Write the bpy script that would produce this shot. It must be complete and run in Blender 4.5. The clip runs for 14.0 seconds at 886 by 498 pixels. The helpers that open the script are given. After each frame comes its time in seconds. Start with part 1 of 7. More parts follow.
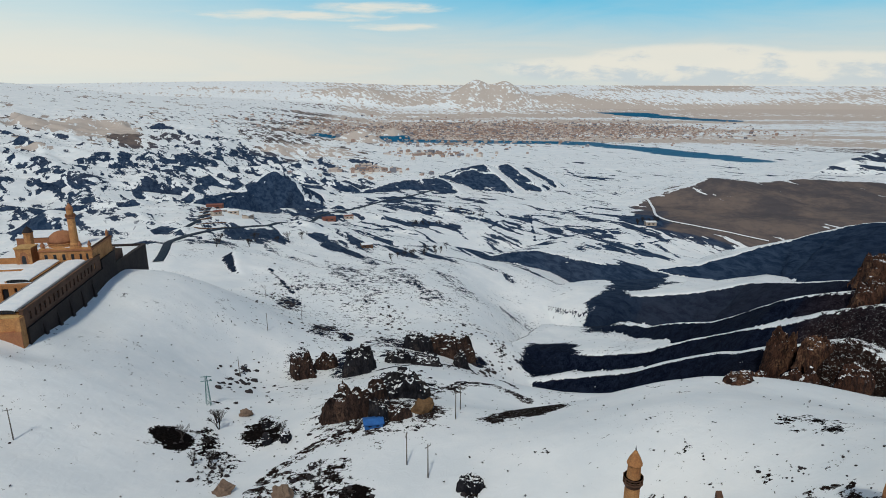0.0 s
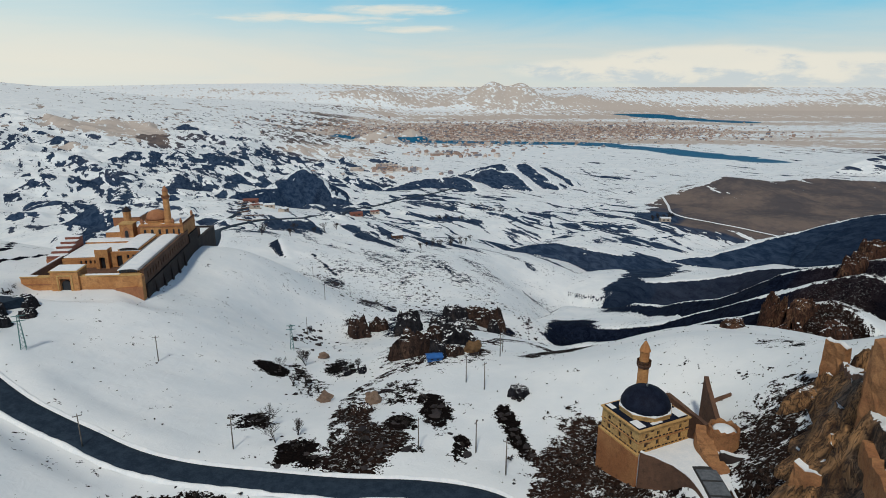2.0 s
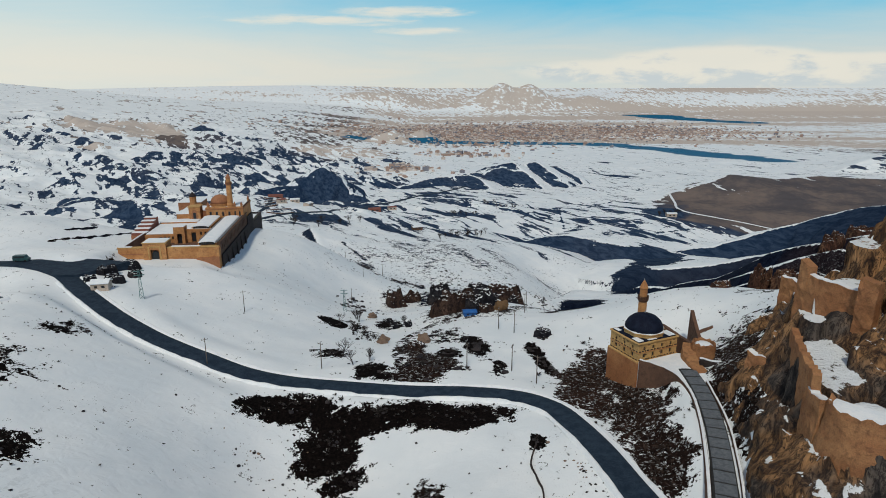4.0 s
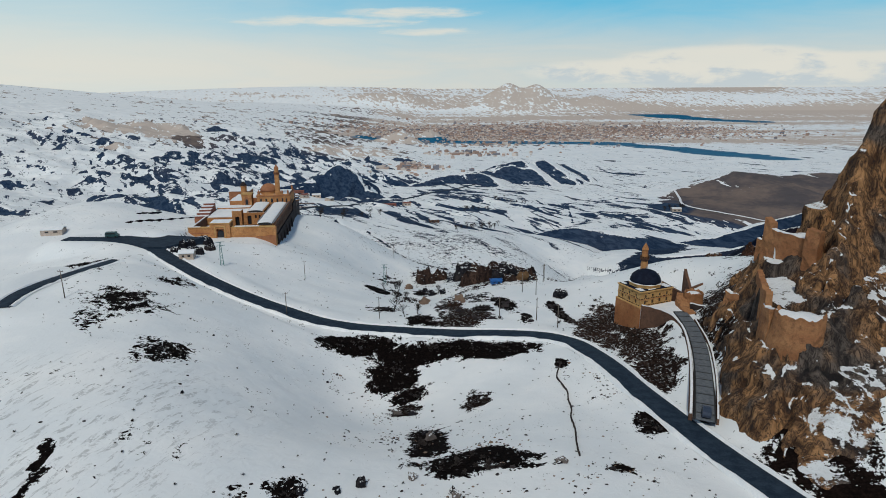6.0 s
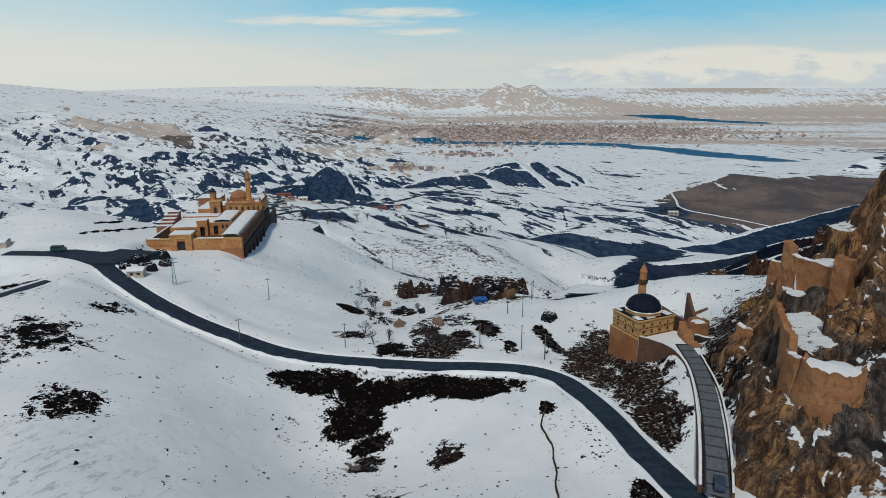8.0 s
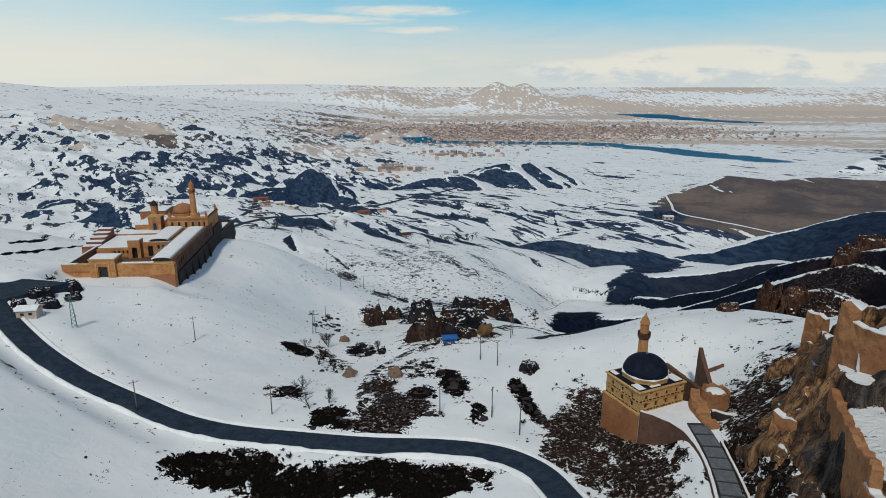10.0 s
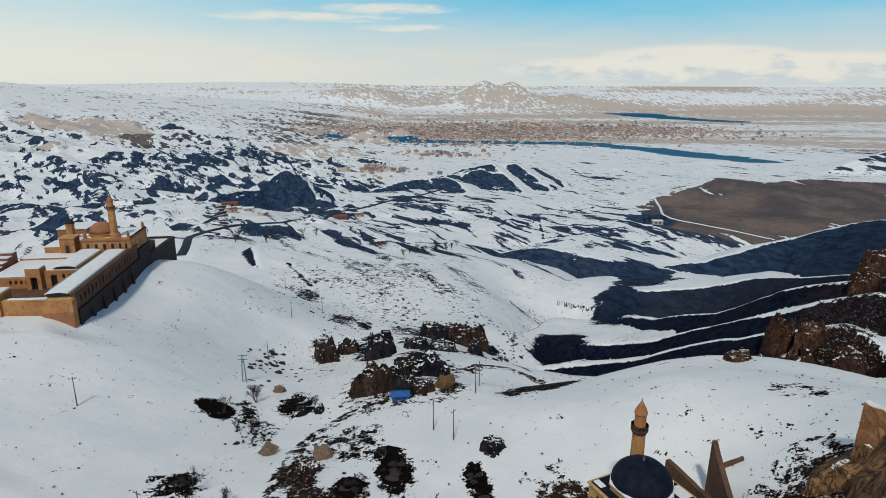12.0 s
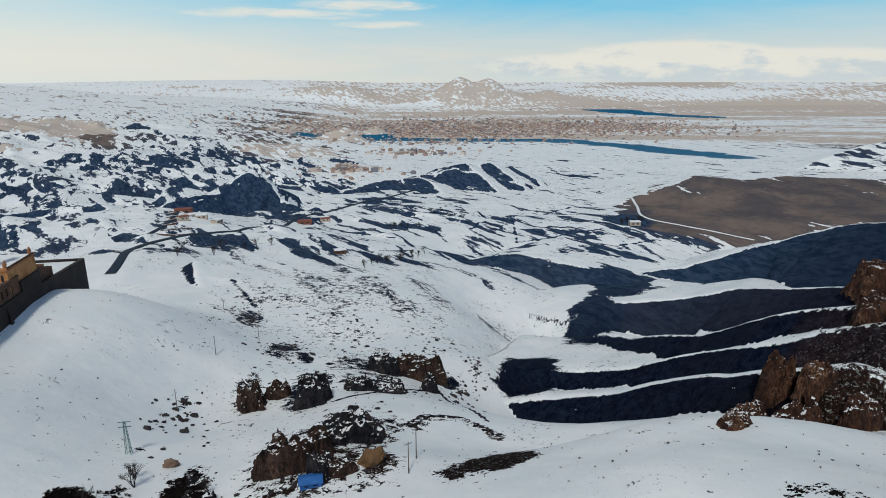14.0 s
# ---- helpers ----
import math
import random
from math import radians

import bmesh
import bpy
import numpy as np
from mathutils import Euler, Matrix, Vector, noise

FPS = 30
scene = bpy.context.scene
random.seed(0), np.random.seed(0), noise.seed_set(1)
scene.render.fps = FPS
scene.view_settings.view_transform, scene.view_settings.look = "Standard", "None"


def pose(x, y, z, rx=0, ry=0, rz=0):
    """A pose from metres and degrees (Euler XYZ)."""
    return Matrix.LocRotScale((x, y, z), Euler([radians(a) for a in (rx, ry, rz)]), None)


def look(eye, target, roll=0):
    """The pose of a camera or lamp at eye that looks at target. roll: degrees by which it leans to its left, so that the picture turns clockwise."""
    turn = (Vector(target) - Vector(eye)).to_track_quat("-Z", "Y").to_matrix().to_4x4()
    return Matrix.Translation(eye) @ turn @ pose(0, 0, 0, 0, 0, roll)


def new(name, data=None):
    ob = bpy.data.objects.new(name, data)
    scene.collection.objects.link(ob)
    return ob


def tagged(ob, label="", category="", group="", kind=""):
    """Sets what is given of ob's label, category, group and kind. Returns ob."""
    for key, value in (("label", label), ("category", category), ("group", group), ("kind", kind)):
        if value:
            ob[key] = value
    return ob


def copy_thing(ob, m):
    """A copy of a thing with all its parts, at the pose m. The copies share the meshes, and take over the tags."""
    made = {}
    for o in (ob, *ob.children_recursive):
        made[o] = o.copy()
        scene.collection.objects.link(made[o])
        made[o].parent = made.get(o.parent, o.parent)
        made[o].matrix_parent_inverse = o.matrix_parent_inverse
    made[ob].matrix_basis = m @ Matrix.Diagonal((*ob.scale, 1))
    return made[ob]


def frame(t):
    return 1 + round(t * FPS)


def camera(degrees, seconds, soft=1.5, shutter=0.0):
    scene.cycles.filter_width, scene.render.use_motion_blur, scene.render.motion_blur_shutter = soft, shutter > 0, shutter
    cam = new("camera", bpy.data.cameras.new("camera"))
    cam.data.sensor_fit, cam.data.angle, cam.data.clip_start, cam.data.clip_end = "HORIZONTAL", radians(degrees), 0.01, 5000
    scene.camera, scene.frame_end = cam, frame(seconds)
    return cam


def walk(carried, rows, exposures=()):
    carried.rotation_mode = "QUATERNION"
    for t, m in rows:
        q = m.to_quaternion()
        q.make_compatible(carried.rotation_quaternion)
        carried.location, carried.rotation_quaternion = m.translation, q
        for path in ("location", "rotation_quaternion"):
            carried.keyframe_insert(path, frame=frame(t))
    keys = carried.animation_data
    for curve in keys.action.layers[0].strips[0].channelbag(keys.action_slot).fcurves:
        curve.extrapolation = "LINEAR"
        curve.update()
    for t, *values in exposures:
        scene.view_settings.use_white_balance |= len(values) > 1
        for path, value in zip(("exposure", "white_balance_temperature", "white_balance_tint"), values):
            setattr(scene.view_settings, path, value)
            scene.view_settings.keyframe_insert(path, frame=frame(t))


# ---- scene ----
cam = camera(72.0, 14.0, soft=0.9)

# The drone backs off level and straight, then flies the same line forwards.
# seconds, eye, point looked at, lean
PATH = [
    (0, (0.01, 0.00, 80.01), (0.00, 96.23, 52.82), 0.17),
    (0.5, (-2.90, -9.48, 79.98), (-3.62, 86.77, 52.88), 0.18),
    (1, (-5.61, -19.04, 79.93), (-6.95, 77.22, 52.90), 0.16),
    (1.5, (-8.16, -28.67, 79.85), (-10.03, 67.60, 52.88), 0.12),
    (2, (-10.56, -38.35, 79.76), (-12.90, 57.93, 52.85), 0.07),
    (2.5, (-12.85, -48.06, 79.66), (-15.59, 48.23, 52.81), 0.03),
    (3, (-15.06, -57.78, 79.57), (-18.14, 38.52, 52.77), -0.02),
    (3.5, (-17.22, -67.49, 79.48), (-20.59, 28.81, 52.75), -0.06),
    (4, (-19.35, -77.17, 79.41), (-22.97, 19.14, 52.74), -0.10),
    (4.5, (-21.48, -86.81, 79.36), (-25.35, 9.51, 52.75), -0.14),
    (5, (-23.64, -96.38, 79.35), (-27.75, -0.07, 52.77), -0.19),
    (5.5, (-25.86, -105.88, 79.38), (-30.22, -9.57, 52.82), -0.25),
    (6, (-28.17, -115.27, 79.46), (-32.82, -18.98, 52.88), -0.34),
    (6.2, (-29.12, -118.99, 79.51), (-33.90, -22.71, 52.91), -0.38),
    (6.3, (-29.61, -120.85, 79.53), (-34.45, -24.57, 52.93), -0.41),
    (6.4, (-29.87, -121.82, 79.55), (-34.74, -25.55, 52.93), -0.42),
    (6.5, (-29.38, -119.97, 79.52), (-34.19, -23.69, 52.92), -0.39),
    (6.6, (-28.89, -118.11, 79.49), (-33.64, -21.82, 52.90), -0.37),
    (7, (-27.01, -110.61, 79.41), (-31.51, -14.31, 52.85), -0.29),
    (7.5, (-24.74, -101.15, 79.36), (-28.97, -4.83, 52.80), -0.22),
    (8, (-22.55, -91.59, 79.35), (-26.54, 4.73, 52.76), -0.17),
    (8.5, (-20.40, -81.96, 79.38), (-24.15, 14.36, 52.74), -0.12),
    (9, (-18.27, -72.27, 79.44), (-21.77, 24.04, 52.74), -0.08),
    (9.5, (-16.13, -62.55, 79.52), (-19.35, 33.75, 52.76), -0.04),
    (10, (-13.94, -52.81, 79.62), (-16.85, 43.48, 52.79), 0.00),
    (10.5, (-11.69, -43.07, 79.72), (-14.23, 53.21, 52.83), 0.05),
    (11, (-9.34, -33.36, 79.81), (-11.45, 62.92, 52.87), 0.10),
    (11.5, (-6.86, -23.68, 79.90), (-8.47, 72.59, 52.89), 0.14),
    (12, (-4.22, -14.06, 79.96), (-5.25, 82.20, 52.89), 0.17),
    (12.5, (-1.41, -4.51, 80.00), (-1.76, 91.73, 52.85), 0.18),
    (13, (1.63, 4.94, 80.00), (2.03, 101.15, 52.76), 0.15),
    (13.5, (4.90, 14.28, 79.96), (6.16, 110.45, 52.59), 0.07),
    (14, (8.45, 23.48, 79.87), (10.66, 119.59, 52.33), -0.08),
]
walk(cam, [(t, look(eye, target, roll)) for t, eye, target, roll in PATH], [(0, -0.42, 6150, 4), (3, -0.42, 6280, 4), (5.5, -0.50, 6100, 4), (8, -0.52, 6060, 4), (11, -0.42, 6170, 4), (14, -0.42, 6080, 4)])


# ---------------------------------------------------------------- light
SUN_AZ, SUN_EL = radians(188), radians(53)   # clockwise from +y
sun_way = Vector((math.sin(SUN_AZ) * math.cos(SUN_EL), math.cos(SUN_AZ) * math.cos(SUN_EL), math.sin(SUN_EL)))
sun = new("sun", bpy.data.lights.new("sun", "SUN"))
sun.data.energy, sun.data.angle, sun.data.color = 2.8, radians(4.0), (1.0, 0.91, 0.78)
sun.matrix_world = look(sun_way * 900, (0, 0, 0))


class Nodes:
    """Short hand for building node trees."""

    def __init__(self, tree):
        self.tree = tree
        tree.nodes.clear()

    def add(self, kind, **values):
        node = self.tree.nodes.new(kind)
        for key, value in values.items():
            if key == "op":
                node.operation = value
            elif key == "sky":
                node.sky_type = value
            elif key == "mode":
                node.data_type = value
        return node

    def put(self, socket, value):
        if isinstance(value, bpy.types.NodeSocket):
            self.tree.links.new(value, socket)
        elif value is not None:
            if isinstance(value, tuple) and len(value) == 3 and socket.type == "RGBA":
                value = (*value, 1)
            socket.default_value = value

    def math(self, op, a, b=None, c=None, clamp=False):
        node = self.add("ShaderNodeMath", op=op)
        node.use_clamp = clamp
        for socket, value in zip(node.inputs, (a, b, c)):
            self.put(socket, value)
        return node.outputs[0]

    def step(self, v, a, b, lo=0.0, hi=1.0):
        node = self.add("ShaderNodeMapRange")
        node.interpolation_type = "SMOOTHSTEP"
        for socket, value in zip(node.inputs, (v, a, b, lo, hi)):
            self.put(socket, value)
        return node.outputs[0]

    def mix(self, f, a, b, blend="MIX"):
        node = self.add("ShaderNodeMix", mode="RGBA")
        node.blend_type = blend
        self.put(node.inputs[0], f), self.put(node.inputs[6], a), self.put(node.inputs[7], b)
        return node.outputs[2]

    def noise(self, where, scale, detail=4.0, rough=0.55, bend=0.0):
        node = self.add("ShaderNodeTexNoise")
        self.put(node.inputs["Vector"], where)
        self.put(node.inputs["Scale"], scale), self.put(node.inputs["Detail"], detail)
        self.put(node.inputs["Roughness"], rough), self.put(node.inputs["Distortion"], bend)
        return node.outputs[0]

    def voronoi(self, where, scale, feature="F1"):
        node = self.add("ShaderNodeTexVoronoi")
        node.feature = feature
        self.put(node.inputs["Vector"], where), self.put(node.inputs["Scale"], scale)
        return node.outputs[0]

    def stretch(self, where, x, y, z):
        node = self.add("ShaderNodeVectorMath", op="MULTIPLY")
        self.put(node.inputs[0], where)
        node.inputs[1].default_value = (x, y, z)
        return node.outputs[0]

    def bump(self, high, strength, distance):
        node = self.add("ShaderNodeBump")
        self.put(node.inputs["Height"], high), self.put(node.inputs["Strength"], strength), self.put(node.inputs["Distance"], distance)
        return node.outputs[0]


def material(name):
    mat = bpy.data.materials.new(name)
    mat.use_nodes = True
    return mat, Nodes(mat.node_tree)


def finish(n, colour, rough, normal=None, metal=0.0, spec=None):
    shader, out = n.add("ShaderNodeBsdfPrincipled"), n.add("ShaderNodeOutputMaterial")
    n.put(shader.inputs["Base Color"], colour), n.put(shader.inputs["Roughness"], rough), n.put(shader.inputs["Metallic"], metal)
    if normal is not None:
        n.put(shader.inputs["Normal"], normal)
    if spec is not None:
        n.put(shader.inputs["Specular IOR Level"], spec)
    n.tree.links.new(shader.outputs[0], out.inputs[0])


def world_place(n):
    return n.add("ShaderNodeNewGeometry").outputs["Position"]


# ---------------------------------------------------------------- sky
world = bpy.data.worlds.new("world")
scene.world = world
world.use_nodes = True
n = Nodes(world.node_tree)
sky = n.add("ShaderNodeTexSky", sky="NISHITA")
sky.sun_disc, sky.sun_elevation, sky.sun_rotation = False, SUN_EL, SUN_AZ
sky.altitude, sky.air_density, sky.dust_density, sky.ozone_density = 1900, 1.0, 1.6, 1.2
way = n.add("ShaderNodeTexCoord").outputs["Generated"]
split = n.add("ShaderNodeSeparateXYZ")
n.put(split.inputs[0], way)
east, north, up = split.outputs
az = n.math("DEGREES", n.math("ARCTAN2", east, north))
el = n.math("DEGREES", n.math("ARCSINE", up))
puff = n.add("ShaderNodeCombineXYZ")
n.put(puff.inputs[0], az), n.put(puff.inputs[1], n.math("MULTIPLY", el, 2.6))
billow = n.noise(puff.outputs[0], 0.28, 6.0, 0.6, 0.2)
flat = n.add("ShaderNodeCombineXYZ")
n.put(flat.inputs[0], az), n.put(flat.inputs[1], n.math("MULTIPLY", el, 6.0))
wisp = n.noise(flat.outputs[0], 0.055, 6.0, 0.6, 0.6)
fine = n.noise(flat.outputs[0], 0.3, 5.0, 0.6, 0.3)
# pale haze low over the land, then clear blue
haze = n.math("MULTIPLY", n.step(el, 7.5, 1.2), 0.93, clamp=True)
haze = n.math("ADD", haze, n.math("MULTIPLY", n.math("SUBTRACT", wisp, 0.5), 0.7), clamp=True)
SKY_BLUE, SKY_HAZE = (2.2, 7.6, 10.6), (10.2, 9.6, 8.6)
clear = n.mix(n.step(el, 3.0, 16.0), SKY_BLUE, sky.outputs[0])
tone = n.mix(haze, clear, SKY_HAZE)


def cloud(az0, el0, wide, high, soft, ragged, grain):
    """One drifting cloud: 1 inside, 0 outside."""
    a = n.math("DIVIDE", n.math("SUBTRACT", az, az0), wide)
    e = n.math("DIVIDE", n.math("SUBTRACT", el, el0), high)
    r = n.math("ADD", n.math("MULTIPLY", a, a), n.math("MULTIPLY", e, e))
    r = n.math("ADD", r, n.math("MULTIPLY", n.math("SUBTRACT", grain, 0.5), ragged))
    return n.step(r, 1.0, max(1.0 - soft, -0.4))


# the air is milkier towards the left of the view
tone = n.mix(n.math("MULTIPLY", n.step(az, 8.0, -40.0), n.step(az, -110.0, -60.0)), tone, n.mix(0.5, tone, (12.6, 11.6, 10.0)))
CLOUD_LIT, CLOUD_GREY = (11.6, 10.6, 9.2), (8.4, 8.7, 8.8)
for one in ((-13.0, 5.0, 10.0, 0.5, 1.3, 2.4, fine), (-5.5, 5.75, 7.0, 0.6, 1.2, 2.2, fine), (-4, 4.2, 5.5, 0.4, 1.4, 2.4, fine),
            (21, 0.9, 11.0, 2.0, 0.45, 0.5, billow), (31, 0.7, 10, 1.5, 0.5, 0.5, billow), (13, 0.7, 10, 1.2, 0.7, 0.7, billow)):
    tone = n.mix(n.math("MULTIPLY", cloud(*one), 0.85), tone, n.mix(n.step(n.math("ADD", billow, n.math("MULTIPLY", n.math("SUBTRACT", el, 1.2), 0.10)), 0.33, 0.52), CLOUD_GREY, CLOUD_LIT))
back, out = n.add("ShaderNodeBackground"), n.add("ShaderNodeOutputWorld")
n.put(back.inputs[0], tone), n.put(back.inputs[1], 0.096)
n.tree.links.new(back.outputs[0], out.inputs[0])


# ---------------------------------------------------------------- materials
def ground_material():
    mat, n = material("snowy_ground")
    p = world_place(n)
    cover = n.add("ShaderNodeAttribute")
    cover.attribute_name = "cover"
    part_of = n.add("ShaderNodeSeparateColor")
    n.put(part_of.inputs[0], cover.outputs[0])
    bare, warm, tufts = part_of.outputs[:3]
    axes = n.add("ShaderNodeSeparateXYZ")
    n.put(axes.inputs[0], p)
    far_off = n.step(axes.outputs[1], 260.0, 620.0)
    big, mid, small = n.noise(p, 0.05, 5, 0.6), n.noise(p, 0.30, 6, 0.68, 0.6), n.noise(p, 1.6, 4, 0.65)
    streak = n.noise(n.stretch(p, 0.10, 0.35, 0.8), 1.0, 5, 0.65, 0.8)
    ragged = n.math("ADD", n.math("MULTIPLY", n.math("SUBTRACT", mid, 0.5), 2.5), n.math("MULTIPLY", n.math("SUBTRACT", small, 0.5), 1.2))
    ragged = n.math("ADD", ragged, n.math("MULTIPLY", n.math("SUBTRACT", big, 0.5), 1.1))
    ragged = n.math("ADD", ragged, n.math("MULTIPLY", n.math("SUBTRACT", streak, 0.5), 0.5))
    # further down the valley whole rock faces break through, drawn out along the fall of the slopes
    fall = n.add("ShaderNodeVectorRotate")
    fall.rotation_type = "Z_AXIS"
    n.put(fall.inputs["Vector"], p), n.put(fall.inputs["Angle"], radians(58))
    scarp = n.noise(n.stretch(fall.outputs[0], 0.013, 0.044, 0.06), 1.0, 5, 0.56, 0.5)
    ledge = n.noise(n.stretch(fall.outputs[0], 0.07, 0.17, 0.2), 1.0, 6, 0.62, 0.6)
    coarse = n.math("ADD", n.math("MULTIPLY", n.math("SUBTRACT", scarp, 0.5), 3.0), n.math("MULTIPLY", n.math("SUBTRACT", ledge, 0.5), 0.8))
    rim = n.add("ShaderNodeMix", mode="FLOAT")
    n.put(rim.inputs[0], far_off), n.put(rim.inputs[2], ragged), n.put(rim.inputs[3], coarse)
    calm = n.math("SUBTRACT", 1.0, n.math("MULTIPLY", n.math("MULTIPLY", n.step(axes.outputs[1], 165.0, 215.0), n.math("SUBTRACT", 1.0, far_off)), 0.5))
    open_soil = n.step(n.math("ADD", bare, n.math("MULTIPLY", rim.outputs[0], calm)), 0.50, 0.56)
    speck = n.math("MULTIPLY", n.step(small, 0.60, 0.66), n.step(n.math("ADD", tufts, n.math("MULTIPLY", n.math("SUBTRACT", mid, 0.5), 1.4)), 0.45, 0.7))
    open_soil = n.math("MAXIMUM", open_soil, speck)
    # thorn cushions and stones in loose clumps over the middle slopes, ledges and hedges further off
    clump = n.step(n.noise(p, 0.028, 4, 0.6, 0.4), 0.50, 0.64)
    cushion = n.math("MULTIPLY", n.step(n.noise(p, 0.42, 3, 0.62, 0.5), 0.615, 0.65), clump)
    cushion = n.math("MULTIPLY", cushion, n.math("MULTIPLY", n.step(axes.outputs[1], 130.0, 200.0), n.step(axes.outputs[1], 760.0, 520.0)))
    swathe = n.step(n.noise(p, 0.0075, 4, 0.6, 0.4), 0.40, 0.60)
    hedge = n.math("MULTIPLY", n.step(n.noise(n.stretch(fall.outputs[0], 0.075, 0.16, 0.2), 1.0, 5, 0.62, 0.8), 0.60, 0.64), swathe)
    hedge = n.math("MULTIPLY", hedge, n.math("MULTIPLY", n.step(axes.outputs[1], 430.0, 620.0), n.step(axes.outputs[1], 2300.0, 1500.0)))
    rows = n.add("ShaderNodeVectorRotate")
    rows.rotation_type = "Z_AXIS"
    n.put(rows.inputs["Vector"], p), n.put(rows.inputs["Angle"], radians(-72))
    drill = n.math("MULTIPLY", n.step(n.noise(n.stretch(rows.outputs[0], 0.22, 0.75, 0.6), 1.0, 4, 0.66, 0.5), 0.53, 0.61), n.step(small, 0.38, 0.52))
    drill = n.math("MULTIPLY", drill, n.math("MULTIPLY", n.step(axes.outputs[0], -62.0, -85.0), n.step(axes.outputs[1], 12.0, -12.0)))
    drill = n.math("MULTIPLY", drill, 0.32)
    open_soil = n.math("MAXIMUM", n.math("MAXIMUM", open_soil, drill), n.math("MAXIMUM", cushion, hedge))
    snow = n.mix(n.step(big, 0.35, 0.7), (0.74, 0.77, 0.79), (0.84, 0.85, 0.85))
    # blue-black for dark ground beyond about y 165
    blue_black = n.mix(n.step(n.math("ADD", n.math("MULTIPLY", mid, 0.6), n.math("MULTIPLY", small, 0.4)), 0.40, 0.62), (0.0014, 0.0032, 0.011), (0.010, 0.0155, 0.031))
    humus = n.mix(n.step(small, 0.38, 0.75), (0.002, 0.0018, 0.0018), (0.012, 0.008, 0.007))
    dark = n.mix(n.step(axes.outputs[1], 165.0, 215.0), humus, blue_black)
    brown = n.mix(n.step(n.math("ADD", n.math("MULTIPLY", mid, 0.5), n.math("MULTIPLY", small, 0.5)), 0.35, 0.65), (0.005, 0.0035, 0.003), (0.042, 0.023, 0.017))
    # haze painted in with distance: dark ground turns bluer, brown paler
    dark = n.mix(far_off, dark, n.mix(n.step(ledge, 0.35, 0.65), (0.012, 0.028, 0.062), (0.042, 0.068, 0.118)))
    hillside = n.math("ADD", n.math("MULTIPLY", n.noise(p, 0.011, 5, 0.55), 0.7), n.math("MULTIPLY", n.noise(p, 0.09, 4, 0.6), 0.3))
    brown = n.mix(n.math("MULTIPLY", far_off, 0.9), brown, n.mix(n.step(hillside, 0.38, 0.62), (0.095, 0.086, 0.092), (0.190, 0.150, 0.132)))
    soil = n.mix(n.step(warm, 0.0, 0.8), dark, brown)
    # pale tan of far plain, peaks and tawny slopes, with haze put in
    soil = n.mix(n.step(warm, 0.86, 0.98), soil, n.mix(mid, (0.44, 0.37, 0.325), (0.58, 0.51, 0.455)))
    caught = n.math("MULTIPLY", n.step(n.noise(p, 1.1, 4, 0.65, 0.4), 0.56, 0.62), n.step(axes.outputs[1], 230.0, 120.0))
    caught = n.math("MULTIPLY", caught, n.step(warm, 0.22, 0.40))
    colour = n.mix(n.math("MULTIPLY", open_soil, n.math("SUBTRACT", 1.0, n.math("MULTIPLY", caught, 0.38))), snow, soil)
    # cloud shadow on the far plain, painted in as blue
    cloud_shade = n.step(n.math("ADD", cover.outputs["Alpha"], n.math("MULTIPLY", n.math("SUBTRACT", big, 0.5), 0.5)), 0.35, 0.75)
    colour = n.mix(cloud_shade, colour, (0.018, 0.115, 0.215))
    high = n.math("ADD", n.math("MULTIPLY", mid, 0.5), n.math("MULTIPLY", n.math("MULTIPLY", small, open_soil), 0.6))
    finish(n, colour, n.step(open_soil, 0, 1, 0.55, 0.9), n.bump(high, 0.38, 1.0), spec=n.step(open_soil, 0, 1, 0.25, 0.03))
    return mat


def stone_material(name, a, b, c, scale=1.0, relief=0.25, snowy=0.0):
    mat, n = material(name)
    p = world_place(n)
    big, mid, small = n.noise(p, 0.12 * scale, 4, 0.6), n.noise(p, 0.7 * scale, 5, 0.65), n.noise(p, 4.0 * scale, 4, 0.6)
    colour = n.mix(n.step(big, 0.35, 0.65), a, b)
    colour = n.mix(n.math("MULTIPLY", n.step(mid, 0.45, 0.75), 0.75), colour, c)
    colour = n.mix(n.step(small, 0.3, 0.7, 0.0, 0.35), colour, (0.05, 0.035, 0.025))
    high = n.math("ADD", mid, n.math("MULTIPLY", small, 0.5))
    if snowy:
        up = n.add("ShaderNodeSeparateXYZ")
        n.put(up.inputs[0], n.add("ShaderNodeNewGeometry").outputs["Normal"])
        lies = n.math("ADD", up.outputs[2], n.math("MULTIPLY", n.math("SUBTRACT", mid, 0.5), 0.4))
        colour = n.mix(n.step(lies, snowy, snowy + 0.06), colour, (0.80, 0.82, 0.84))
    finish(n, colour, 0.85, n.bump(high, 0.6, relief), spec=0.2)
    return mat


def plain_material(name, a, b, scale=1.5, rough=0.7, metal=0.0, relief=0.03, spec=0.4):
    mat, n = material(name)
    p = world_place(n)
    mid, small = n.noise(p, scale, 4, 0.6), n.noise(p, scale * 6, 3, 0.6)
    colour = n.mix(n.step(n.math("ADD", n.math("MULTIPLY", mid, 0.65), n.math("MULTIPLY", small, 0.35)), 0.35, 0.65), a, b)
    finish(n, colour, rough, n.bump(small, 0.4, relief), metal, spec)
    return mat


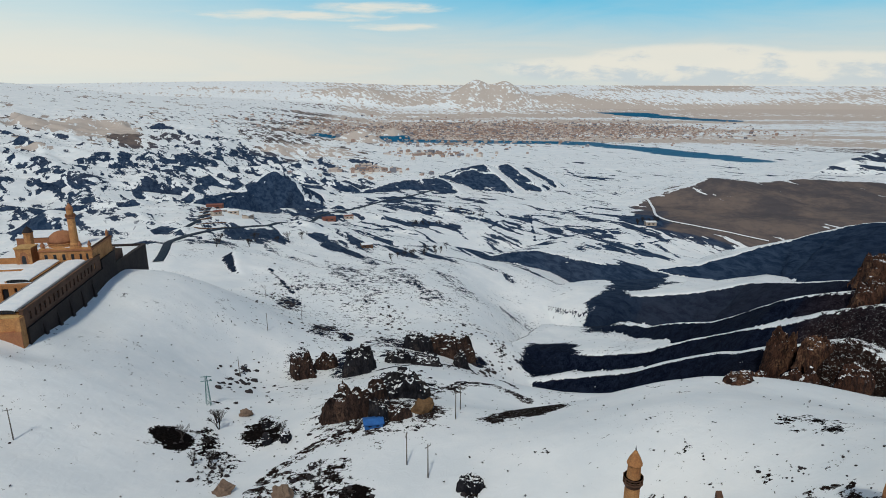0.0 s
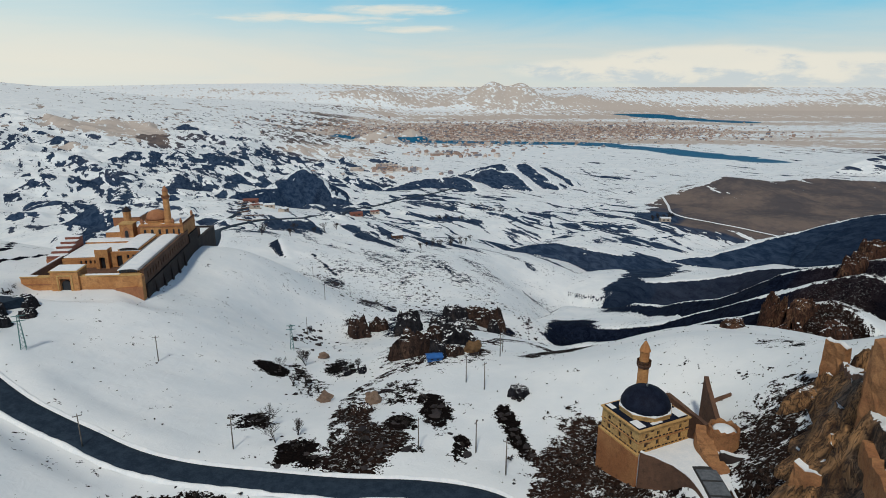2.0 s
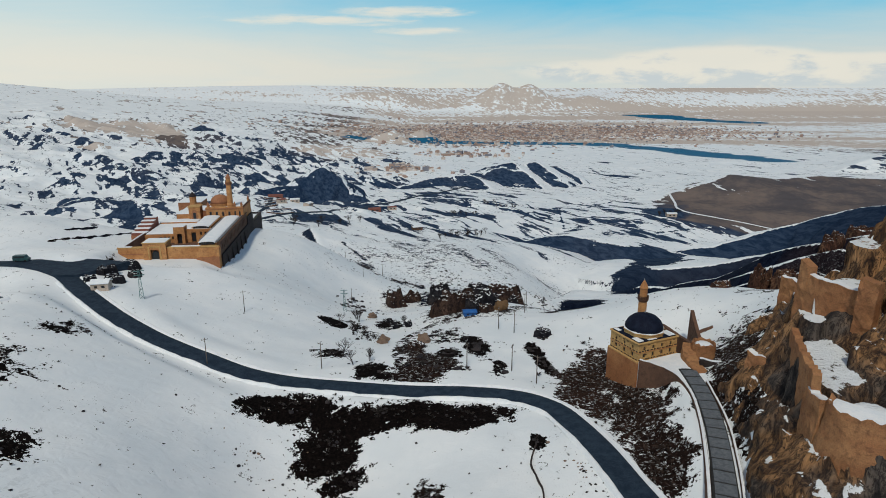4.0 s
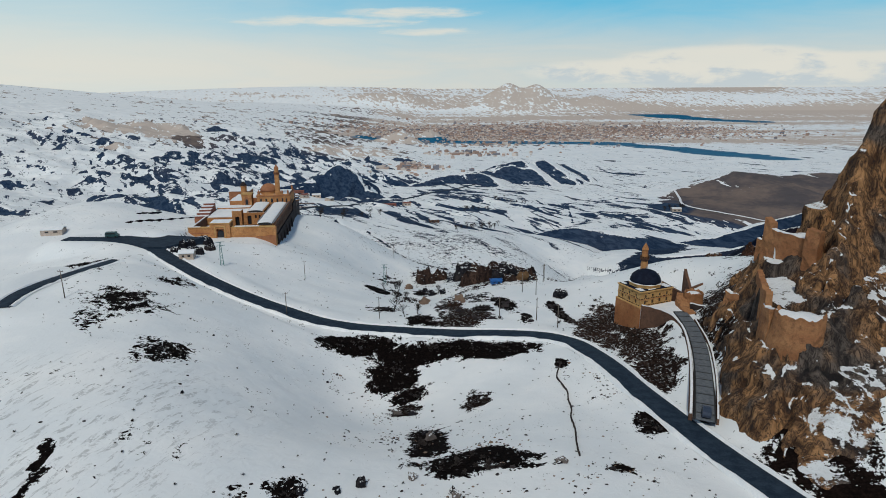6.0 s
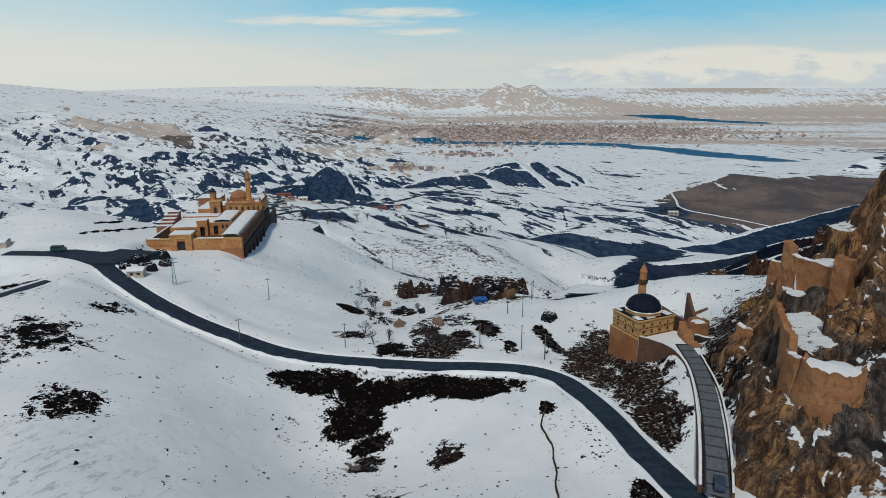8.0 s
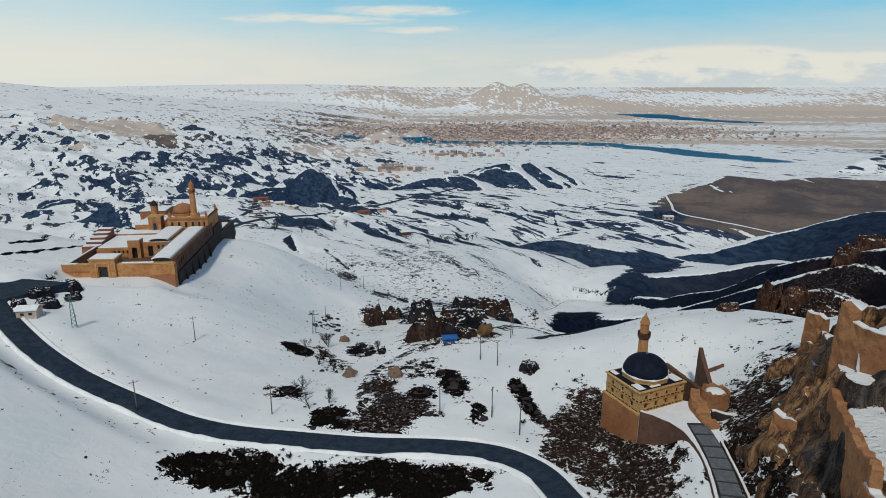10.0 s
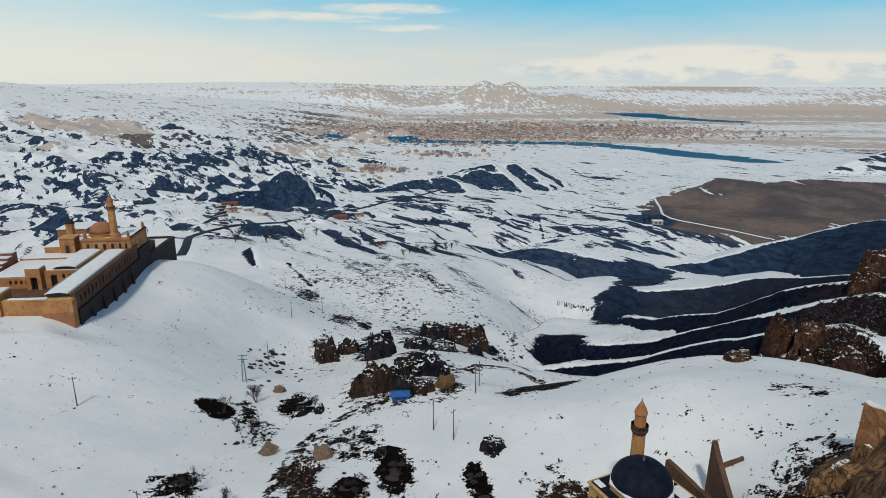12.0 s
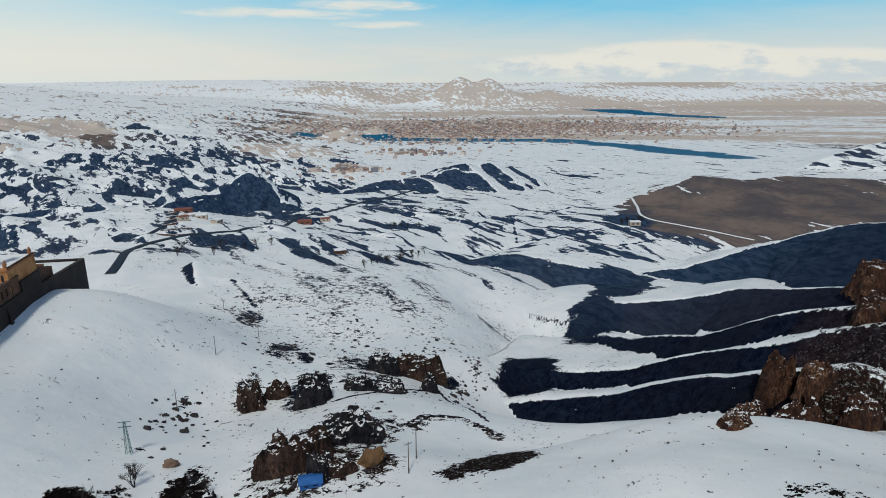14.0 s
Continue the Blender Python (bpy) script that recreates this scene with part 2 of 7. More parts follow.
GROUND = ground_material()
OCHRE = stone_material("ochre_ashlar", (0.47, 0.21, 0.078), (0.63, 0.325, 0.13), (0.28, 0.115, 0.052))
TERRACE_STONE = stone_material("reddish_ochre_ashlar", (0.38, 0.155, 0.062), (0.47, 0.21, 0.085), (0.22, 0.085, 0.042))
OCHRE_RED = stone_material("reddish_stone", (0.36, 0.15, 0.075), (0.42, 0.19, 0.09), (0.28, 0.11, 0.06))
# real dark stone, and the palace east side's shade put in as colour
DARK_WALL = stone_material("dark_and_shaded_stone", (0.024, 0.019, 0.021), (0.044, 0.033, 0.032), (0.014, 0.012, 0.014))
ROOF_SNOW = plain_material("roof_snow", (0.72, 0.75, 0.78), (0.84, 0.84, 0.84), 0.5, 0.55, 0, 0.05)
ASPHALT = plain_material("asphalt", (0.012, 0.022, 0.038), (0.028, 0.044, 0.066), 0.5, 0.8, spec=0.12)
COBBLE = plain_material("paving", (0.075, 0.085, 0.10), (0.14, 0.15, 0.165), 1.2, 0.8)
SLAB_GAP = plain_material("paving_joint", (0.02, 0.02, 0.022), (0.04, 0.04, 0.04), 1.5, 0.9)
LIGHT_STONE = stone_material("pale_yellow_ashlar", (0.54, 0.32, 0.12), (0.63, 0.40, 0.16), (0.38, 0.20, 0.075))
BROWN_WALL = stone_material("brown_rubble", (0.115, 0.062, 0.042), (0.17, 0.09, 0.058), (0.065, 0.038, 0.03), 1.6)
RUIN = stone_material("ruin_rubble", (0.34, 0.15, 0.066), (0.45, 0.225, 0.10), (0.14, 0.062, 0.034), 1.4, 0.6)
DOME_LEAD = plain_material("dark_lead", (0.003, 0.005, 0.015), (0.010, 0.015, 0.032), 0.8, 0.75, spec=0.15)
DARK_GLASS = plain_material("dark_opening", (0.010, 0.012, 0.016), (0.022, 0.025, 0.030), 2.0, 0.35)
GREY_METAL = plain_material("galvanised_steel", (0.20, 0.22, 0.24), (0.34, 0.36, 0.38), 2.0, 0.5, 0.6)
POLE_WOOD = plain_material("weathered_pole", (0.10, 0.085, 0.075), (0.19, 0.165, 0.14), 2.0, 0.85)
BARK = plain_material("dark_bark", (0.012, 0.010, 0.010), (0.045, 0.034, 0.030), 3.0, 0.9)
SCRUB = plain_material("dry_scrub", (0.010, 0.007, 0.006), (0.060, 0.034, 0.024), 1.4, 0.95)
BLUE_SHEET = plain_material("blue_sheet", (0.02, 0.09, 0.30), (0.035, 0.14, 0.40), 1.0, 0.5)
RED_ROOF = plain_material("rusty_red_roof", (0.16, 0.055, 0.04), (0.25, 0.09, 0.06), 0.8, 0.75)
PLASTER = plain_material("village_plaster", (0.40, 0.32, 0.26), (0.55, 0.46, 0.38), 0.7, 0.85)
CAR_PAINT = plain_material("dark_vehicle_paint", (0.03, 0.04, 0.06), (0.05, 0.06, 0.09), 1.0, 0.3)
GREEN_PAINT = plain_material("green_vehicle_paint", (0.02, 0.06, 0.065), (0.035, 0.09, 0.095), 1.0, 0.4)
TEAL_STEEL = plain_material("teal_painted_steel", (0.07, 0.17, 0.17), (0.12, 0.24, 0.23), 2.0, 0.6)
RUBBER = plain_material("tyre_rubber", (0.012, 0.012, 0.012), (0.025, 0.025, 0.025), 4.0, 0.9)


def rock_material():
    """Banded ochre and grey crag rock, with snow where it lies flat."""
    mat, n = material("crag_rock")
    p = world_place(n)
    run = n.stretch(p, 1.0, 1.0, 0.35)
    big, mid, small = n.noise(p, 0.055, 5, 0.6, 0.5), n.noise(run, 0.33, 6, 0.68, 0.8), n.noise(run, 1.7, 5, 0.65, 0.3)
    ochre = n.mix(n.step(mid, 0.35, 0.65), (0.055, 0.028, 0.015), (0.42, 0.225, 0.10))
    grey = n.mix(n.step(mid, 0.35, 0.65), (0.012, 0.011, 0.012), (0.135, 0.108, 0.090))
    colour = n.mix(n.step(big, 0.38, 0.54), grey, ochre)
    # crevice shade painted as thin dark lines along a noise contour
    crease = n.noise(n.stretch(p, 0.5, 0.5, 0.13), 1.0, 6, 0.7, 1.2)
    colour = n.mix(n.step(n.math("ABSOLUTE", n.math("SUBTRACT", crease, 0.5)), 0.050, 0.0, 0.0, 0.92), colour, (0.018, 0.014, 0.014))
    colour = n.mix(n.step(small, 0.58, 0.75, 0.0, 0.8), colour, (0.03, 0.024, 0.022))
    up = n.add("ShaderNodeSeparateXYZ")
    n.put(up.inputs[0], n.add("ShaderNodeNewGeometry").outputs["Normal"])
    lies = n.math("ADD", up.outputs[2], n.math("MULTIPLY", n.math("SUBTRACT", n.noise(p, 0.25, 5, 0.7), 0.5), 0.75))
    lies = n.math("ADD", lies, n.math("MULTIPLY", n.math("SUBTRACT", small, 0.5), 0.3))
    snow = n.step(lies, 0.89, 0.94)
    colour = n.mix(snow, colour, (0.80, 0.82, 0.84))
    high = n.math("ADD", n.math("MULTIPLY", mid, 1.2), n.math("MULTIPLY", small, 0.45))
    finish(n, colour, 0.88, n.bump(high, 0.9, 1.0), spec=0.2)
    return mat


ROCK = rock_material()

# ---------------------------------------------------------------- lie of the land
TABLE = np.random.RandomState(7).rand(256, 256)


def lattice(x, y):
    """Smooth value noise from 0 to 1."""
    x, y = np.asarray(x, float), np.asarray(y, float)
    i, j = np.floor(x).astype(int), np.floor(y).astype(int)
    u, v = x - i, y - j
    u, v = u * u * (3 - 2 * u), v * v * (3 - 2 * v)
    a, b = TABLE[i & 255, j & 255], TABLE[(i + 1) & 255, j & 255]
    c, d = TABLE[i & 255, (j + 1) & 255], TABLE[(i + 1) & 255, (j + 1) & 255]
    return (a * (1 - u) + b * u) * (1 - v) + (c * (1 - u) + d * u) * v


def fbm(x, y, size, octaves=4, fade=0.5):
    total, weight, norm = 0.0, 1.0, 0.0
    for k in range(octaves):
        total = total + weight * lattice(x / size + 17.3 * k, y / size + 9.1 * k)
        norm, weight, size = norm + weight, weight * fade, size / 2.03
    return total / norm * 2 - 1


def crests(x, y, size, octaves=4):
    """Ridged noise, 0 to 1, high on the ridges."""
    total, weight, norm = 0.0, 1.0, 0.0
    for k in range(octaves):
        total = total + weight * (1 - np.abs(2 * lattice(x / size + 5.7 * k, y / size + 31.9 * k) - 1))
        norm, weight, size = norm + weight, weight * 0.5, size / 2.1
    return total / norm


def smooth(a, b, v):
    s = np.clip((v - a) / (b - a), 0, 1)
    return s * s * (3 - 2 * s)


def mound(x, y, cx, cy, rx, ry, turn=0.0):
    c, s = math.cos(radians(turn)), math.sin(radians(turn))
    dx, dy = x - cx, y - cy
    return np.exp(-(((c * dx + s * dy) / rx) ** 2) - ((-s * dx + c * dy) / ry) ** 2)


# The valley's long profile, from behind the drone to the far edge of the plain.
ALONG = [-5000, -300, -60, 50, 150, 250, 330, 450, 640, 950, 1300, 2000, 3300, 4100, 4500, 4800, 5000]
LEVEL = [150, 30, 16, 3, -10, -32, -50, -72, -99, -122, -140, -165, -183, -178, -140, -35, 20]

# Knolls, spurs and hollows: x, y, half-widths, turn, height.
HILLS = [
    (-140, 150, 45, 60, -12, 11.9),
    (-230, 200, 60, 80, 0, 37.2),
    (-165, 120, 45, 45, 0, 1.1),
    (-95, 150, 35, 50, 0, 5.0),
    (-150, 60, 50, 50, 0, 19.1),
    (-100, 0, 45, 50, 0, 12.3),
    (-120, 250, 60, 70, 0, 34.4),
    (-55, 25, 30, 35, 0, -13.5),
    (-30, 75, 35, 30, 0, 2.9),
    (-5, -20, 35, 35, 0, 2.3),
    (20, 10, 20, 35, 0, -2.5),
    (55, 20, 32, 40, 0, 19.0),
    (90, 60, 35, 45, 0, 35.3),
    (28, 70, 25, 25, 0, 0.4),
    (0, 120, 40, 35, 0, 2.1),
    (50, 115, 35, 30, 0, 14.0),
    (60, 150, 45, 16, 0, 7.7),
    (105, 165, 40, 18, 0, -1.4),
    (-175, 135, 25, 25, 0, 5.8),
    (-155, 45, 22, 30, 0, 1.7),
    (95, 140, 40, 35, 0, 7.7),
    (120, 200, 40, 45, 0, 0.6),
    (40, 170, 40, 30, 0, -8.7),
    (-55, 140, 40, 35, 0, -5.6),
    (-20, 150, 20, 40, 0, 4.0),
    (-75, 210, 45, 45, 0, -18.8),
    (-20, 210, 50, 35, 0, 0.6),
    (70, 250, 60, 40, 0, -32.4),
    (120, 280, 60, 50, 0, 6.7),
    (-70, 300, 60, 60, 0, -12.3),
    (90, 340, 60, 50, 0, -31.4),
    (-30, 430, 90, 80, 0, 7.6),
    (-200, 420, 90, 90, 0, 24.3),
    (80, 430, 50, 50, 0, -33.1),
    (170, 520, 70, 60, 0, -23.8),
    (-100, 600, 120, 110, 0, 20.5),
    (-280, 600, 130, 120, 0, 21.4),
    (40, 640, 110, 90, 0, -11.4),
    (180, 640, 90, 80, 0, -19.3),
    (-60, 920, 160, 150, 0, 7.3),
    (-370, 690, 150, 130, 0, 27.5),
    (-200, 1290, 200, 150, 0, -8.4),
    (700, 430, 250, 200, 0, 86.8),
    (450, 650, 160, 110, 0, -51.2),
    (245, 4600, 95, 130, 0, 88),
    (450, 4600, 100, 130, 0, 80),
    (350, 4620, 230, 120, 0, 66),
    (110, 4600, 120, 110, 0, 62),
    (600, 4600, 150, 110, 0, 40),
    (-760, 4640, 210, 120, 0, 55),
    (-520, 4660, 130, 120, 0, 45),
    (900, 4650, 140, 120, 0, 40),
]

# Centre lines of the ways: x, y, z.
MAIN_ROAD = [(-202, 130, 15), (-180, 129, 15), (-163, 122.5, 14.6), (-154, 115.5, 14), (-143.5, 106, 13), (-126.5, 92.5, 11), (-112, 83.5, 8.8), (-102, 79.3, 6.8), (-92, 76, 4.8),
             (-79, 71, 3), (-66, 68, 2.1), (-50, 66, 1.9), (-33, 64, 2.1), (-18, 63, 2.6), (-6, 59, 3.8), (1.5, 52, 5), (5.2, 43, 6.2), (8.5, 31, 7.6), (11.2, 17, 9), (14.5, 3, 10.4), (18, -10, 11.5), (24.5, -30, 13.5), (40, -65, 15), (66, -125, 17)]
SIDE_ROAD = [(-149, 79, 21), (-151.5, 70, 21.3), (-153, 61, 21.8), (-153.6, 50, 22.6), (-153, 39, 23.2), (-150, 27, 23.4)]
RAMP = [(19.6, -2.6, 12.3), (23.4, 8.4, 12.9), (27.3, 20.5, 13), (31, 34, 13), (33.2, 47, 13), (33.6, 57, 13)]


def spline(points, step):
    """Points on a smooth line through the given ones, about step apart."""
    pts, out = [Vector(p) for p in points], []
    for k in range(len(pts) - 1):
        a, b, c, d = pts[max(k - 1, 0)], pts[k], pts[k + 1], pts[min(k + 2, len(pts) - 1)]
        n = max(1, int((c - b).length / step))
        for j in range(n):
            s = j / n
            out.append(0.5 * (2 * b + (c - a) * s + (2 * a - 5 * b + 4 * c - d) * s * s + (3 * b - a - 3 * c + d) * s**3))
    return out + [pts[-1]]


def near_line(x, y, line, reach):
    """Distance to a line and its height there, for the places within reach of it; elsewhere the distance is large."""
    pts = np.array([tuple(p) for p in line])
    far, level = np.full(x.shape, 1e3), np.zeros(x.shape)
    box = (x > pts[:, 0].min() - reach) & (x < pts[:, 0].max() + reach) & (y > pts[:, 1].min() - reach) & (y < pts[:, 1].max() + reach)
    px, py = x[box], y[box]
    best, z = np.full(px.shape, 1e3), np.zeros(px.shape)
    for a, b in zip(pts[:-1], pts[1:]):
        d = b - a
        s = np.clip(((px - a[0]) * d[0] + (py - a[1]) * d[1]) / (d[0] ** 2 + d[1] ** 2 + 1e-9), 0, 1)
        dist = np.hypot(px - a[0] - s * d[0], py - a[1] - s * d[1])
        closer = dist < best
        best, z = np.where(closer, dist, best), np.where(closer, a[2] + s * d[2], z)
    far[box], level[box] = best, z
    return far, level


def flank(x, y, line, reach):
    """Which side of a line a place is on: negative on the side towards the drone."""
    out, best = np.zeros(x.shape), np.full(x.shape, 1e9)
    for a, b in zip(line, line[1:]):
        dx, dy = b[0] - a[0], b[1] - a[1]
        s = np.clip(((x - a[0]) * dx + (y - a[1]) * dy) / (dx * dx + dy * dy), 0, 1)
        dist = (x - a[0] - s * dx) ** 2 + (y - a[1] - s * dy) ** 2
        out = np.where(dist < best, dx * (y - a[1]) - dy * (x - a[0]), out)
        best = np.minimum(dist, best)
    return out


ROAD_LINES = [(spline(RAMP, 4), 2.3, 3.5), (spline(SIDE_ROAD, 4), 2.6, 9), (spline(MAIN_ROAD, 4), 3.1, 12)]


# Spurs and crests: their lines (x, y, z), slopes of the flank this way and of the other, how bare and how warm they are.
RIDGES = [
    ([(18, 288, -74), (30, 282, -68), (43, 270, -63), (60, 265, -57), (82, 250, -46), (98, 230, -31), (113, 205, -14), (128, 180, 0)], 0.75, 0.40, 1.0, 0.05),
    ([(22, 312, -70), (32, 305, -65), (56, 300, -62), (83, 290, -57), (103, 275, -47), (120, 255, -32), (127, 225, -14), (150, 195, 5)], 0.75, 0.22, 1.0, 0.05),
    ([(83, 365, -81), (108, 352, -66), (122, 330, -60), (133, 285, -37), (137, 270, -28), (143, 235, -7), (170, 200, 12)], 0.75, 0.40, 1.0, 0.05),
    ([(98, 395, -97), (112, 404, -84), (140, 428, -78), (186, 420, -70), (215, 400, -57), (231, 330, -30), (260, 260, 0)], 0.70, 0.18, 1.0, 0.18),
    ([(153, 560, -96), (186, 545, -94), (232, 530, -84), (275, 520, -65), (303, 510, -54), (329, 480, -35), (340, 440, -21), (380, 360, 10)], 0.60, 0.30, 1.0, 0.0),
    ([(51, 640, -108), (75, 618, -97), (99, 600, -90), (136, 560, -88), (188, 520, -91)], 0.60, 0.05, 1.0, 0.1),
    ([(255, 935, -134), (283, 960, -127), (367, 1000, -108), (465, 1050, -87), (566, 1080, -100), (657, 1100, -97), (847, 1150, -112), (1200, 1200, -110)], 0.105, 0.30, 0.95, 0.74),
    ([(840, 1500, -161), (947, 1520, -141), (1026, 1540, -115), (1132, 1560, -92), (1700, 1600, -10)], 0.22, 0.30, 0.45, 0.2),
    ([(-141, 1180, -132), (-88, 1210, -120), (-10, 1230, -117), (8, 1235, -126), (37, 1250, -108), (83, 1260, -97)], 0.40, 0.42, 0.9, 0.1),
    ([(30, 1290, -108), (60, 1265, -98), (83, 1255, -93), (108, 1200, -106), (140, 1120, -128)], 0.50, 0.36, 0.75, 0.05),
    ([(90, 1300, -104), (133, 1265, -93), (165, 1205, -107), (195, 1140, -130)], 0.50, 0.36, 0.75, 0.05),
    ([(150, 1310, -110), (181, 1290, -105), (215, 1240, -117), (240, 1190, -134)], 0.50, 0.36, 0.7, 0.05),
    ([(-20, 1240, -116), (15, 1180, -120), (45, 1100, -131)], 0.45, 0.30, 0.9, 0.05),
    ([(-355, 760, -92), (-330, 800, -80), (-305, 850, -78), (-292, 890, -84), (-272, 925, -63), (-255, 935, -58), (-240, 930, -70), (-226, 930, -78), (-214, 925, -100), (-170, 905, -116)], 0.95, 0.5, 1.25, 0.05),
    ([(-397, 2500, -146), (-328, 2500, -122), (-266, 2550, -148), (-211, 2600, -125), (-129, 2600, -165)], 0.35, 0.35, 0.7, 1.1),
]



def ridgelets():
    """Short rock ribs that run down the far hillsides."""
    rng = random.Random(41)
    out = []
    for x0, x1, y0, y1, some, least, most in ((-760, -190, 1000, 1750, 46, 9, 20), (-1000, -330, 620, 1050, 26, 7, 15), (-260, 60, 560, 1000, 16, 3, 7), (-420, -150, 400, 640, 10, 3, 7), (-1500, -700, 1200, 2300, 26, 12, 26)):
        for _ in range(some):
            x, y, tall, long = rng.uniform(x0, x1), rng.uniform(y0, y1), rng.uniform(least, most), rng.uniform(50, 150) * (most / 15) ** 0.5
            a = radians(rng.uniform(-70, -20))
            line = [(x + math.cos(a) * long * s + rng.uniform(-6, 6), y + math.sin(a) * long * s + rng.uniform(-6, 6)) for s in (0, 0.3, 0.65, 1)]
            base = raw_height(np.array([p[0] for p in line]), np.array([p[1] for p in line]))
            out.append(([(*p, float(z) + tall * h) for p, z, h in zip(line, base, (0.1, 1.0, 0.7, -0.1))], rng.uniform(0.5, 0.9), rng.uniform(0.22, 0.4), rng.uniform(0.55, 0.95), rng.uniform(0, 0.15)))
    return out


def raw_height(x, y):
    x, y = np.asarray(x, float), np.asarray(y, float)
    z = np.interp(y, ALONG, LEVEL)
    for cx, cy, rx, ry, turn, h in HILLS:
        z = z + h * mound(x, y, cx, cy, rx, ry, turn)
    # the land climbs to the left of the valley
    z = z + 0.115 * np.maximum(0, -x - 420) * smooth(450, 1300, y) * smooth(6000, 4000, y - 0.3 * x)
    left = smooth(-120, -380, x + 0.04 * y)
    z = z + fbm(x, y, 45, 5) * 1.6 * smooth(2500, 500, np.hypot(x, y))
    z = z + (crests(x + 0.4 * y, y - 0.3 * x, 170, 5) - 0.55) * 44 * left * smooth(430, 900, y) * smooth(2900, 1900, y)
    z = z + (crests(x, y, 150, 4) - 0.5) * 9 * smooth(350, 650, y) * smooth(3000, 1500, y)
    # gullies down the bare brown hill
    z = z + (crests(x + 0.5 * y, y - 0.4 * x, 95, 4) - 0.5) * 15 * mound(x, y, 480, 930, 230, 130, 12)
    # the ravine beyond the snow field
    z = z + 16 * mound(x, y, 84, 440, 28, 42)
    z = z - 16 * mound(x, y, 110, 330, 70, 100) - 30 * mound(x, y, 165, 400, 70, 55) - 22 * mound(x, y, 240, 480, 110, 60)
    return z


FAR_ROAD = [(-188, 384), (-196, 412), (-224, 492), (-213, 546), (-187, 571), (-168, 603), (-166, 720), (-168, 825), (-133, 893), (-84, 1021), (-20, 1180)]
LANE = [(-243, 552), (-247, 607), (-270, 690)]


def graded(points):
    """A way laid on an even grade over the land."""
    line = spline([(x, y, 0) for x, y in points], 12.0)
    zs = raw_height(np.array([p[0] for p in line]), np.array([p[1] for p in line]))
    for _ in range(6):
        zs = np.convolve(np.pad(zs, 1, mode="edge"), (0.25, 0.5, 0.25), "valid")
    return [Vector((p[0], p[1], z + 0.8)) for p, z in zip(line, zs)]


ROAD_LINES += [(graded(FAR_ROAD), 3.4, 16), (graded(LANE), 2.8, 10)]
RIBS = ridgelets()


def relief(x, y):
    """The height of the land, and how bare and warm the flanks of its ridges are."""
    z = raw_height(x, y)
    bare, warm = np.zeros(x.shape), np.zeros(x.shape)
    bend_x, bend_y = fbm(x + 50, y, 38, 4) * 5, fbm(x, y - 90, 38, 4) * 5
    for line, near, beyond, open_soil, tint in RIDGES + RIBS:
        pts = [Vector(p) for p in line]
        span = min(60 / near, 260) if len(line) == 4 else 60 / near
        px, py = [p[0] for p in line], [p[1] for p in line]
        here = (x > min(px) - span) & (x < max(px) + span) & (y > min(py) - span) & (y < max(py) + span)
        if not here.any():
            continue
        x_, y_ = x[here], y[here]
        far, level = near_line(x_ + bend_x[here], y_ + bend_y[here], pts, span)
        side = flank(x_ + bend_x[here], y_ + bend_y[here], pts, span)
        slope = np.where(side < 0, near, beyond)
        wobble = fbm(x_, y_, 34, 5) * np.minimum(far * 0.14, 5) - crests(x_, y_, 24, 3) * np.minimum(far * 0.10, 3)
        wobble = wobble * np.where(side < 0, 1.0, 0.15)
        crest = level - slope * (np.sqrt(far * far + 9) - 3) + wobble
        up = (crest > z[here]) & (far < span)
        z[here] = np.where(up, crest, z[here])
        near_flank = (side < 0) * smooth(0.6, 3.6, far)
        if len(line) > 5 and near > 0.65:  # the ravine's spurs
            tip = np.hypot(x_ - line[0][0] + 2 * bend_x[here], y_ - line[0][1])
            near_flank = near_flank * smooth(0.0, 3.0, 2.0 + 0.42 * tip - far)
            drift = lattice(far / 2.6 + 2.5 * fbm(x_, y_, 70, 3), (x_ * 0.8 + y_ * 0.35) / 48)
            near_flank = near_flank * (1 - (0.55 if near > 0.72 else 0.0) * smooth(0.74, 0.86, drift) * smooth(4, 9, far))
        bare[here] = np.where(up, np.maximum(1.08 * open_soil * near_flank, 0.05), bare[here])
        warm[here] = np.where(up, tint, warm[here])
    # the palace stands on a levelled terrace of its spur
    inside = smooth(27, 20, np.abs((x + 142) * 0.986 + (y - 190) * 0.17)) * smooth(52, 44, np.abs((y - 194) * 0.99 - (x + 142) * 0.14))
    z = z + (np.minimum(z, 8.3) - z) * inside
    z = z - 2.2 * mound(x, y, -119, 159.5, 8, 7) - 2.5 * mound(x, y, -119.5, 197, 9, 40, 9) * smooth(-127, -119, x + 0.158 * (y - 163))
    for line, half, verge in ROAD_LINES:
        far, level = near_line(x, y, line, half + verge)
        z = z + (level - z) * smooth(half + verge, half + 0.8, far)
    return z, bare, warm


def height(x, y):
    return relief(np.asarray(x, float), np.asarray(y, float))[0]

# ---------------------------------------------------------------- building helpers
def mesh_object(name, bm, mat, parent=None, label=""):
    data = bpy.data.meshes.new(name)
    bm.to_mesh(data)
    bm.free()
    for m in mat if isinstance(mat, (list, tuple)) else [mat]:
        data.materials.append(m)
    ob = new(name, data)
    if parent is not None:
        ob.parent = parent
    if label:
        ob["label"] = label
    return ob


def part(name, bm, mat, parent, label=""):
    return mesh_object(name, bm, mat, parent, label)


def thing(name, label, category, m=None, group="", kind=""):
    ob = new(name)
    if m is not None:
        ob.matrix_world = m
    return tagged(ob, label, category, group, kind)


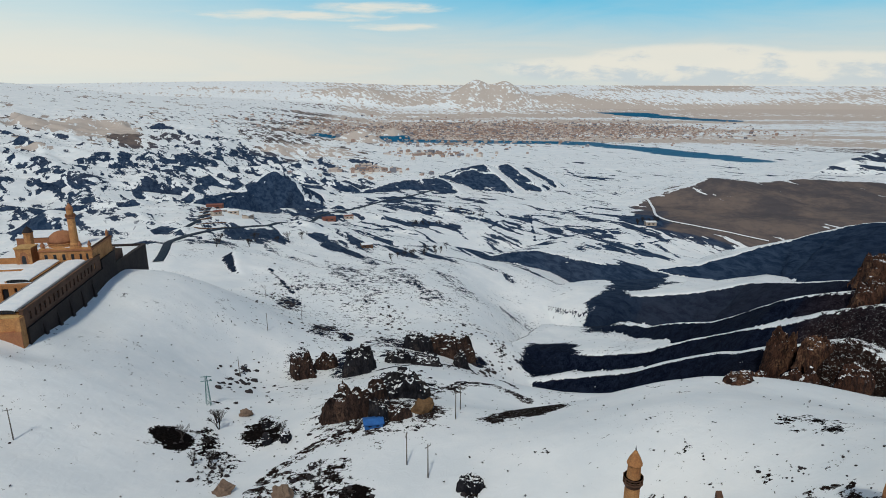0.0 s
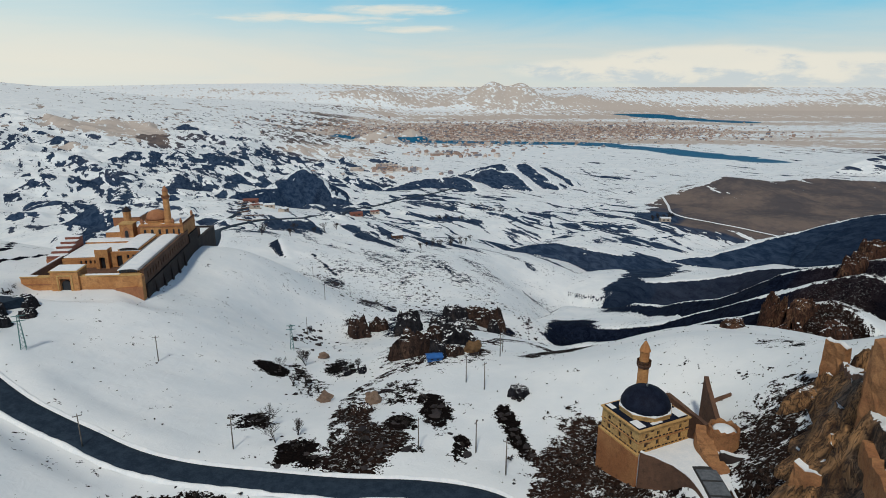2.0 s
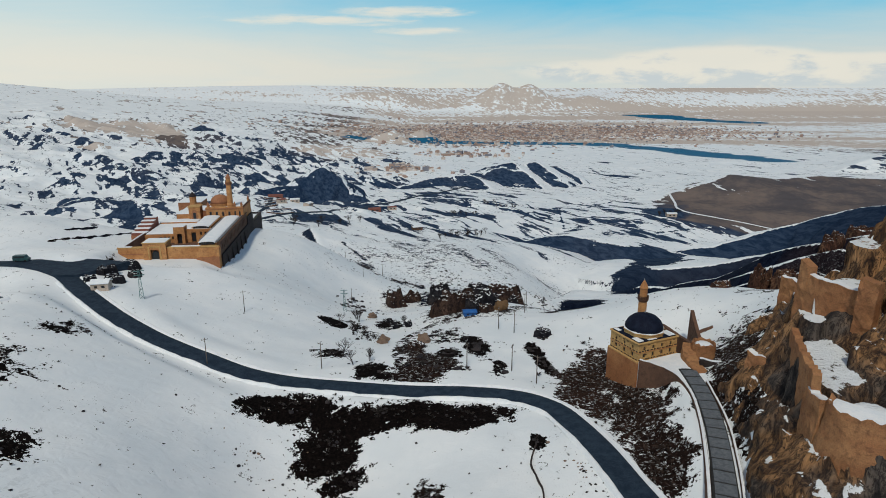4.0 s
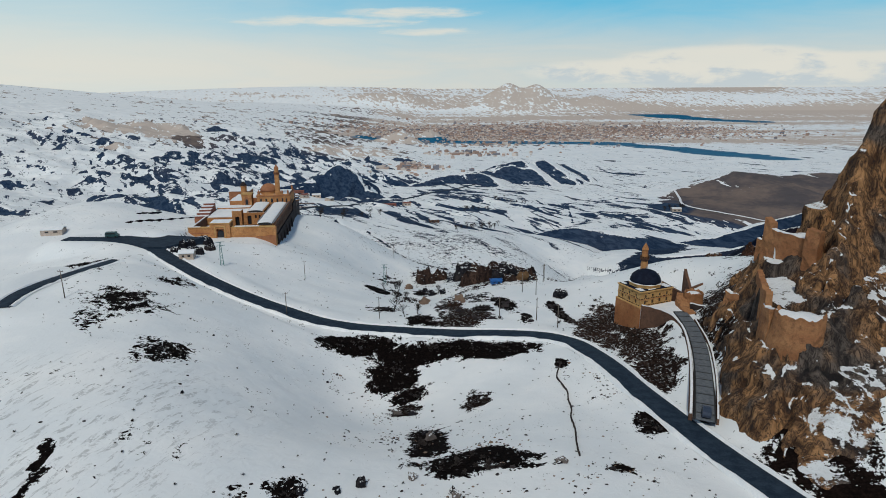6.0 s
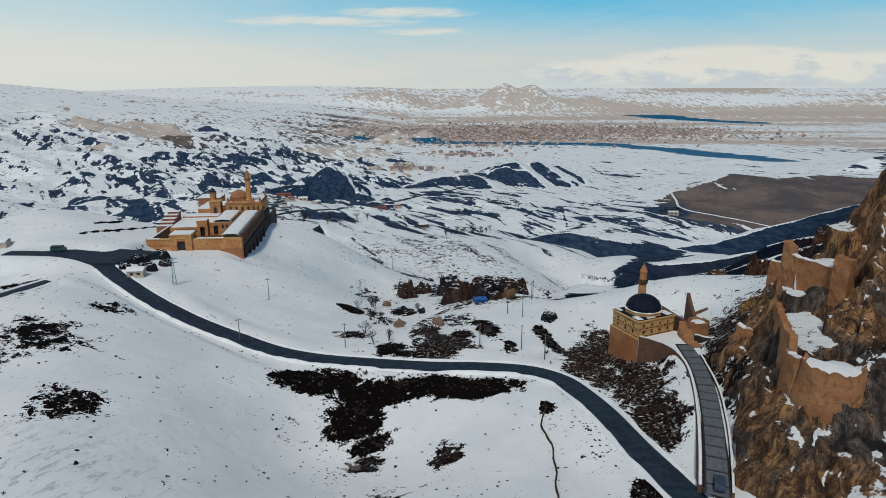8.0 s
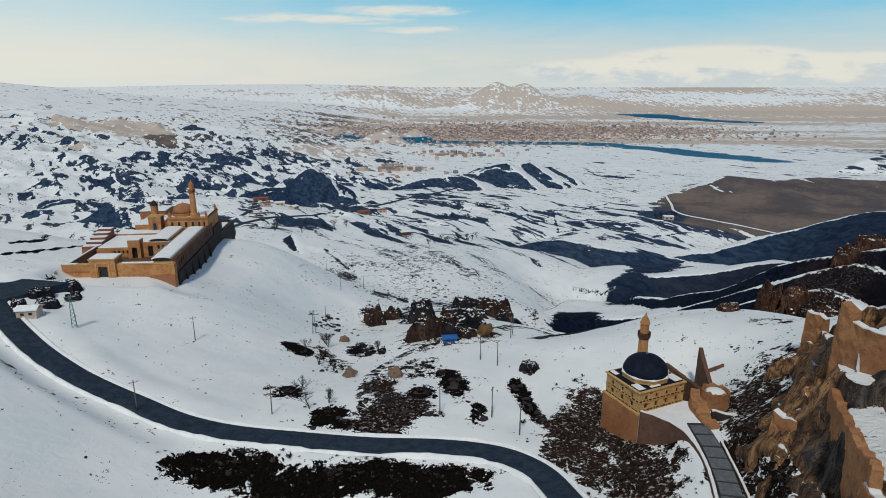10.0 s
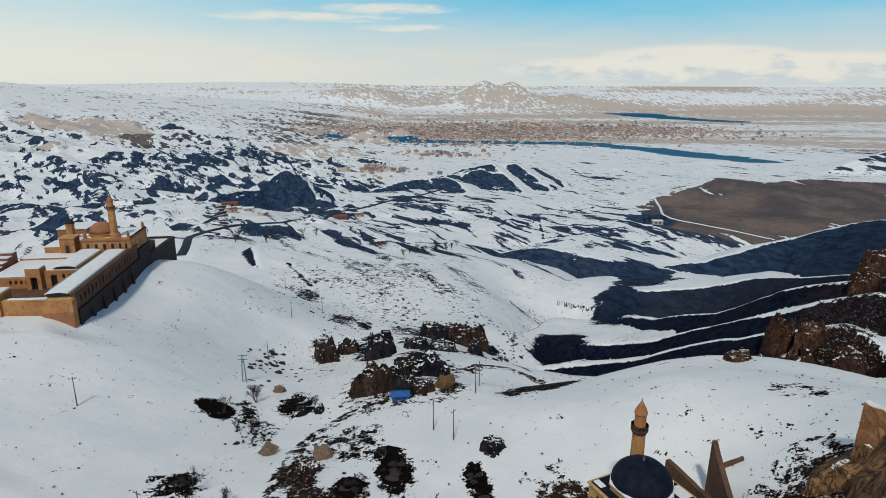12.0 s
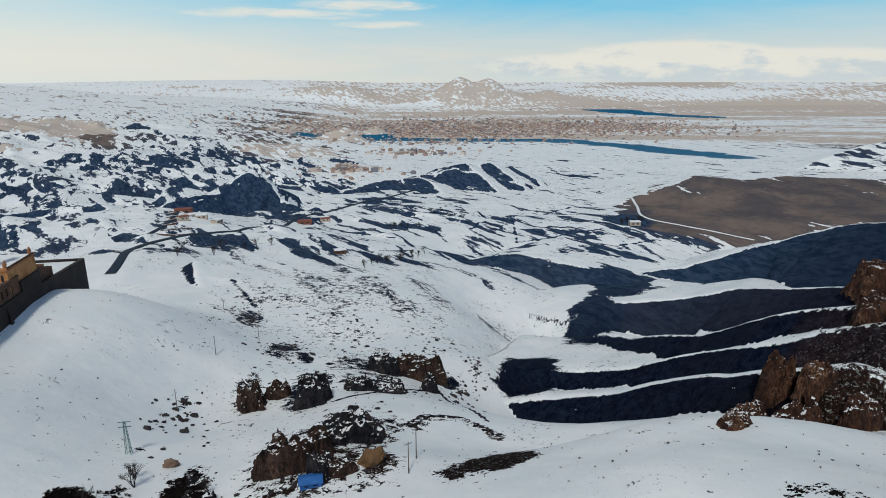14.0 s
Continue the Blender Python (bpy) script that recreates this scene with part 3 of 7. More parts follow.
def box(x0, x1, y0, y1, z0, z1, bevel=0.0, bm=None):
    bm = bm or bmesh.new()
    made = bmesh.ops.create_cube(bm, size=1.0, matrix=Matrix.LocRotScale(((x0 + x1) / 2, (y0 + y1) / 2, (z0 + z1) / 2), None, (x1 - x0, y1 - y0, z1 - z0)))
    if bevel:
        edges = list({e for v in made["verts"] for e in v.link_edges})
        bmesh.ops.bevel(bm, geom=edges, offset=bevel, segments=1, affect="EDGES")
    return bm


def prism(outline, z0, z1, bm=None):
    """An upright prism on an outline of x, y; z0 may be a list of base heights, one a corner."""
    bm = bm or bmesh.new()
    low = z0 if isinstance(z0, (list, tuple)) else [z0] * len(outline)
    high = z1 if isinstance(z1, (list, tuple)) else [z1] * len(outline)
    a = [bm.verts.new((x, y, z)) for (x, y), z in zip(outline, low)]
    b = [bm.verts.new((x, y, z)) for (x, y), z in zip(outline, high)]
    k = len(a)
    bm.faces.new(b), bm.faces.new(a[::-1])
    for i in range(k):
        bm.faces.new((a[i], a[(i + 1) % k], b[(i + 1) % k], b[i]))
    bmesh.ops.recalc_face_normals(bm, faces=bm.faces[:])
    return bm


def lathe(profile, sides, x=0, y=0, bm=None, turn=0.0, smooth_faces=True):
    """A turned body: profile is a row of radius, height from bottom to top."""
    bm = bm or bmesh.new()
    rings = []
    for r, z in profile:
        if r < 1e-4:
            rings.append([bm.verts.new((x, y, z))])
        else:
            rings.append([bm.verts.new((x + r * math.cos(turn + math.tau * k / sides), y + r * math.sin(turn + math.tau * k / sides), z)) for k in range(sides)])
    for lo, hi in zip(rings, rings[1:]):
        for k in range(sides):
            j = (k + 1) % sides
            quad = [lo[k % len(lo)], lo[j % len(lo)], hi[j % len(hi)], hi[k % len(hi)]]
            quad = list(dict.fromkeys(quad))
            if len(quad) > 2:
                bm.faces.new(quad).smooth = smooth_faces
    if len(rings[0]) > 1:
        bm.faces.new(rings[0][::-1])
    if len(rings[-1]) > 1:
        bm.faces.new(rings[-1])
    return bm


def at_ground(x, y):
    return float(height(np.array([x]), np.array([y]))[0])


# ---------------------------------------------------------------- the land
# Bare places in the snow: x, y, half-widths, turn, how bare, how warm.
OUTCROPS = [
    (-56.8, 225.3, 5.6, 16.8, 12, 0.5, 0.5),
    (-33.7, 229.2, 7.6, 22.9, 6, 0.6, 0),
    (-7.7, 262.2, 18.5, 45, 0, 0.52, 0.2),
    (-22.5, 151.6, 13.4, 20, 6, 0.6, 0.4),
    (-12.2, 181.5, 8.3, 20, 2, 0.52, 0.1),
    (-3.7, 146.4, 4.2, 8, -1, 0.8, 0.6),
    (16.8, 267.4, 4.1, 6.8, -4, 0.9, 0.1),
    (-66.7, 136.8, 4.2, 4.7, 21, 1, 0),
    (-49.4, 148.9, 3.7, 9.9, 15, 0.8, 0.1),
    (-47.2, 273, 3.5, 10.6, 8, 0.7, 0),
    (-74.5, 209.6, 2.4, 4.7, 17, 0.6, 0),
    (-58.7, 281, 6.7, 20.1, 10, 0.6, 0),
    (-89.8, 339.8, 9.1, 17.3, 13, 0.6, 0),
]
GULLY = [
    (-31, 81.5, 6.8, 11, 4, 1.15, 0.45),
    (-35, 98, 3.2, 11, 8, 1.05, 0.6),
    (-24, 92, 3.5, 4.5, 0, 1.05, 0.15),
    (-15.8, 98, 2.9, 9.5, 3, 1.15, 0.12),
    (-19, 106.5, 2.4, 3.5, 0, 0.7, 0.12),
    (-9.2, 80, 2.0, 5.5, 5, 0.72, 0.1),
    (-46, 79, 4.2, 5.5, 10, 1.05, 0.1),
    (-41, 74.5, 3.0, 2.5, 0, 0.8, 0.1),
    (-60.4, 94.3, 4, 4, 20, 0.72, 0.1),
    (1.2, 94, 1.8, 4.5, 6, 1.1, 0.1),
    (3.6, 84.5, 1.8, 7, 12, 1.15, 0.1),
    (5.4, 76, 1.6, 4.5, 12, 1.0, 0.1),
    (6.1, 104, 2.4, 3, -5, 0.9, 0.1),
    (-21, 77, 2.6, 1.4, 0, 0.75, 0.1),
    (-29, 113.2, 7, 6.9, 12, 0.5, 0.25),
    (-60.8, 138.3, 2.8, 8.1, 19, 0.6, 0),
    (-54.1, 124.4, 4.7, 10, 21, 0.45, 0.05),
]
BANKS = [
    (-61.7, 57.9, 11.1, 3.8, 10, 1, 0.05),
    (-39.8, 55.5, 18, 5.4, 3, 1, 0.02),
    (-18.7, 53.1, 11.5, 4.7, -4, 0.95, 0.1),
    (-50.5, 46.6, 7, 7.7, 7, 0.95, 0.05),
    (-44.4, 34.8, 4.6, 5.1, 5, 0.8, 0.05),
    (-27.7, 22.7, 3.7, 5.7, -1, 0.8, 0.3),
    (-28.7, -18.1, 9.2, 4.6, -1, 1, 0.05),
    (-21.8, -19.6, 5.7, 1.7, -5, 0.8, 0.05),
    (-38, -2.5, 3.6, 10.9, 4, 0.95, 0.1),
    (-45.2, 25.8, 4.4, 3.3, 6, 0.9, 0.3),
    (-57.3, -32.8, 3.4, 5.2, 17, 1, 0.05),
    (9, -0.7, 4.8, 5.8, -18, 0.75, 0.1),
    (-4.0, 38.0, 1.6, 3.2, 0, 1.0, 0.05),
    (10.5, 20.0, 1.8, 7.0, 14, 0.5, 0.1),
    (14.5, 9.0, 1.5, 7.0, 14, 0.5, 0.1),
]
SLOPES = [
    (-119.1, 40.9, 8.7, 9, 29, 0.62, 0),
    (-98.9, 10, 5, 5.9, 28, 0.65, 0),
    (-123.2, 24.3, 3, 9.1, 33, 0.55, 0),
    (-129.3, 44.7, 2.2, 2.3, 31, 0.6, 0),
    (-64.9, -34.9, 2.5, 4, 22, 0.6, 0),
    (-121.9, 66.6, 5.3, 4.4, 26, 0.7, 0),
    (-151.7, 72.2, 4.8, 14.5, 32, 0.6, 0),
    (-2.8, -22.1, 2.7, 2.2, -15, 0.6, 0.1),
]
BRUSH = [
    (39.2, 47.1, 4.7, 10.8, -29, 0.95, 0.4),
    (33, 41.6, 3.4, 5.1, -27, 0.95, 0.4),
    (48.6, 58.9, 5.1, 12.9, -30, 0.6, 0.45),
    (57.6, 57.1, 6.4, 6, -34, 0.55, 0.5),
    (36.3, 30.7, 2.2, 6.5, -24, 1, 0.3),
    (38.6, -14.6, 7.3, 7.4, -34, 0.8, 0.15),
    (18.6, 51.8, 9, 22.4, -16, 0.8, 0.55),
    (18.2, 27.1, 5.7, 12.9, -18, 0.8, 0.4),
    (14.4, 71.4, 6.7, 16.6, -13, 0.9, 0.7),
    (14, 80, 5, 6, -11, 0.6, 0.7),
    (53.8, 64, 10, 16.4, -31, 0.62, 0.5),
    (61.7, 64.1, 8.1, 8.2, -34, 0.6, 0.5),
    (33.7, -20.7, 10.1, 7.1, -32, 0.7, 0.2),
    (36, -30.2, 6, 4.6, -36, 0.9, 0.2),
    (21.9, 143.2, 10.5, 4.4, 29, 1.1, 0.3),
    (14.5, 138.0, 3.0, 2.6, 10, 0.8, 0.3),
    (69.1, 102.9, 5.2, 4.5, -34, 0.5, 0),
    (132.2, 174.2, 12, 15.9, -37, 0.5, 0.6),
    (136, 204.1, 12.1, 4.4, -34, 0.6, 0.4),
    (155.5, 211.5, 18, 45.7, -36, 0.48, 0.5),
]
FAR_LEFT = [
    (-745.8, 1376.9, 65.6, 54.7, 29, 0.58, 0),
    (-688.3, 1400.3, 65.4, 83.9, 26, 0.55, 0),
    (-597.7, 1415.5, 51.5, 154.6, 23, 0.62, 0),
    (-559.3, 1746.9, 76.8, 230.4, 18, 0.70, 0.1),
    (-452.8, 1644.3, 63.6, 190.8, 15, 0.62, 0.1),
    (-438.3, 1185.8, 70.9, 112.5, 20, 0.47, 0),
    (-517.5, 1051.1, 60.3, 60.4, 26, 0.70, 0.2),
    (-647.9, 1048.1, 51.7, 15.5, 32, 0.62, 0.4),
    (-668.2, 1001.5, 45, 49.8, 34, 0.47, 0),
    (-503.4, 792.5, 35.2, 105.7, 33, 0.62, 0),
    (-399.5, 575.2, 22.4, 67.2, 35, 0.70, 0),
    (-318.2, 814.3, 49.2, 64.4, 22, 0.70, 0),
]
FAR_MID = [
    (-257.1, 547.6, 17.2, 19.4, 25, 0.8, 0.1),
    (-256.5, 610.1, 24.9, 51.2, 23, 0.45, 0.2),
    (-189.4, 846.4, 32.7, 60, 13, 0.62, 0.1),
    (-119.1, 673.1, 10.4, 31.1, 10, 0.55, 0.2),
    (-170.9, 520.1, 20.8, 32.4, 19, 0.45, 0),
    (-141.2, 518.9, 15.3, 18, 16, 0.55, 0),
    (-289.3, 560.2, 11.9, 17.5, 28, 0.6, 0),
    (-26.9, 760.6, 36, 18, 2, 0.6, 0),
    (-23.5, 529.1, 30.4, 30, 3, 0.52, 0),
    (33.9, 850.5, 36.9, 40, -2, 0.6, 0),
    (-71.3, 1042, 58.9, 113.5, 4, 0.6, 0),
    (-63.5, 690.2, 16.4, 46.8, 5, 0.5, 0),
    (-114.3, 556.1, 16.2, 14.3, 12, 0.6, 0),
]
FAR_RIGHT = [
    (620, 905, 190, 75, -8, 1.3, 0.74),
    (605, 838, 120, 42, 10, 1.3, 0.74),
    (720, 880, 120, 60, 10, 1.3, 0.74),
    (800, 960, 260, 95, -5, 1.3, 0.74),
    (347.1, 837, 67.3, 94.8, -22, 1.3, 0.74),
    (392.8, 802.7, 56.9, 28.2, -25, 1.3, 0.74),
    (421.9, 869.7, 71.1, 77.9, -25, 1.3, 0.74),
    (464.1, 830.6, 60, 76.2, -28, 1.3, 0.74),
    (327.5, 893.3, 40.1, 83.8, -19, 1.2, 0.74),
    (276, 827.5, 29.6, 32.2, -18, 0.9, 0),
    (111.3, 826.6, 15.8, 44, -8, 0.7, 0),
    (162.7, 769.8, 67.1, 9, -12, 0.6, 0),
    (166.3, 614.4, 36.4, 20.7, -15, 0.6, 0),
    (101.2, 573.3, 22.4, 6.7, -10, 0.5, 0.1),
    (198.1, 602.3, 36.3, 14.8, -18, 0.62, 0),
    (137.1, 645.6, 18.8, 19.7, -12, 0.5, 0),
    (102.7, 788.1, 26.3, 40, -7, 0.45, 0),
    (335.8, 743.5, 92.9, 14, -24, 0.5, 0),
    (345.9, 1370.1, 33, 38, -14, 0.7, 0),
    (-176.9, 1196.5, 11.4, 34.1, 9, 0.6, 0),
]
BROAD = [
    (-690.1, 1675.2, 252.9, 406.9, 22, 0.33, 0.03),
    (-424.1, 1439.4, 126, 378.1, 17, 0.38, 0.03),
    (-576.6, 1072.6, 205, 450.2, 28, 0.36, 0.03),
    (-376.8, 583.6, 58.8, 176.3, 33, 0.36, 0.03),
    (-125.1, 610.8, 64.9, 194.6, 12, 0.42, 0.05),
    (-187.7, 556.4, 66.7, 145, 19, 0.42, 0.03),
    (-59.4, 456, 83.9, 168.5, 8, 0.42, 0.03),
    (13.2, 389.2, 41.8, 75, -2, 0.37, 0.03),
    (-75.7, 362.4, 39.7, 51.3, 12, 0.37, 0.05),
    (53.3, 534.8, 51.7, 107.8, -6, 0.36, 0.03),
    (-48, 883.1, 108.4, 265, 3, 0.39, 0.03),
    (51.9, 657.8, 50.2, 120.7, -4, 0.35, 0.03),
    (205.9, 797.1, 93.4, 173.7, -14, 0.38, 0),
    (118.2, 404.2, 17.4, 52.3, -16, 1.2, 0.05),
    (59.9, 298.2, 15.3, 16.4, -11, 1.2, 0.05),
    (166.6, 499.8, 25.4, 47.5, -18, 1.1, 0.05),
    (-1121.9, 2586.5, 156.8, 433.7, 24, 0.2, 1.3),
]
TAWNY = [
    (-1095.7, 1979.2, 94.5, 283.4, 29, 0.85, 1.3),
    (-918.7, 1788.8, 65.3, 196, 27, 0.8, 1.3),
    (-1172, 1904, 62.2, 186.6, 32, 0.8, 1.3),
    (-1261, 1915.4, 63.8, 191.3, 33, 0.9, 1.3),
    (-438.3, 1993.8, 152.1, 293.8, 12, 0.6, 1.3),
    (-563.5, 2821.1, 160.3, 281.2, 11, 0.6, 1.3),
    (-809.8, 1853.3, 75.1, 99.2, 24, 0.6, 0.8),
    (-644.7, 2362.7, 136.5, 262.7, 15, 0.5, 0.8),
    (-917.1, 1376.3, 46.1, 13.8, 34, 0.7, 1.3),
]


# Ditches, rills and wheel ruts: line, half-width, how bare, how warm.
SEAMS = [
    ([(-98.5, -28.1), (-96.2, -35.2), (-95.2, -39.4), (-95.5, -42.3), (-94.9, -46.2)], 1.1, 0.95, 0),
    ([(-88.0, -19.5), (-88.1, -23.8), (-87.1, -27.3)], 0.9, 0.3, 0),
    ([(-85.4, -13.2), (-83.7, -21.9)], 0.9, 0.3, 0),
    ([(-83.3, -25.5), (-83.0, -29.5)], 0.9, 0.3, 0),
    ([(-83.4, -31.8), (-82.7, -38.1)], 0.9, 0.3, 0),
    ([(-118.1, -13.9), (-117.4, -17.8), (-114.4, -26.3)], 0.9, 0.3, 0),
    ([(-125.3, -1.2), (-125.6, -7.9)], 0.9, 0.3, 0),
    ([(-88.6, -43.9), (-89.4, -44.8)], 0.9, 0.3, 0),
    ([(-86.3, -33.0), (-86.3, -35.3)], 0.9, 0.3, 0),
    ([(-85.8, -39.5), (-85.1, -44.1)], 0.9, 0.3, 0),
    ([(-94.2, -13.1), (-94.4, -16.9)], 0.9, 0.3, 0),
    ([(-93.0, -30.6), (-92.1, -34.9)], 0.9, 0.3, 0),
    ([(-77.8, -23.4), (-78.9, -27.5)], 0.9, 0.3, 0),
    ([(-38.8, 71.5), (-39.4, 84), (-40.6, 95.1), (-40.8, 113.1), (-37.6, 125.9), (-31.1, 133.2), (-20.7, 135.8), (-12.6, 146.0), (-4.3, 173.7), (6.4, 193.6), (18.1, 195.5), (31.4, 184.9)], 0.8, 0.72, 0.35),
    ([(-37.0, 71.5), (-37.6, 84), (-38.7, 95.2), (-38.9, 112.9), (-35.9, 125.1), (-30.1, 131.5), (-19.6, 134.3), (-10.9, 145.3), (-2.5, 173.0), (7.8, 192.3), (17.5, 193.7), (30.2, 183.4)], 0.8, 0.72, 0.35),
    ([(-36.5, 95.2), (-36.6, 112.7), (-33.8, 124.1), (-29.0, 129.6), (-18.3, 132.5), (-8.8, 144.4), (-0.4, 172.2), (9.4, 190.7), (16.7, 191.6), (28.8, 181.6)], 1.6, 0.5, 0.5),
    ([(-196.0, 167.4), (-189.3, 184.4), (-183.0, 210.4)], 1, 1.2, 0.1),
    ([(-199.1, 185.0), (-197.8, 202.6), (-383.2, 511.9)], 1.2, 1.2, 0.1),
    ([(119, 860), (185, 904), (261, 873), (288, 807)], 2.6, 0.75, 0),
    ([(109, 712), (201, 763), (276, 791)], 2.2, 0.8, 0),
    ([(165, 674), (225, 705), (288, 740), (330, 735)], 2.2, 0.8, 0),
    ([(124, 853), (111, 711)], 2.2, 0.75, 0),
    ([(312, 1562), (323, 1357), (390, 1345)], 5.0, 0.7, 0.1),
    ([(-69, 577), (-44, 549), (-8, 588)], 1.8, 0.8, 0),
    ([(-174, 596), (-150, 540), (-129, 490), (-101, 466)], 1.5, 0.8, 0),
    ([(-118, 398), (-94, 361)], 1.4, 0.7, 0),
    ([(60, 760), (90, 830), (80, 900)], 2.4, 0.7, 0),
    ([(180, 905), (230, 960), (300, 950)], 2.6, 0.7, 0),
    ([(-24.3, 209.1), (-7.2, 224.8), (11.9, 251.0), (26.4, 195.6)], 1.2, 0.8, 0.2),
]

# Weeds and stones showing through thin snow: x, y, half-widths, turn, how thick.
SPECKS = [
    (69.5, 102.7, 9.7, 5.5, -34, 0.6),
    (51.2, 96.7, 9.5, 5.5, -28, 0.55),
    (66, 86.4, 6.9, 6, -37, 0.6),
    (57.5, 91.5, 8.9, 6.2, -28, 0.5),
    (57.5, 71, 6.6, 9.6, -32, 0.65),
    (-4.4, 32.8, 6.4, 19.3, -9, 0.5),
    (-21.6, 1.8, 16, 14, -4, 0.5),
    (-30, -30, 22, 9, 0, 0.5),
    (-70, 30, 14, 20, 12, 0.46),
    (-64.8, 36.3, 8.4, 9.8, 12, 0.5),
    (-1.5, 1.7, 8.1, 13.6, -13, 0.55),
    (-43.1, -30.5, 8.4, 4.8, 8, 0.45),
    (-109.5, 8.4, 7.6, 7, 31, 0.5),
    (-119.1, 40.9, 10.8, 13.5, 29, 0.5),
    (-109.8, -19.8, 11.8, 13.4, 38, 0.36),
    (-71.2, 197.3, 16.2, 27.9, 17, 0.45),
    (1.7, 311.5, 19.8, 55.6, -1, 0.45),
    (-63.3, 351.6, 29.5, 32.9, 9, 0.4),
    (65.7, 375.8, 24, 72, -10, 0.4),
    (-96.4, -6.9, 16.1, 17.6, 30, 0.36),
    (1.9, -28.6, 7.7, 8.3, -19, 0.5),
]

# Blue cloud shadows painted far out on the plain: x, y.
CLOUD_SHADOW = [(-500, 2640), (-89, 2500), (160, 2470), (452, 2460), (588, 2367), (736, 2156), (853, 1963), (940, 1800)]
CLOUD_SHADOW_FAR = [(1085, 4427), (1408, 4187), (1760, 3869)]


def cover_of(x, y, z, slope, face_x, ridge_bare, ridge_warm):
    """Bare ground, its warmth, its tufts and painted cloud shadow, 0 to 1 each."""
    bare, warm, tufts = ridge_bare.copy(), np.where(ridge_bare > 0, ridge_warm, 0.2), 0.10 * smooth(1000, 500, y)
    bare = np.maximum(bare, smooth(0.75, 1.25, slope) * 0.6)
    left = smooth(-60, -240, x)
    # right-facing slopes on the left: rock, with their shade painted in as dark
    bare = np.maximum(bare, left * smooth(0.12, 0.42, face_x) * smooth(400, 700, y) * smooth(2300, 1500, y) * 0.36)
    dimple = fbm(x, y, 60, 4)
    strewn = smooth(190, 330, y) * smooth(2200, 1300, y)
    bare = np.maximum(bare, strewn * smooth(0.02, 0.45, dimple + 0.5 * slope) * 0.36)
    tufts = np.maximum(tufts, smooth(0.1, 0.4, fbm(x + 300, y, 38, 3)) * 0.5 * smooth(900, 300, y))
    for cx, cy, rx, ry, turn, thick in SPECKS:
        tufts = np.maximum(tufts, thick * np.sqrt(mound(x, y, cx, cy, rx, ry, turn)))
    warp_x, warp_y = fbm(x, y, 14, 4), fbm(x + 77, y - 31, 14, 4)
    wide_x, wide_y = fbm(x + 9, y, 70, 4), fbm(x - 57, y + 13, 70, 4)
    for table in (OUTCROPS, GULLY, BANKS, SLOPES, BRUSH, FAR_LEFT, FAR_MID, FAR_RIGHT, TAWNY, BROAD):
        for cx, cy, rx, ry, turn, amount, tint in table:
            near = (np.abs(x - cx) < 3 * max(rx, ry)) & (np.abs(y - cy) < 3 * max(rx, ry))
            if not near.any():
                continue
            r = min(rx, ry)
            px = x[near] + warp_x[near] * min(r * 1.0, 8) + wide_x[near] * min(r * 0.9, 60)
            py = y[near] + warp_y[near] * min(r * 1.0, 8) + wide_y[near] * min(r * 0.9, 60)
            inside = smooth(0.12, 0.92, np.sqrt(mound(px, py, cx, cy, rx, ry, turn))) * amount * 1.05
            old, tone = bare[near], warm[near]
            warm[near] = np.where(inside > 0.25, tone + (tint - tone) * np.clip(inside * 1.4, 0, 1), tone)
            bare[near] = np.maximum(old, inside)
    for line, half, amount, tint in SEAMS:
        far, _ = near_line(x + warp_x * 0.8, y + warp_y * 0.8, [(a, b, 0) for a, b in line], half + 6)
        inside = smooth(half * 1.3, half * 0.5, far) * amount
        warm = np.where(inside > 0.2, tint, warm)
        bare = np.maximum(bare, inside)
    high_left = smooth(-330, -620, x + 0.12 * (y - 1500)) * smooth(1150, 1600, y) * smooth(4300, 3600, y)
    speckle = smooth(0.16, 0.42, fbm(x * 0.75 + 0.2 * y, y * 0.8, 46, 4)) * high_left * 0.55
    warm = np.where((speckle > 0.1) & (bare < 0.3), 0.93, warm)
    bare = np.maximum(bare, speckle)
    peaks = mound(x, y, 235, 4600, 160, 150) + mound(x, y, 450, 4600, 170, 150)
    town = smooth(2150, 2600, y + 0.25 * np.maximum(x - 300, 0)) * smooth(-1300, -400, x + 0.1 * (y - 2500))
    bare, warm = np.maximum(bare, town * (0.66 + 1.1 * fbm(x * 0.16, y, 150, 4))), np.maximum(warm, town)
    far_plain = smooth(4100, 4500, y)
    bare, warm = np.maximum(bare, np.maximum(far_plain * (0.10 + 0.7 * fbm(x * 0.2, y, 90, 4)), smooth(0.05, 0.4, peaks) * (0.80 + 0.35 * fbm(x, y, 120, 3)))), np.maximum(warm, far_plain)
    cloud_shade = np.zeros(x.shape)
    for line, wide in ((CLOUD_SHADOW, 95), (CLOUD_SHADOW_FAR, 120)):
        far, _ = near_line(x, y, [(a, b, 0) for a, b in line], 400)
        cloud_shade = np.maximum(cloud_shade, smooth(wide, wide * 0.45, far + fbm(x * 0.3, y, 60, 3) * wide * 0.5))
    cloud_shade = cloud_shade * smooth(-150, -160, z)
    return bare, warm, tufts, cloud_shade


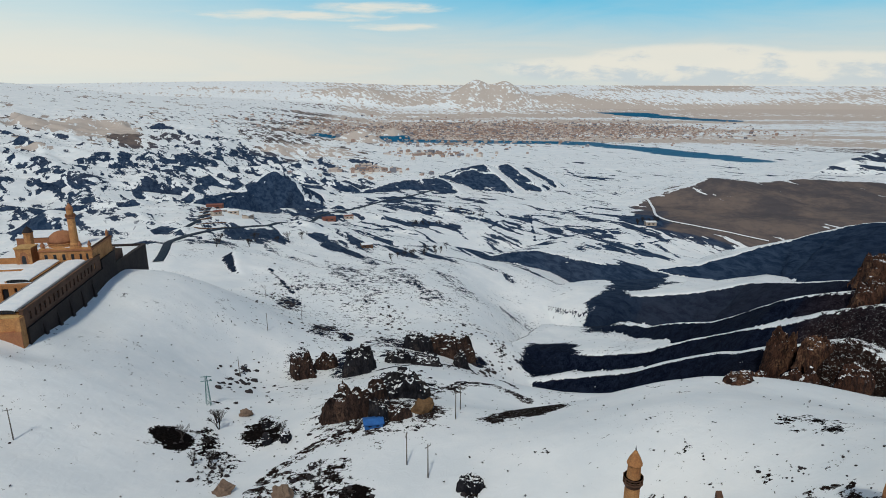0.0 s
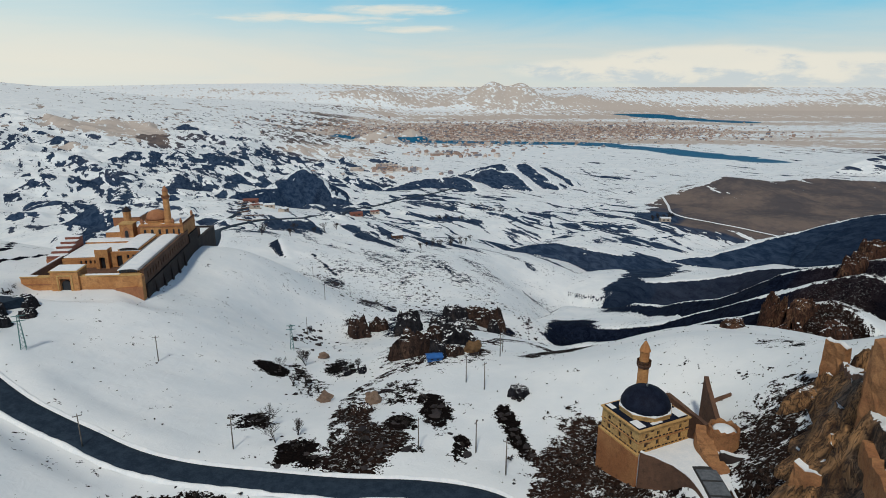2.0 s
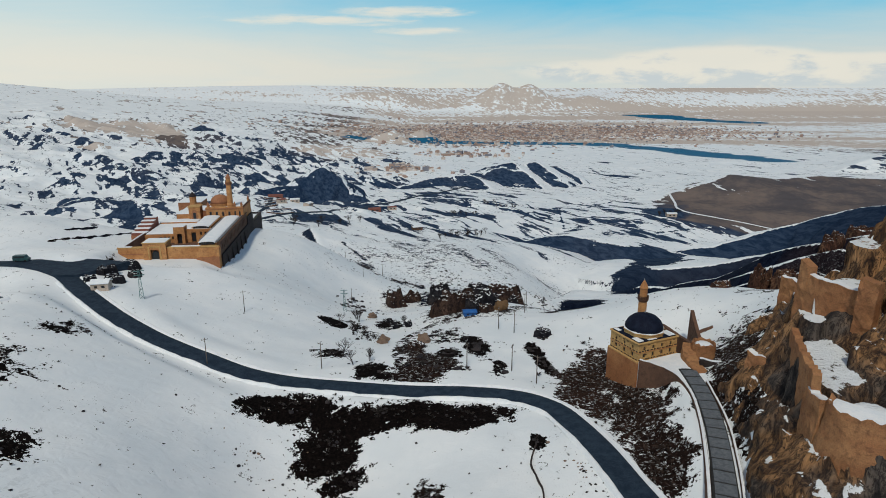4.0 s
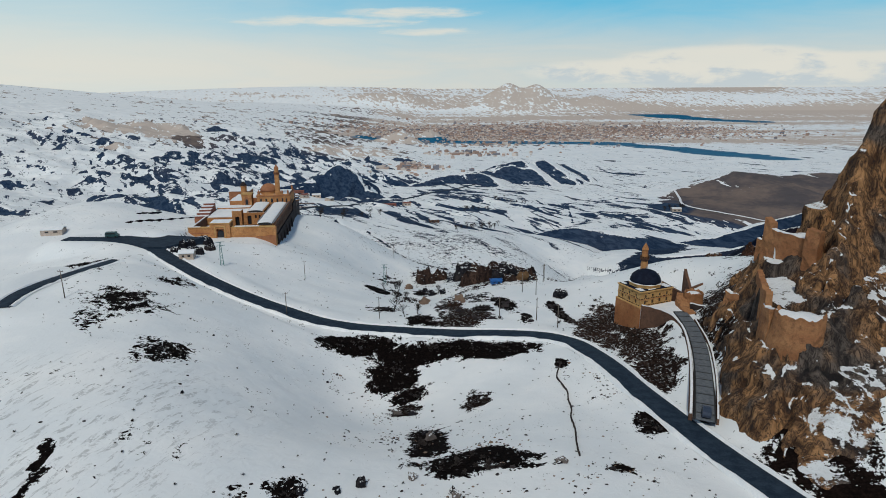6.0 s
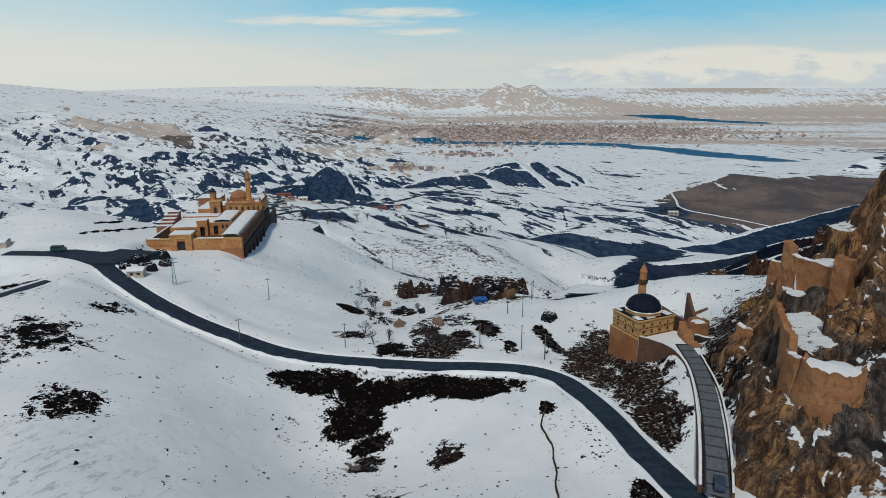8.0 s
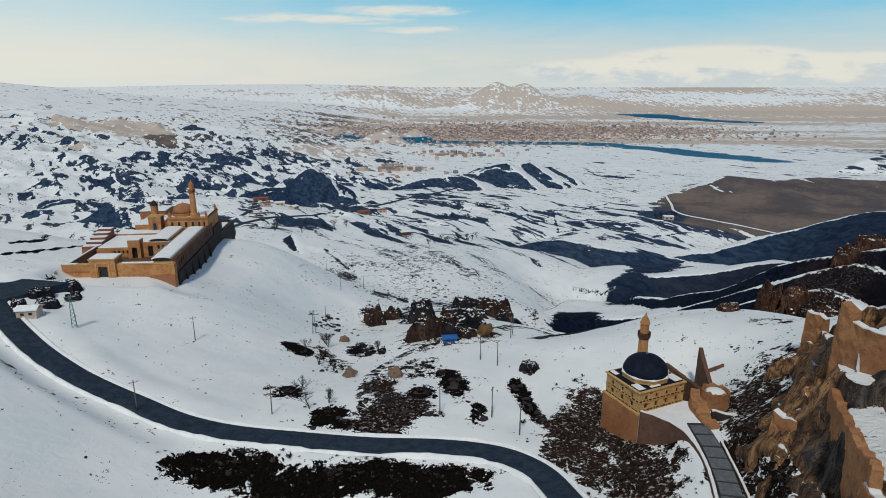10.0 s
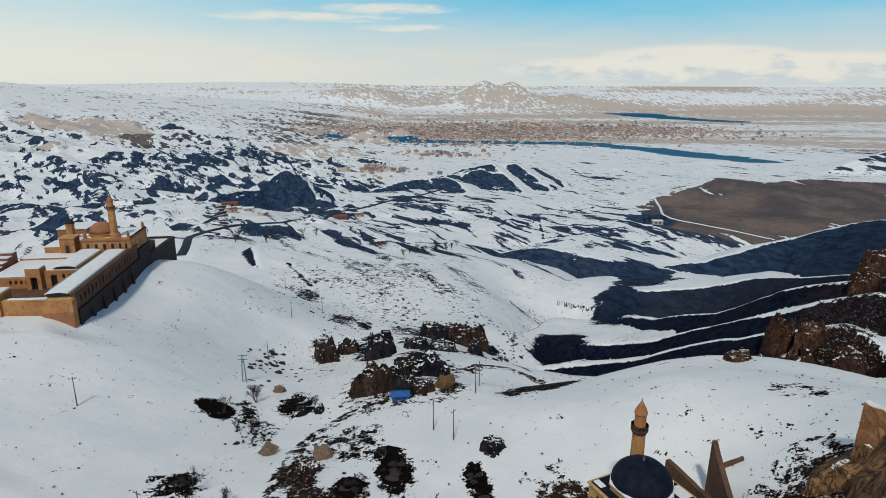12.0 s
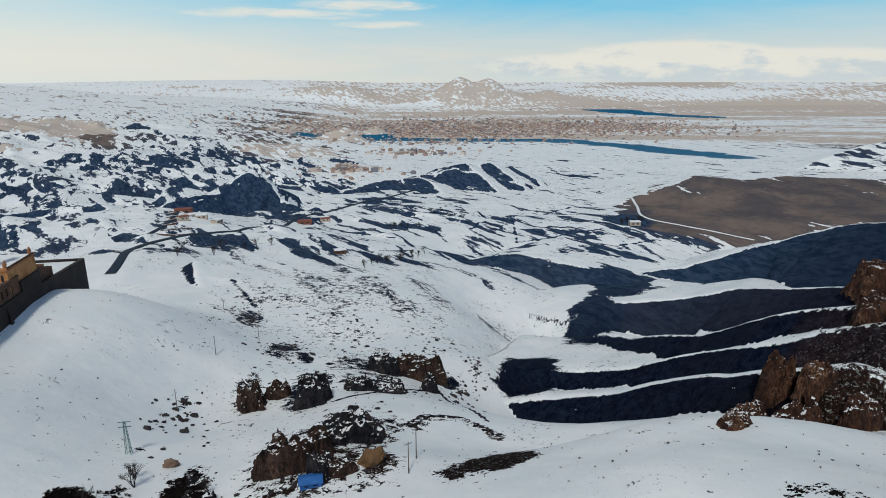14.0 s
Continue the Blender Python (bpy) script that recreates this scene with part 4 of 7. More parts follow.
def land():
    cols, rows, reach = 1000, 1180, 4990.0
    top = math.asinh(reach / 150)
    u = np.sinh(np.linspace(-top, top, cols)) * 150
    behind = -60 - np.sinh(np.linspace(math.asinh(4930 / 60), 0, 100)[:-1]) * 60
    ahead = -60 + np.sinh(np.linspace(0, math.asinh(5050 / 150), rows - 99)) * 150
    gx, gy = np.meshgrid(u, np.r_[behind, ahead])
    gz, ridge_bare, ridge_warm = relief(gx, gy)
    dzdx = np.gradient(gz, axis=1) / np.maximum(np.gradient(gx, axis=1), 1e-6)
    dzdy = np.gradient(gz, axis=0) / np.maximum(np.gradient(gy, axis=0), 1e-6)
    bare, warm, tufts, cloud_shade = cover_of(gx, gy, gz, np.hypot(dzdx, dzdy), -dzdx, ridge_bare, ridge_warm)
    data = bpy.data.meshes.new("ground")
    k = np.arange(rows * cols).reshape(rows, cols)
    quads = np.stack([k[:-1, :-1], k[:-1, 1:], k[1:, 1:], k[1:, :-1]], -1).reshape(-1, 4)
    data.vertices.add(rows * cols)
    data.vertices.foreach_set("co", np.stack([gx, gy, gz], -1).astype(np.float32).ravel())
    data.loops.add(quads.size)
    data.loops.foreach_set("vertex_index", quads.astype(np.int32).ravel())
    data.polygons.add(len(quads))
    data.polygons.foreach_set("loop_start", np.arange(0, quads.size, 4, dtype=np.int32))
    data.polygons.foreach_set("use_smooth", np.ones(len(quads), bool))
    data.update()
    layer = data.attributes.new("cover", "FLOAT_COLOR", "POINT")
    layer.data.foreach_set("color", np.stack([bare, warm, tufts, cloud_shade], -1).astype(np.float32).ravel())
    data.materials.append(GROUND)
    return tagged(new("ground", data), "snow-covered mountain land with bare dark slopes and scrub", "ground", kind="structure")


land()


# ---------------------------------------------------------------- ways
def way_strip(name, line, half, lift, mat, label, category="road"):
    bm = bmesh.new()
    pts = spline(line, 2.0)
    rows = []
    for k, p in enumerate(pts):
        d = pts[min(k + 1, len(pts) - 1)] - pts[max(k - 1, 0)]
        side = Vector((d.y, -d.x, 0)).normalized()
        rows.append([bm.verts.new(p + side * s + Vector((0, 0, lift - drop))) for s, drop in ((-half - 0.3, 0.5), (-half, 0), (-half / 2, -0.04), (0, -0.07), (half / 2, -0.04), (half, 0), (half + 0.3, 0.5))])
    for a, b in zip(rows, rows[1:]):
        for j in range(len(a) - 1):
            bm.faces.new((a[j], a[j + 1], b[j + 1], b[j])).smooth = True
    return tagged(mesh_object(name, bm, mat), label, category, kind="structure")


way_strip("road", MAIN_ROAD, 2.9, 0.25, ASPHALT, "wetted dark asphalt road cleared of snow")
way_strip("road", SIDE_ROAD, 2.2, 0.25, ASPHALT, "narrow dark asphalt side road")
ramp = way_strip("pavement", RAMP, 1.9, 0.22, SLAB_GAP, "grey paved ramp of large slabs climbing to the mosque", "ramp")
pts, k = spline(RAMP, 0.25), 0
while k + 12 < len(pts):
    a, b = pts[k], pts[k + 12]
    side = Vector(((b - a).y, -(b - a).x, 0)).normalized() * 1.75
    bm, lift = bmesh.new(), Vector((0, 0, 0.36 + 0.012 * (k % 5)))
    top = [bm.verts.new(v + lift) for v in (a - side, a + side, b + side, b - side)]
    low = [bm.verts.new(v + Vector((0, 0, 0.1))) for v in (a - side, a + side, b + side, b - side)]
    bm.faces.new(top)
    for j in range(4):
        bm.faces.new((low[j], low[(j + 1) % 4], top[(j + 1) % 4], top[j]))
    bmesh.ops.recalc_face_normals(bm, faces=bm.faces[:])
    part("slab", bm, COBBLE, ramp)
    k += 14


def beside(line, offset):
    """A line that runs at a distance beside another."""
    pts, out = spline(line, 2.0), []
    for k, p in enumerate(pts):
        d = pts[min(k + 1, len(pts) - 1)] - pts[max(k - 1, 0)]
        out.append(p + Vector((d.y, -d.x, 0)).normalized() * offset)
    return out


def snow_bank(line, offset, wide, high, seed):
    pts, rows, bm = beside(line, offset), [], bmesh.new()
    for k, p in enumerate(pts):
        d = pts[min(k + 1, len(pts) - 1)] - pts[max(k - 1, 0)]
        side = Vector((d.y, -d.x, 0)).normalized()
        lump = 1 + 0.9 * noise.noise(Vector((p.x * 0.21, p.y * 0.21, seed))) + 0.5 * noise.noise(Vector((p.x * 0.8, p.y * 0.8, seed)))
        row = []
        for f, h in ((-1.0, -0.35), (-0.55, 0.55), (-0.1, 1.0), (0.4, 0.75), (1.0, -0.35)):
            jig = 0.2 * noise.noise(Vector((p.x * 0.6 + 9 * f, p.y * 0.6, seed + 4)))
            row.append(bm.verts.new(p + side * (f + jig) * wide * (0.6 + 0.4 * max(lump, 0)) + Vector((0, 0, 0.22 + h * high * max(lump, 0.15)))))
        rows.append(row)
    for a, b in zip(rows, rows[1:]):
        for j in range(4):
            bm.faces.new((a[j], a[j + 1], b[j + 1], b[j])).smooth = True
    return tagged(mesh_object("snow_bank", bm, ROOF_SNOW), "lumpy bank of cleared snow along a road", "snow bank", kind="structure")


for offset, high, seed in ((3.6, 0.55, 1), (-3.6, 0.5, 2)):
    snow_bank(MAIN_ROAD[3:], offset, 0.65, high, seed)
for offset, seed in ((2.8, 3), (-2.8, 4)):
    snow_bank(SIDE_ROAD, offset, 0.7, 0.4, seed)


def far_way(points, half, lift, mat, label):
    pts = spline([(x, y, 0) for x, y in points], 9.0)
    xs, ys = np.array([p.x for p in pts]), np.array([p.y for p in pts])
    zs = height(xs, ys)
    for _ in range(2):
        zs = np.convolve(np.pad(zs, 1, mode="edge"), (0.25, 0.5, 0.25), "valid")
    return way_strip("road", [(x, y, z) for x, y, z in zip(xs, ys, zs)], half, lift, mat, label)


far_way(FAR_ROAD, 3.0, 0.5, ASPHALT, "dark valley road winding down to the plain")
far_way(LANE, 2.4, 0.5, ASPHALT, "dark lane between village plots")
far_way([(338, 994), (330, 940), (306, 840), (340, 800), (420, 760)], 1.7, 1.2, ROOF_SNOW, "snow-covered track across a bare brown hill")


# ---------------------------------------------------------------- the crag
CRAG_RIBS = [
    ([(150, 30, 108), (110, 36, 98), (86, 42, 86), (75, 45, 76), (70, 44, 63), (66, 38, 55), (60, 29, 47), (53, 18, 39), (45, 6, 30), (37, -6, 22), (30, -16, 14)], 1.5, 2.6),
    ([(84, 50, 58), (73, 47, 53), (62, 43, 47), (56, 47, 37), (51, 47, 31), (46, 45, 24), (41, 42, 17)], 1.6, 2.0),
    ([(56, 22, 42), (47, 17, 36), (41.5, 13, 31), (36.5, 8, 25), (30, 0, 14)], 1.7, 1.6),
    ([(150, -10, 80), (105, -8, 56), (82, -12, 42), (66, -18, 29), (54, -28, 19), (46, -38, 13)], 0.75, 0.75),
    ([(38, 15, 27.5), (34.5, 8, 26.5), (33.0, 2, 26.5), (30, -5, 19)], 1.9, 1.6),
    ([(52, 8, 36), (43, 3, 32), (37, 0, 28.5), (31.5, -6, 20)], 1.6, 1.5),
    ([(66, 38, 47), (56, 34, 40), (50.5, 33, 37), (46.5, 33, 33), (42.5, 30, 26.5), (38, 26, 20), (34, 24, 14)], 1.5, 1.4),
    ([(41.5, 36, 19.5), (38.2, 27, 20.5), (34.8, 18, 23), (33.0, 12, 21), (29, 6, 14)], 2.2, 1.8),
    ([(47.5, 46, 30), (44, 41, 26), (41, 37.5, 22), (36, 34, 15)], 1.9, 1.9),
    ([(54, 30, 38.5), (49.5, 34, 37), (46.8, 36, 35.2), (44.6, 37.5, 31.5), (42, 40, 25)], 1.5, 1.6),
    ([(70, 64, 33), (63, 67, 27.5), (59, 68.5, 25), (55, 67, 21)], 1.4, 1.4),
    ([(62, 66, 27.5), (57.5, 59, 29), (53.5, 51, 31.5), (49.5, 43, 35)], 2.2, 1.8),
]

# snow-filled terraces behind the fortress walls: x, y, half-widths, turn, level
CRAG_TERRACES = [
    (43.5, 21.5, 5.0, 11.5, -20, 32.6),
    (39.2, 4.2, 3.6, 3.6, 0, 32.6),
    (54.5, 36.5, 4.0, 6.0, -20, 41.2),
    (47.2, 34.0, 2.8, 5.0, -25, 36.0),
    (61.5, 45.0, 3.2, 6.0, -28, 47.8),
]


def crag():
    xs = np.r_[np.arange(20, 76, 0.42), np.arange(76, 170, 1.2)]
    ys = np.r_[np.arange(-62, -32, 0.9), np.arange(-32, 62, 0.42), np.arange(62, 112, 1.0)]
    gx, gy = np.meshgrid(xs, ys)
    z = np.full(gx.shape, -50.0)
    flute = crests(gx * 1.0 + 3 * fbm(gx, gy, 9, 3), gy * 0.45 - gx * 0.3, 7.0, 4)
    lump = fbm(gx, gy, 16, 5)
    for line, near, beyond in CRAG_RIBS:
        pts = [Vector(p) for p in line]
        far, level = near_line(gx, gy, pts, 70)
        side = flank(gx, gy, pts[::-1], 70)
        far = far + lump * np.minimum(far, 5) * 0.5 + (flute - 0.5) * np.minimum(far, 6) * 0.7
        z = np.maximum(z, level - np.where(side < 0, near, beyond) * np.maximum(far - 1.0, 0))
    groove = crests(gx * 0.9 + 2 * fbm(gx, gy, 5, 2), gy * 0.5 - gx * 0.35, 3.1, 3)
    chip = crests(gx + 1.2 * fbm(gx, gy, 3, 2), gy * 0.6 - gx * 0.3, 1.5, 2)
    z = z + (flute - 0.5) * 7.2 + lump * 1.6 + (groove - 0.5) * 2.4 + (chip - 0.5) * 0.9
    low = height(gx, gy)
    # ledges: the rock breaks into steps
    ledge = np.floor(z / 5.0 + lump * 0.8) * 5.0
    z = z + (ledge - z) * 0.22
    for line, half, verge in ROAD_LINES:
        far, level = near_line(gx, gy, line, 12)
        z = np.where(far < 3.4 + 1.2 * lump, np.minimum(z, level - 1), z)
    for cx, cy, rx, ry, turn, level in CRAG_TERRACES:
        flat_ = smooth(0.32, 0.50, mound(gx, gy, cx, cy, rx, ry, turn))
        z = z + (level + 0.10 * (gx - cx) + lump * 0.25 - z) * flat_ * (z < level + 3.0)
    # broken rock all over the slope right of its foot
    inland = smooth(0, 7, gx - (28.5 + 0.13 * gy + 9 * smooth(22, 42, gy) + 5 * smooth(16, 30, gy)) + 3 * lump) * smooth(52, 40, gy) * smooth(-30, -14, gy - 0.9 * np.maximum(gx - 36, 0))
    z = np.where(inland > 0.05, np.maximum(z, low + (flute * 3.2 + lump * 2.0) * inland - 0.6), z)
    keep = z > low - 1.2
    out_x = gx - fbm(gx, z * 1.3 + gy, 5, 3) * 1.3 + 0.5 * fbm(gy, z, 2.2, 2)
    out_y = gy - fbm(gy + 40, z * 1.3 + gx, 5, 3) * 1.3
    rows, cols = gx.shape
    k = np.arange(rows * cols).reshape(rows, cols)
    full = keep[:-1, :-1] | keep[:-1, 1:] | keep[1:, 1:] | keep[1:, :-1]
    quads = np.stack([k[:-1, :-1], k[:-1, 1:], k[1:, 1:], k[1:, :-1]], -1)[full]
    used, index = np.unique(quads, return_inverse=True)
    index = index.reshape(-1, 4)
    place = np.stack([out_x, out_y, z], -1).reshape(-1, 3)[used]
    data = bpy.data.meshes.new("crag")
    data.from_pydata(place.tolist(), [], index.tolist())
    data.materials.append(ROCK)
    data.polygons.foreach_set("use_smooth", np.ones(len(index), bool))
    return tagged(new("crag", data), "steep fluted crag of ochre and grey rock with snow ledges", "crag", kind="structure")


crag()


# ---------------------------------------------------------------- walls with openings
def wall_bm(x0, x1, z0, z1, y0, y1, holes=(), bm=None):
    """A straight wall along x with openings (x0, x1, z0, z1) that go through it."""
    bm = bm or bmesh.new()
    xs = sorted({x0, x1, *(h[0] for h in holes), *(h[1] for h in holes)})
    zs = sorted({z0, z1, *(h[2] for h in holes), *(h[3] for h in holes)})
    for za, zb in zip(zs, zs[1:]):
        run = None
        for xa, xb in [*zip(xs, xs[1:]), (None, None)]:
            solid = xa is not None and not any(h[0] <= xa and xb <= h[1] and h[2] <= za and zb <= h[3] for h in holes)
            if solid:
                run = (run[0], xb) if run else (xa, xb)
            elif run:
                box(run[0], run[1], y0, y1, za, zb, 0, bm)
                run = None
    return bm


def turned(bm, degrees, x=0.0, y=0.0):
    bmesh.ops.transform(bm, matrix=pose(x, y, 0, 0, 0, degrees), verts=bm.verts[:])
    return bm


def row_of(x0, x1, count, wide, z0, z1):
    gap = (x1 - x0) / count
    return [(x0 + gap * (k + 0.5) - wide / 2, x0 + gap * (k + 0.5) + wide / 2, z0, z1) for k in range(count)]


def arch_bm(x0, x1, z0, z1, y0, y1, sides=10):
    """An arched panel that fills an opening: straight below, pointed arch above."""
    mid, rise = (x0 + x1) / 2, (x1 - x0) / 2
    outline = [(x0, z0), (x1, z0)] + [(mid + rise * math.cos(a), z1 - rise * 1.15 + rise * 1.15 * math.sin(a)) for a in (math.pi * k / sides for k in range(sides + 1))]
    bm = bmesh.new()
    a = [bm.verts.new((x, y0, z)) for x, z in outline]
    b = [bm.verts.new((x, y1, z)) for x, z in outline]
    bm.faces.new(a), bm.faces.new(b[::-1])
    for i in range(len(a)):
        j = (i + 1) % len(a)
        bm.faces.new((a[i], b[i], b[j], a[j]))
    bmesh.ops.recalc_face_normals(bm, faces=bm.faces[:])
    return bm


def vault_bm(x0, x1, y0, y1, z0, rise, sides=10, over=0.0):
    """A barrel roof along y."""
    bm = bmesh.new()
    mid, half = (x0 + x1) / 2, (x1 - x0) / 2
    line = [(mid - half * math.cos(math.pi * k / sides), z0 + rise * math.sin(math.pi * k / sides)) for k in range(sides + 1)]
    inner = [(mid + (x - mid) * 0.96, z - 0.25) for x, z in line]
    rings = []
    for y in (y0 - over, y1 + over):
        rings.append(([bm.verts.new((x, y, z)) for x, z in line], [bm.verts.new((x, y, z)) for x, z in inner]))
    (a, ai), (b, bi) = rings
    for k in range(sides):
        bm.faces.new((a[k], a[k + 1], b[k + 1], b[k]))
        bm.faces.new((ai[k], bi[k], bi[k + 1], ai[k + 1]))
        bm.faces.new((a[k], ai[k], ai[k + 1], a[k + 1]))
        bm.faces.new((b[k], b[k + 1], bi[k + 1], bi[k]))
    bm.faces.new((a[0], b[0], bi[0], ai[0])), bm.faces.new((a[-1], ai[-1], bi[-1], b[-1]))
    bmesh.ops.recalc_face_normals(bm, faces=bm.faces[:])
    return bm


def minaret_parts(owner, x, y, z0, high, r, sides, stone, ring, cap):
    shaft = part("minaret", lathe([(r * 1.25, z0), (r * 1.25, z0 + high * 0.08), (r * 1.05, z0 + high * 0.12), (r * 0.94, z0 + high * 0.66)], sides, x, y, smooth_faces=False), stone, owner)
    balcony = part("balcony", lathe([(r * 0.93, z0 + high * 0.645), (r * 1.08, z0 + high * 0.665), (r * 1.24, z0 + high * 0.685), (r * 1.24, z0 + high * 0.695), (r * 0.88, z0 + high * 0.695)], sides, x, y, smooth_faces=False), ring, shaft)
    for z in (0.71, 0.735):
        part("rail", lathe([(r * 1.23, z0 + high * z), (r * 1.27, z0 + high * (z + 0.004)), (r * 1.23, z0 + high * (z + 0.008)), (r * 1.17, z0 + high * (z + 0.004)), (r * 1.23, z0 + high * z)], sides, x, y), ring, balcony)
    for k in range(sides):
        a = math.tau * k / sides
        part("baluster", box(x + r * 1.2 * math.cos(a) - 0.05, x + r * 1.2 * math.cos(a) + 0.05, y + r * 1.2 * math.sin(a) - 0.05, y + r * 1.2 * math.sin(a) + 0.05, z0 + high * 0.69, z0 + high * 0.74), ring, balcony)
    part("lantern", lathe([(r * 0.88, z0 + high * 0.69), (r * 0.82, z0 + high * 0.845), (r * 0.95, z0 + high * 0.86)], sides, x, y, smooth_faces=False), stone, shaft)
    part("cap", lathe([(r * 0.98, z0 + high * 0.86), (r * 0.70, z0 + high * 0.91), (r * 0.22, z0 + high * 0.97), (0.0, z0 + high * 0.985)], sides, x, y, smooth_faces=False), cap, shaft)
    part("finial", lathe([(0.09, z0 + high * 0.975), (0.13, z0 + high * 0.995), (0.03, z0 + high * 1.01), (0.0, z0 + high * 1.03)], 6, x, y), GREY_METAL, shaft)
    return shaft


def windows_along(owner, wall, holes, y, deep, mat=None):
    """Dark panes set back in the openings of a wall."""
    for x0, x1, z0, z1 in holes:
        part("window", box(x0, x1, y + deep, y + deep + 0.12, z0, z1), mat or DARK_GLASS, wall)


# ---------------------------------------------------------------- the palace
palace = thing("palace", "ochre stone palace with snowy roofs on a hilltop spur", "palace", pose(-120, 163, 0, 0, 0, 9))


def skewed(bm):
    """The entrance front runs a little askew of the halls."""
    for v in bm.verts:
        v.co.y += -0.055 * v.co.x
    return bm


# entrance front
front = part("front_wall", skewed(wall_bm(-42, -0.2, 0, 13.0, 0, 1.6, [(-29.6, -25.0, 0, 12.5)])), OCHRE, palace)
part("coping", skewed(box(-42.2, -31.6, -0.2, 1.75, 13.0, 13.4, 0.06)), LIGHT_STONE, front)
part("coping", skewed(box(-22.4, 0.1, -0.2, 1.75, 13.0, 13.4, 0.06)), LIGHT_STONE, front)
part("string_course", skewed(box(-42.1, -31.5, -0.14, 0.05, 10.4, 10.65)), OCHRE_RED, front)
part("snow_cap", skewed(box(-41.8, -36.5, 0.1, 1.5, 13.4, 13.6, 0.06)), ROOF_SNOW, front)
part("snow_cap", skewed(box(-20.5, -9, 0.1, 1.5, 13.4, 13.65, 0.06)), ROOF_SNOW, front)
part("plinth", prism([(-10.5, -0.45), (0.5, -1.1), (0.5, 1.8), (-10.5, 2.2)], [7.6, -3, -3, 7.6], [8.6, 9.2, 9.2, 8.6]), OCHRE_RED, front, "darker battered stone plinth at the corner")
part("corner_pier", prism([(-1.6, -0.75), (0.6, -0.85), (0.7, 1.7), (-1.6, 1.5)], 1, [13.1, 13.1, 13.1, 13.1]), OCHRE, front)
for k in range(7):
    part("plinth_block", skewed(box(-20.5 + 1.45 * k, -19.25 + 1.45 * k, -0.22, -0.02, 7.2, 8.3 + 0.12 * (k % 3), 0.05)), OCHRE_RED, front)
portal = part("portal", skewed(wall_bm(-31.6, -22.4, 4, 15.2, -1.0, 6.5, [(-28.7, -25.3, 4, 12.6)])), OCHRE, palace)
part("portal_recess", skewed(arch_bm(-28.7, -25.3, 6, 12.6, 0.3, 0.9)), OCHRE_RED, portal)
part("doorway", skewed(arch_bm(-28.5, -25.5, 6, 11.8, 0.0, 0.34)), DARK_GLASS, portal, "dark round-arched gateway")
part("portal_frame", skewed(box(-29.6, -29.1, -1.2, -1.0, 8, 13.6)), LIGHT_STONE, portal)
part("portal_frame", skewed(box(-24.9, -24.4, -1.2, -1.0, 8, 13.6)), LIGHT_STONE, portal)
part("portal_frame", skewed(box(-29.6, -24.4, -1.2, -1.0, 13.6, 14.0)), LIGHT_STONE, portal)
part("cornice", skewed(box(-31.9, -22.1, -1.3, 6.8, 15.2, 15.5)), LIGHT_STONE, portal)
part("snow_cap", skewed(box(-31.5, -22.5, -0.9, 6.4, 15.5, 15.75, 0.1)), ROOF_SNOW, portal)
part("step", skewed(box(-29.5, -24.5, -2.6, -1.0, 6.0, 7.3)), BROWN_WALL, portal)

# west side
west = part("west_wall", prism([(-42, 3.9), (-40.7, 3.9), (-40.2, 31), (-41.5, 31)], 2, 12.6), BROWN_WALL, palace, "brown stone enclosure wall with snow on its top")
part("snow_cap", prism([(-41.9, 4), (-41.1, 4), (-40.6, 31), (-41.4, 31)], 12.6, 12.8), ROOF_SNOW, west)

# the long hall along the east wall, whose shade is painted into the stone
holes = row_of(4, 56, 17, 1.1, 10.6, 13.0)
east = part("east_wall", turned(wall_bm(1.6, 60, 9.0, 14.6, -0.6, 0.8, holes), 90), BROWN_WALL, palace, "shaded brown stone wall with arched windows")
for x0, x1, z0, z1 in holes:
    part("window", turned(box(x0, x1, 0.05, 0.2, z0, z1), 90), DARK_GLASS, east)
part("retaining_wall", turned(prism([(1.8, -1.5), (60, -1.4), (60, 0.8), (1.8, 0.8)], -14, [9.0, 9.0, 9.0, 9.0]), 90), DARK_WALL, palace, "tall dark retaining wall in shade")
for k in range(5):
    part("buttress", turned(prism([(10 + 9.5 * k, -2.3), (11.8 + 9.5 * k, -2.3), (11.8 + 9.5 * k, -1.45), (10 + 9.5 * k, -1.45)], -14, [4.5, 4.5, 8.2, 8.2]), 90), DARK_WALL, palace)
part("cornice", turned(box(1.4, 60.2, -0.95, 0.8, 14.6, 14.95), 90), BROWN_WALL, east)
hall = part("long_hall_roof", vault_bm(-9.9, -2.1, 1.9, 52, 14.7, 0.55, 12, 0.3), ROOF_SNOW, palace, "long low barrel roof under snow")
part("walkway", box(-1.9, -0.3, 2, 52, 14.4, 14.62), GREY_METAL, hall, "grey metal walkway along the roof")
part("gutter", box(-0.55, -0.2, 2, 52, 14.96, 15.3), GREY_METAL, hall)
part("gutter", box(-10.6, -10.15, 6, 52, 14.5, 14.75), GREY_METAL, hall)
part("gable", vault_bm(-9.7, -2.3, 2.2, 2.5, 14.5, 0.55, 12), GREY_METAL, hall)
for k in range(8):
    x = -9.5 + 0.91 * k
    top = 14.45 + 0.55 * math.sqrt(max(0.05, 1 - ((x + 0.38 + 6.0) / 3.8) ** 2))
    part("pane", box(x, x + 0.76, 1.85, 2.05, 13.7, top), DARK_GLASS, hall)
part("hall_front", wall_bm(-10.2, -1.6, 8, 13.6, 2.2, 3.2), OCHRE, palace)
part("inner_block", box(-10.2, -1.0, 3.2, 59, 6, 14.4), OCHRE, palace)

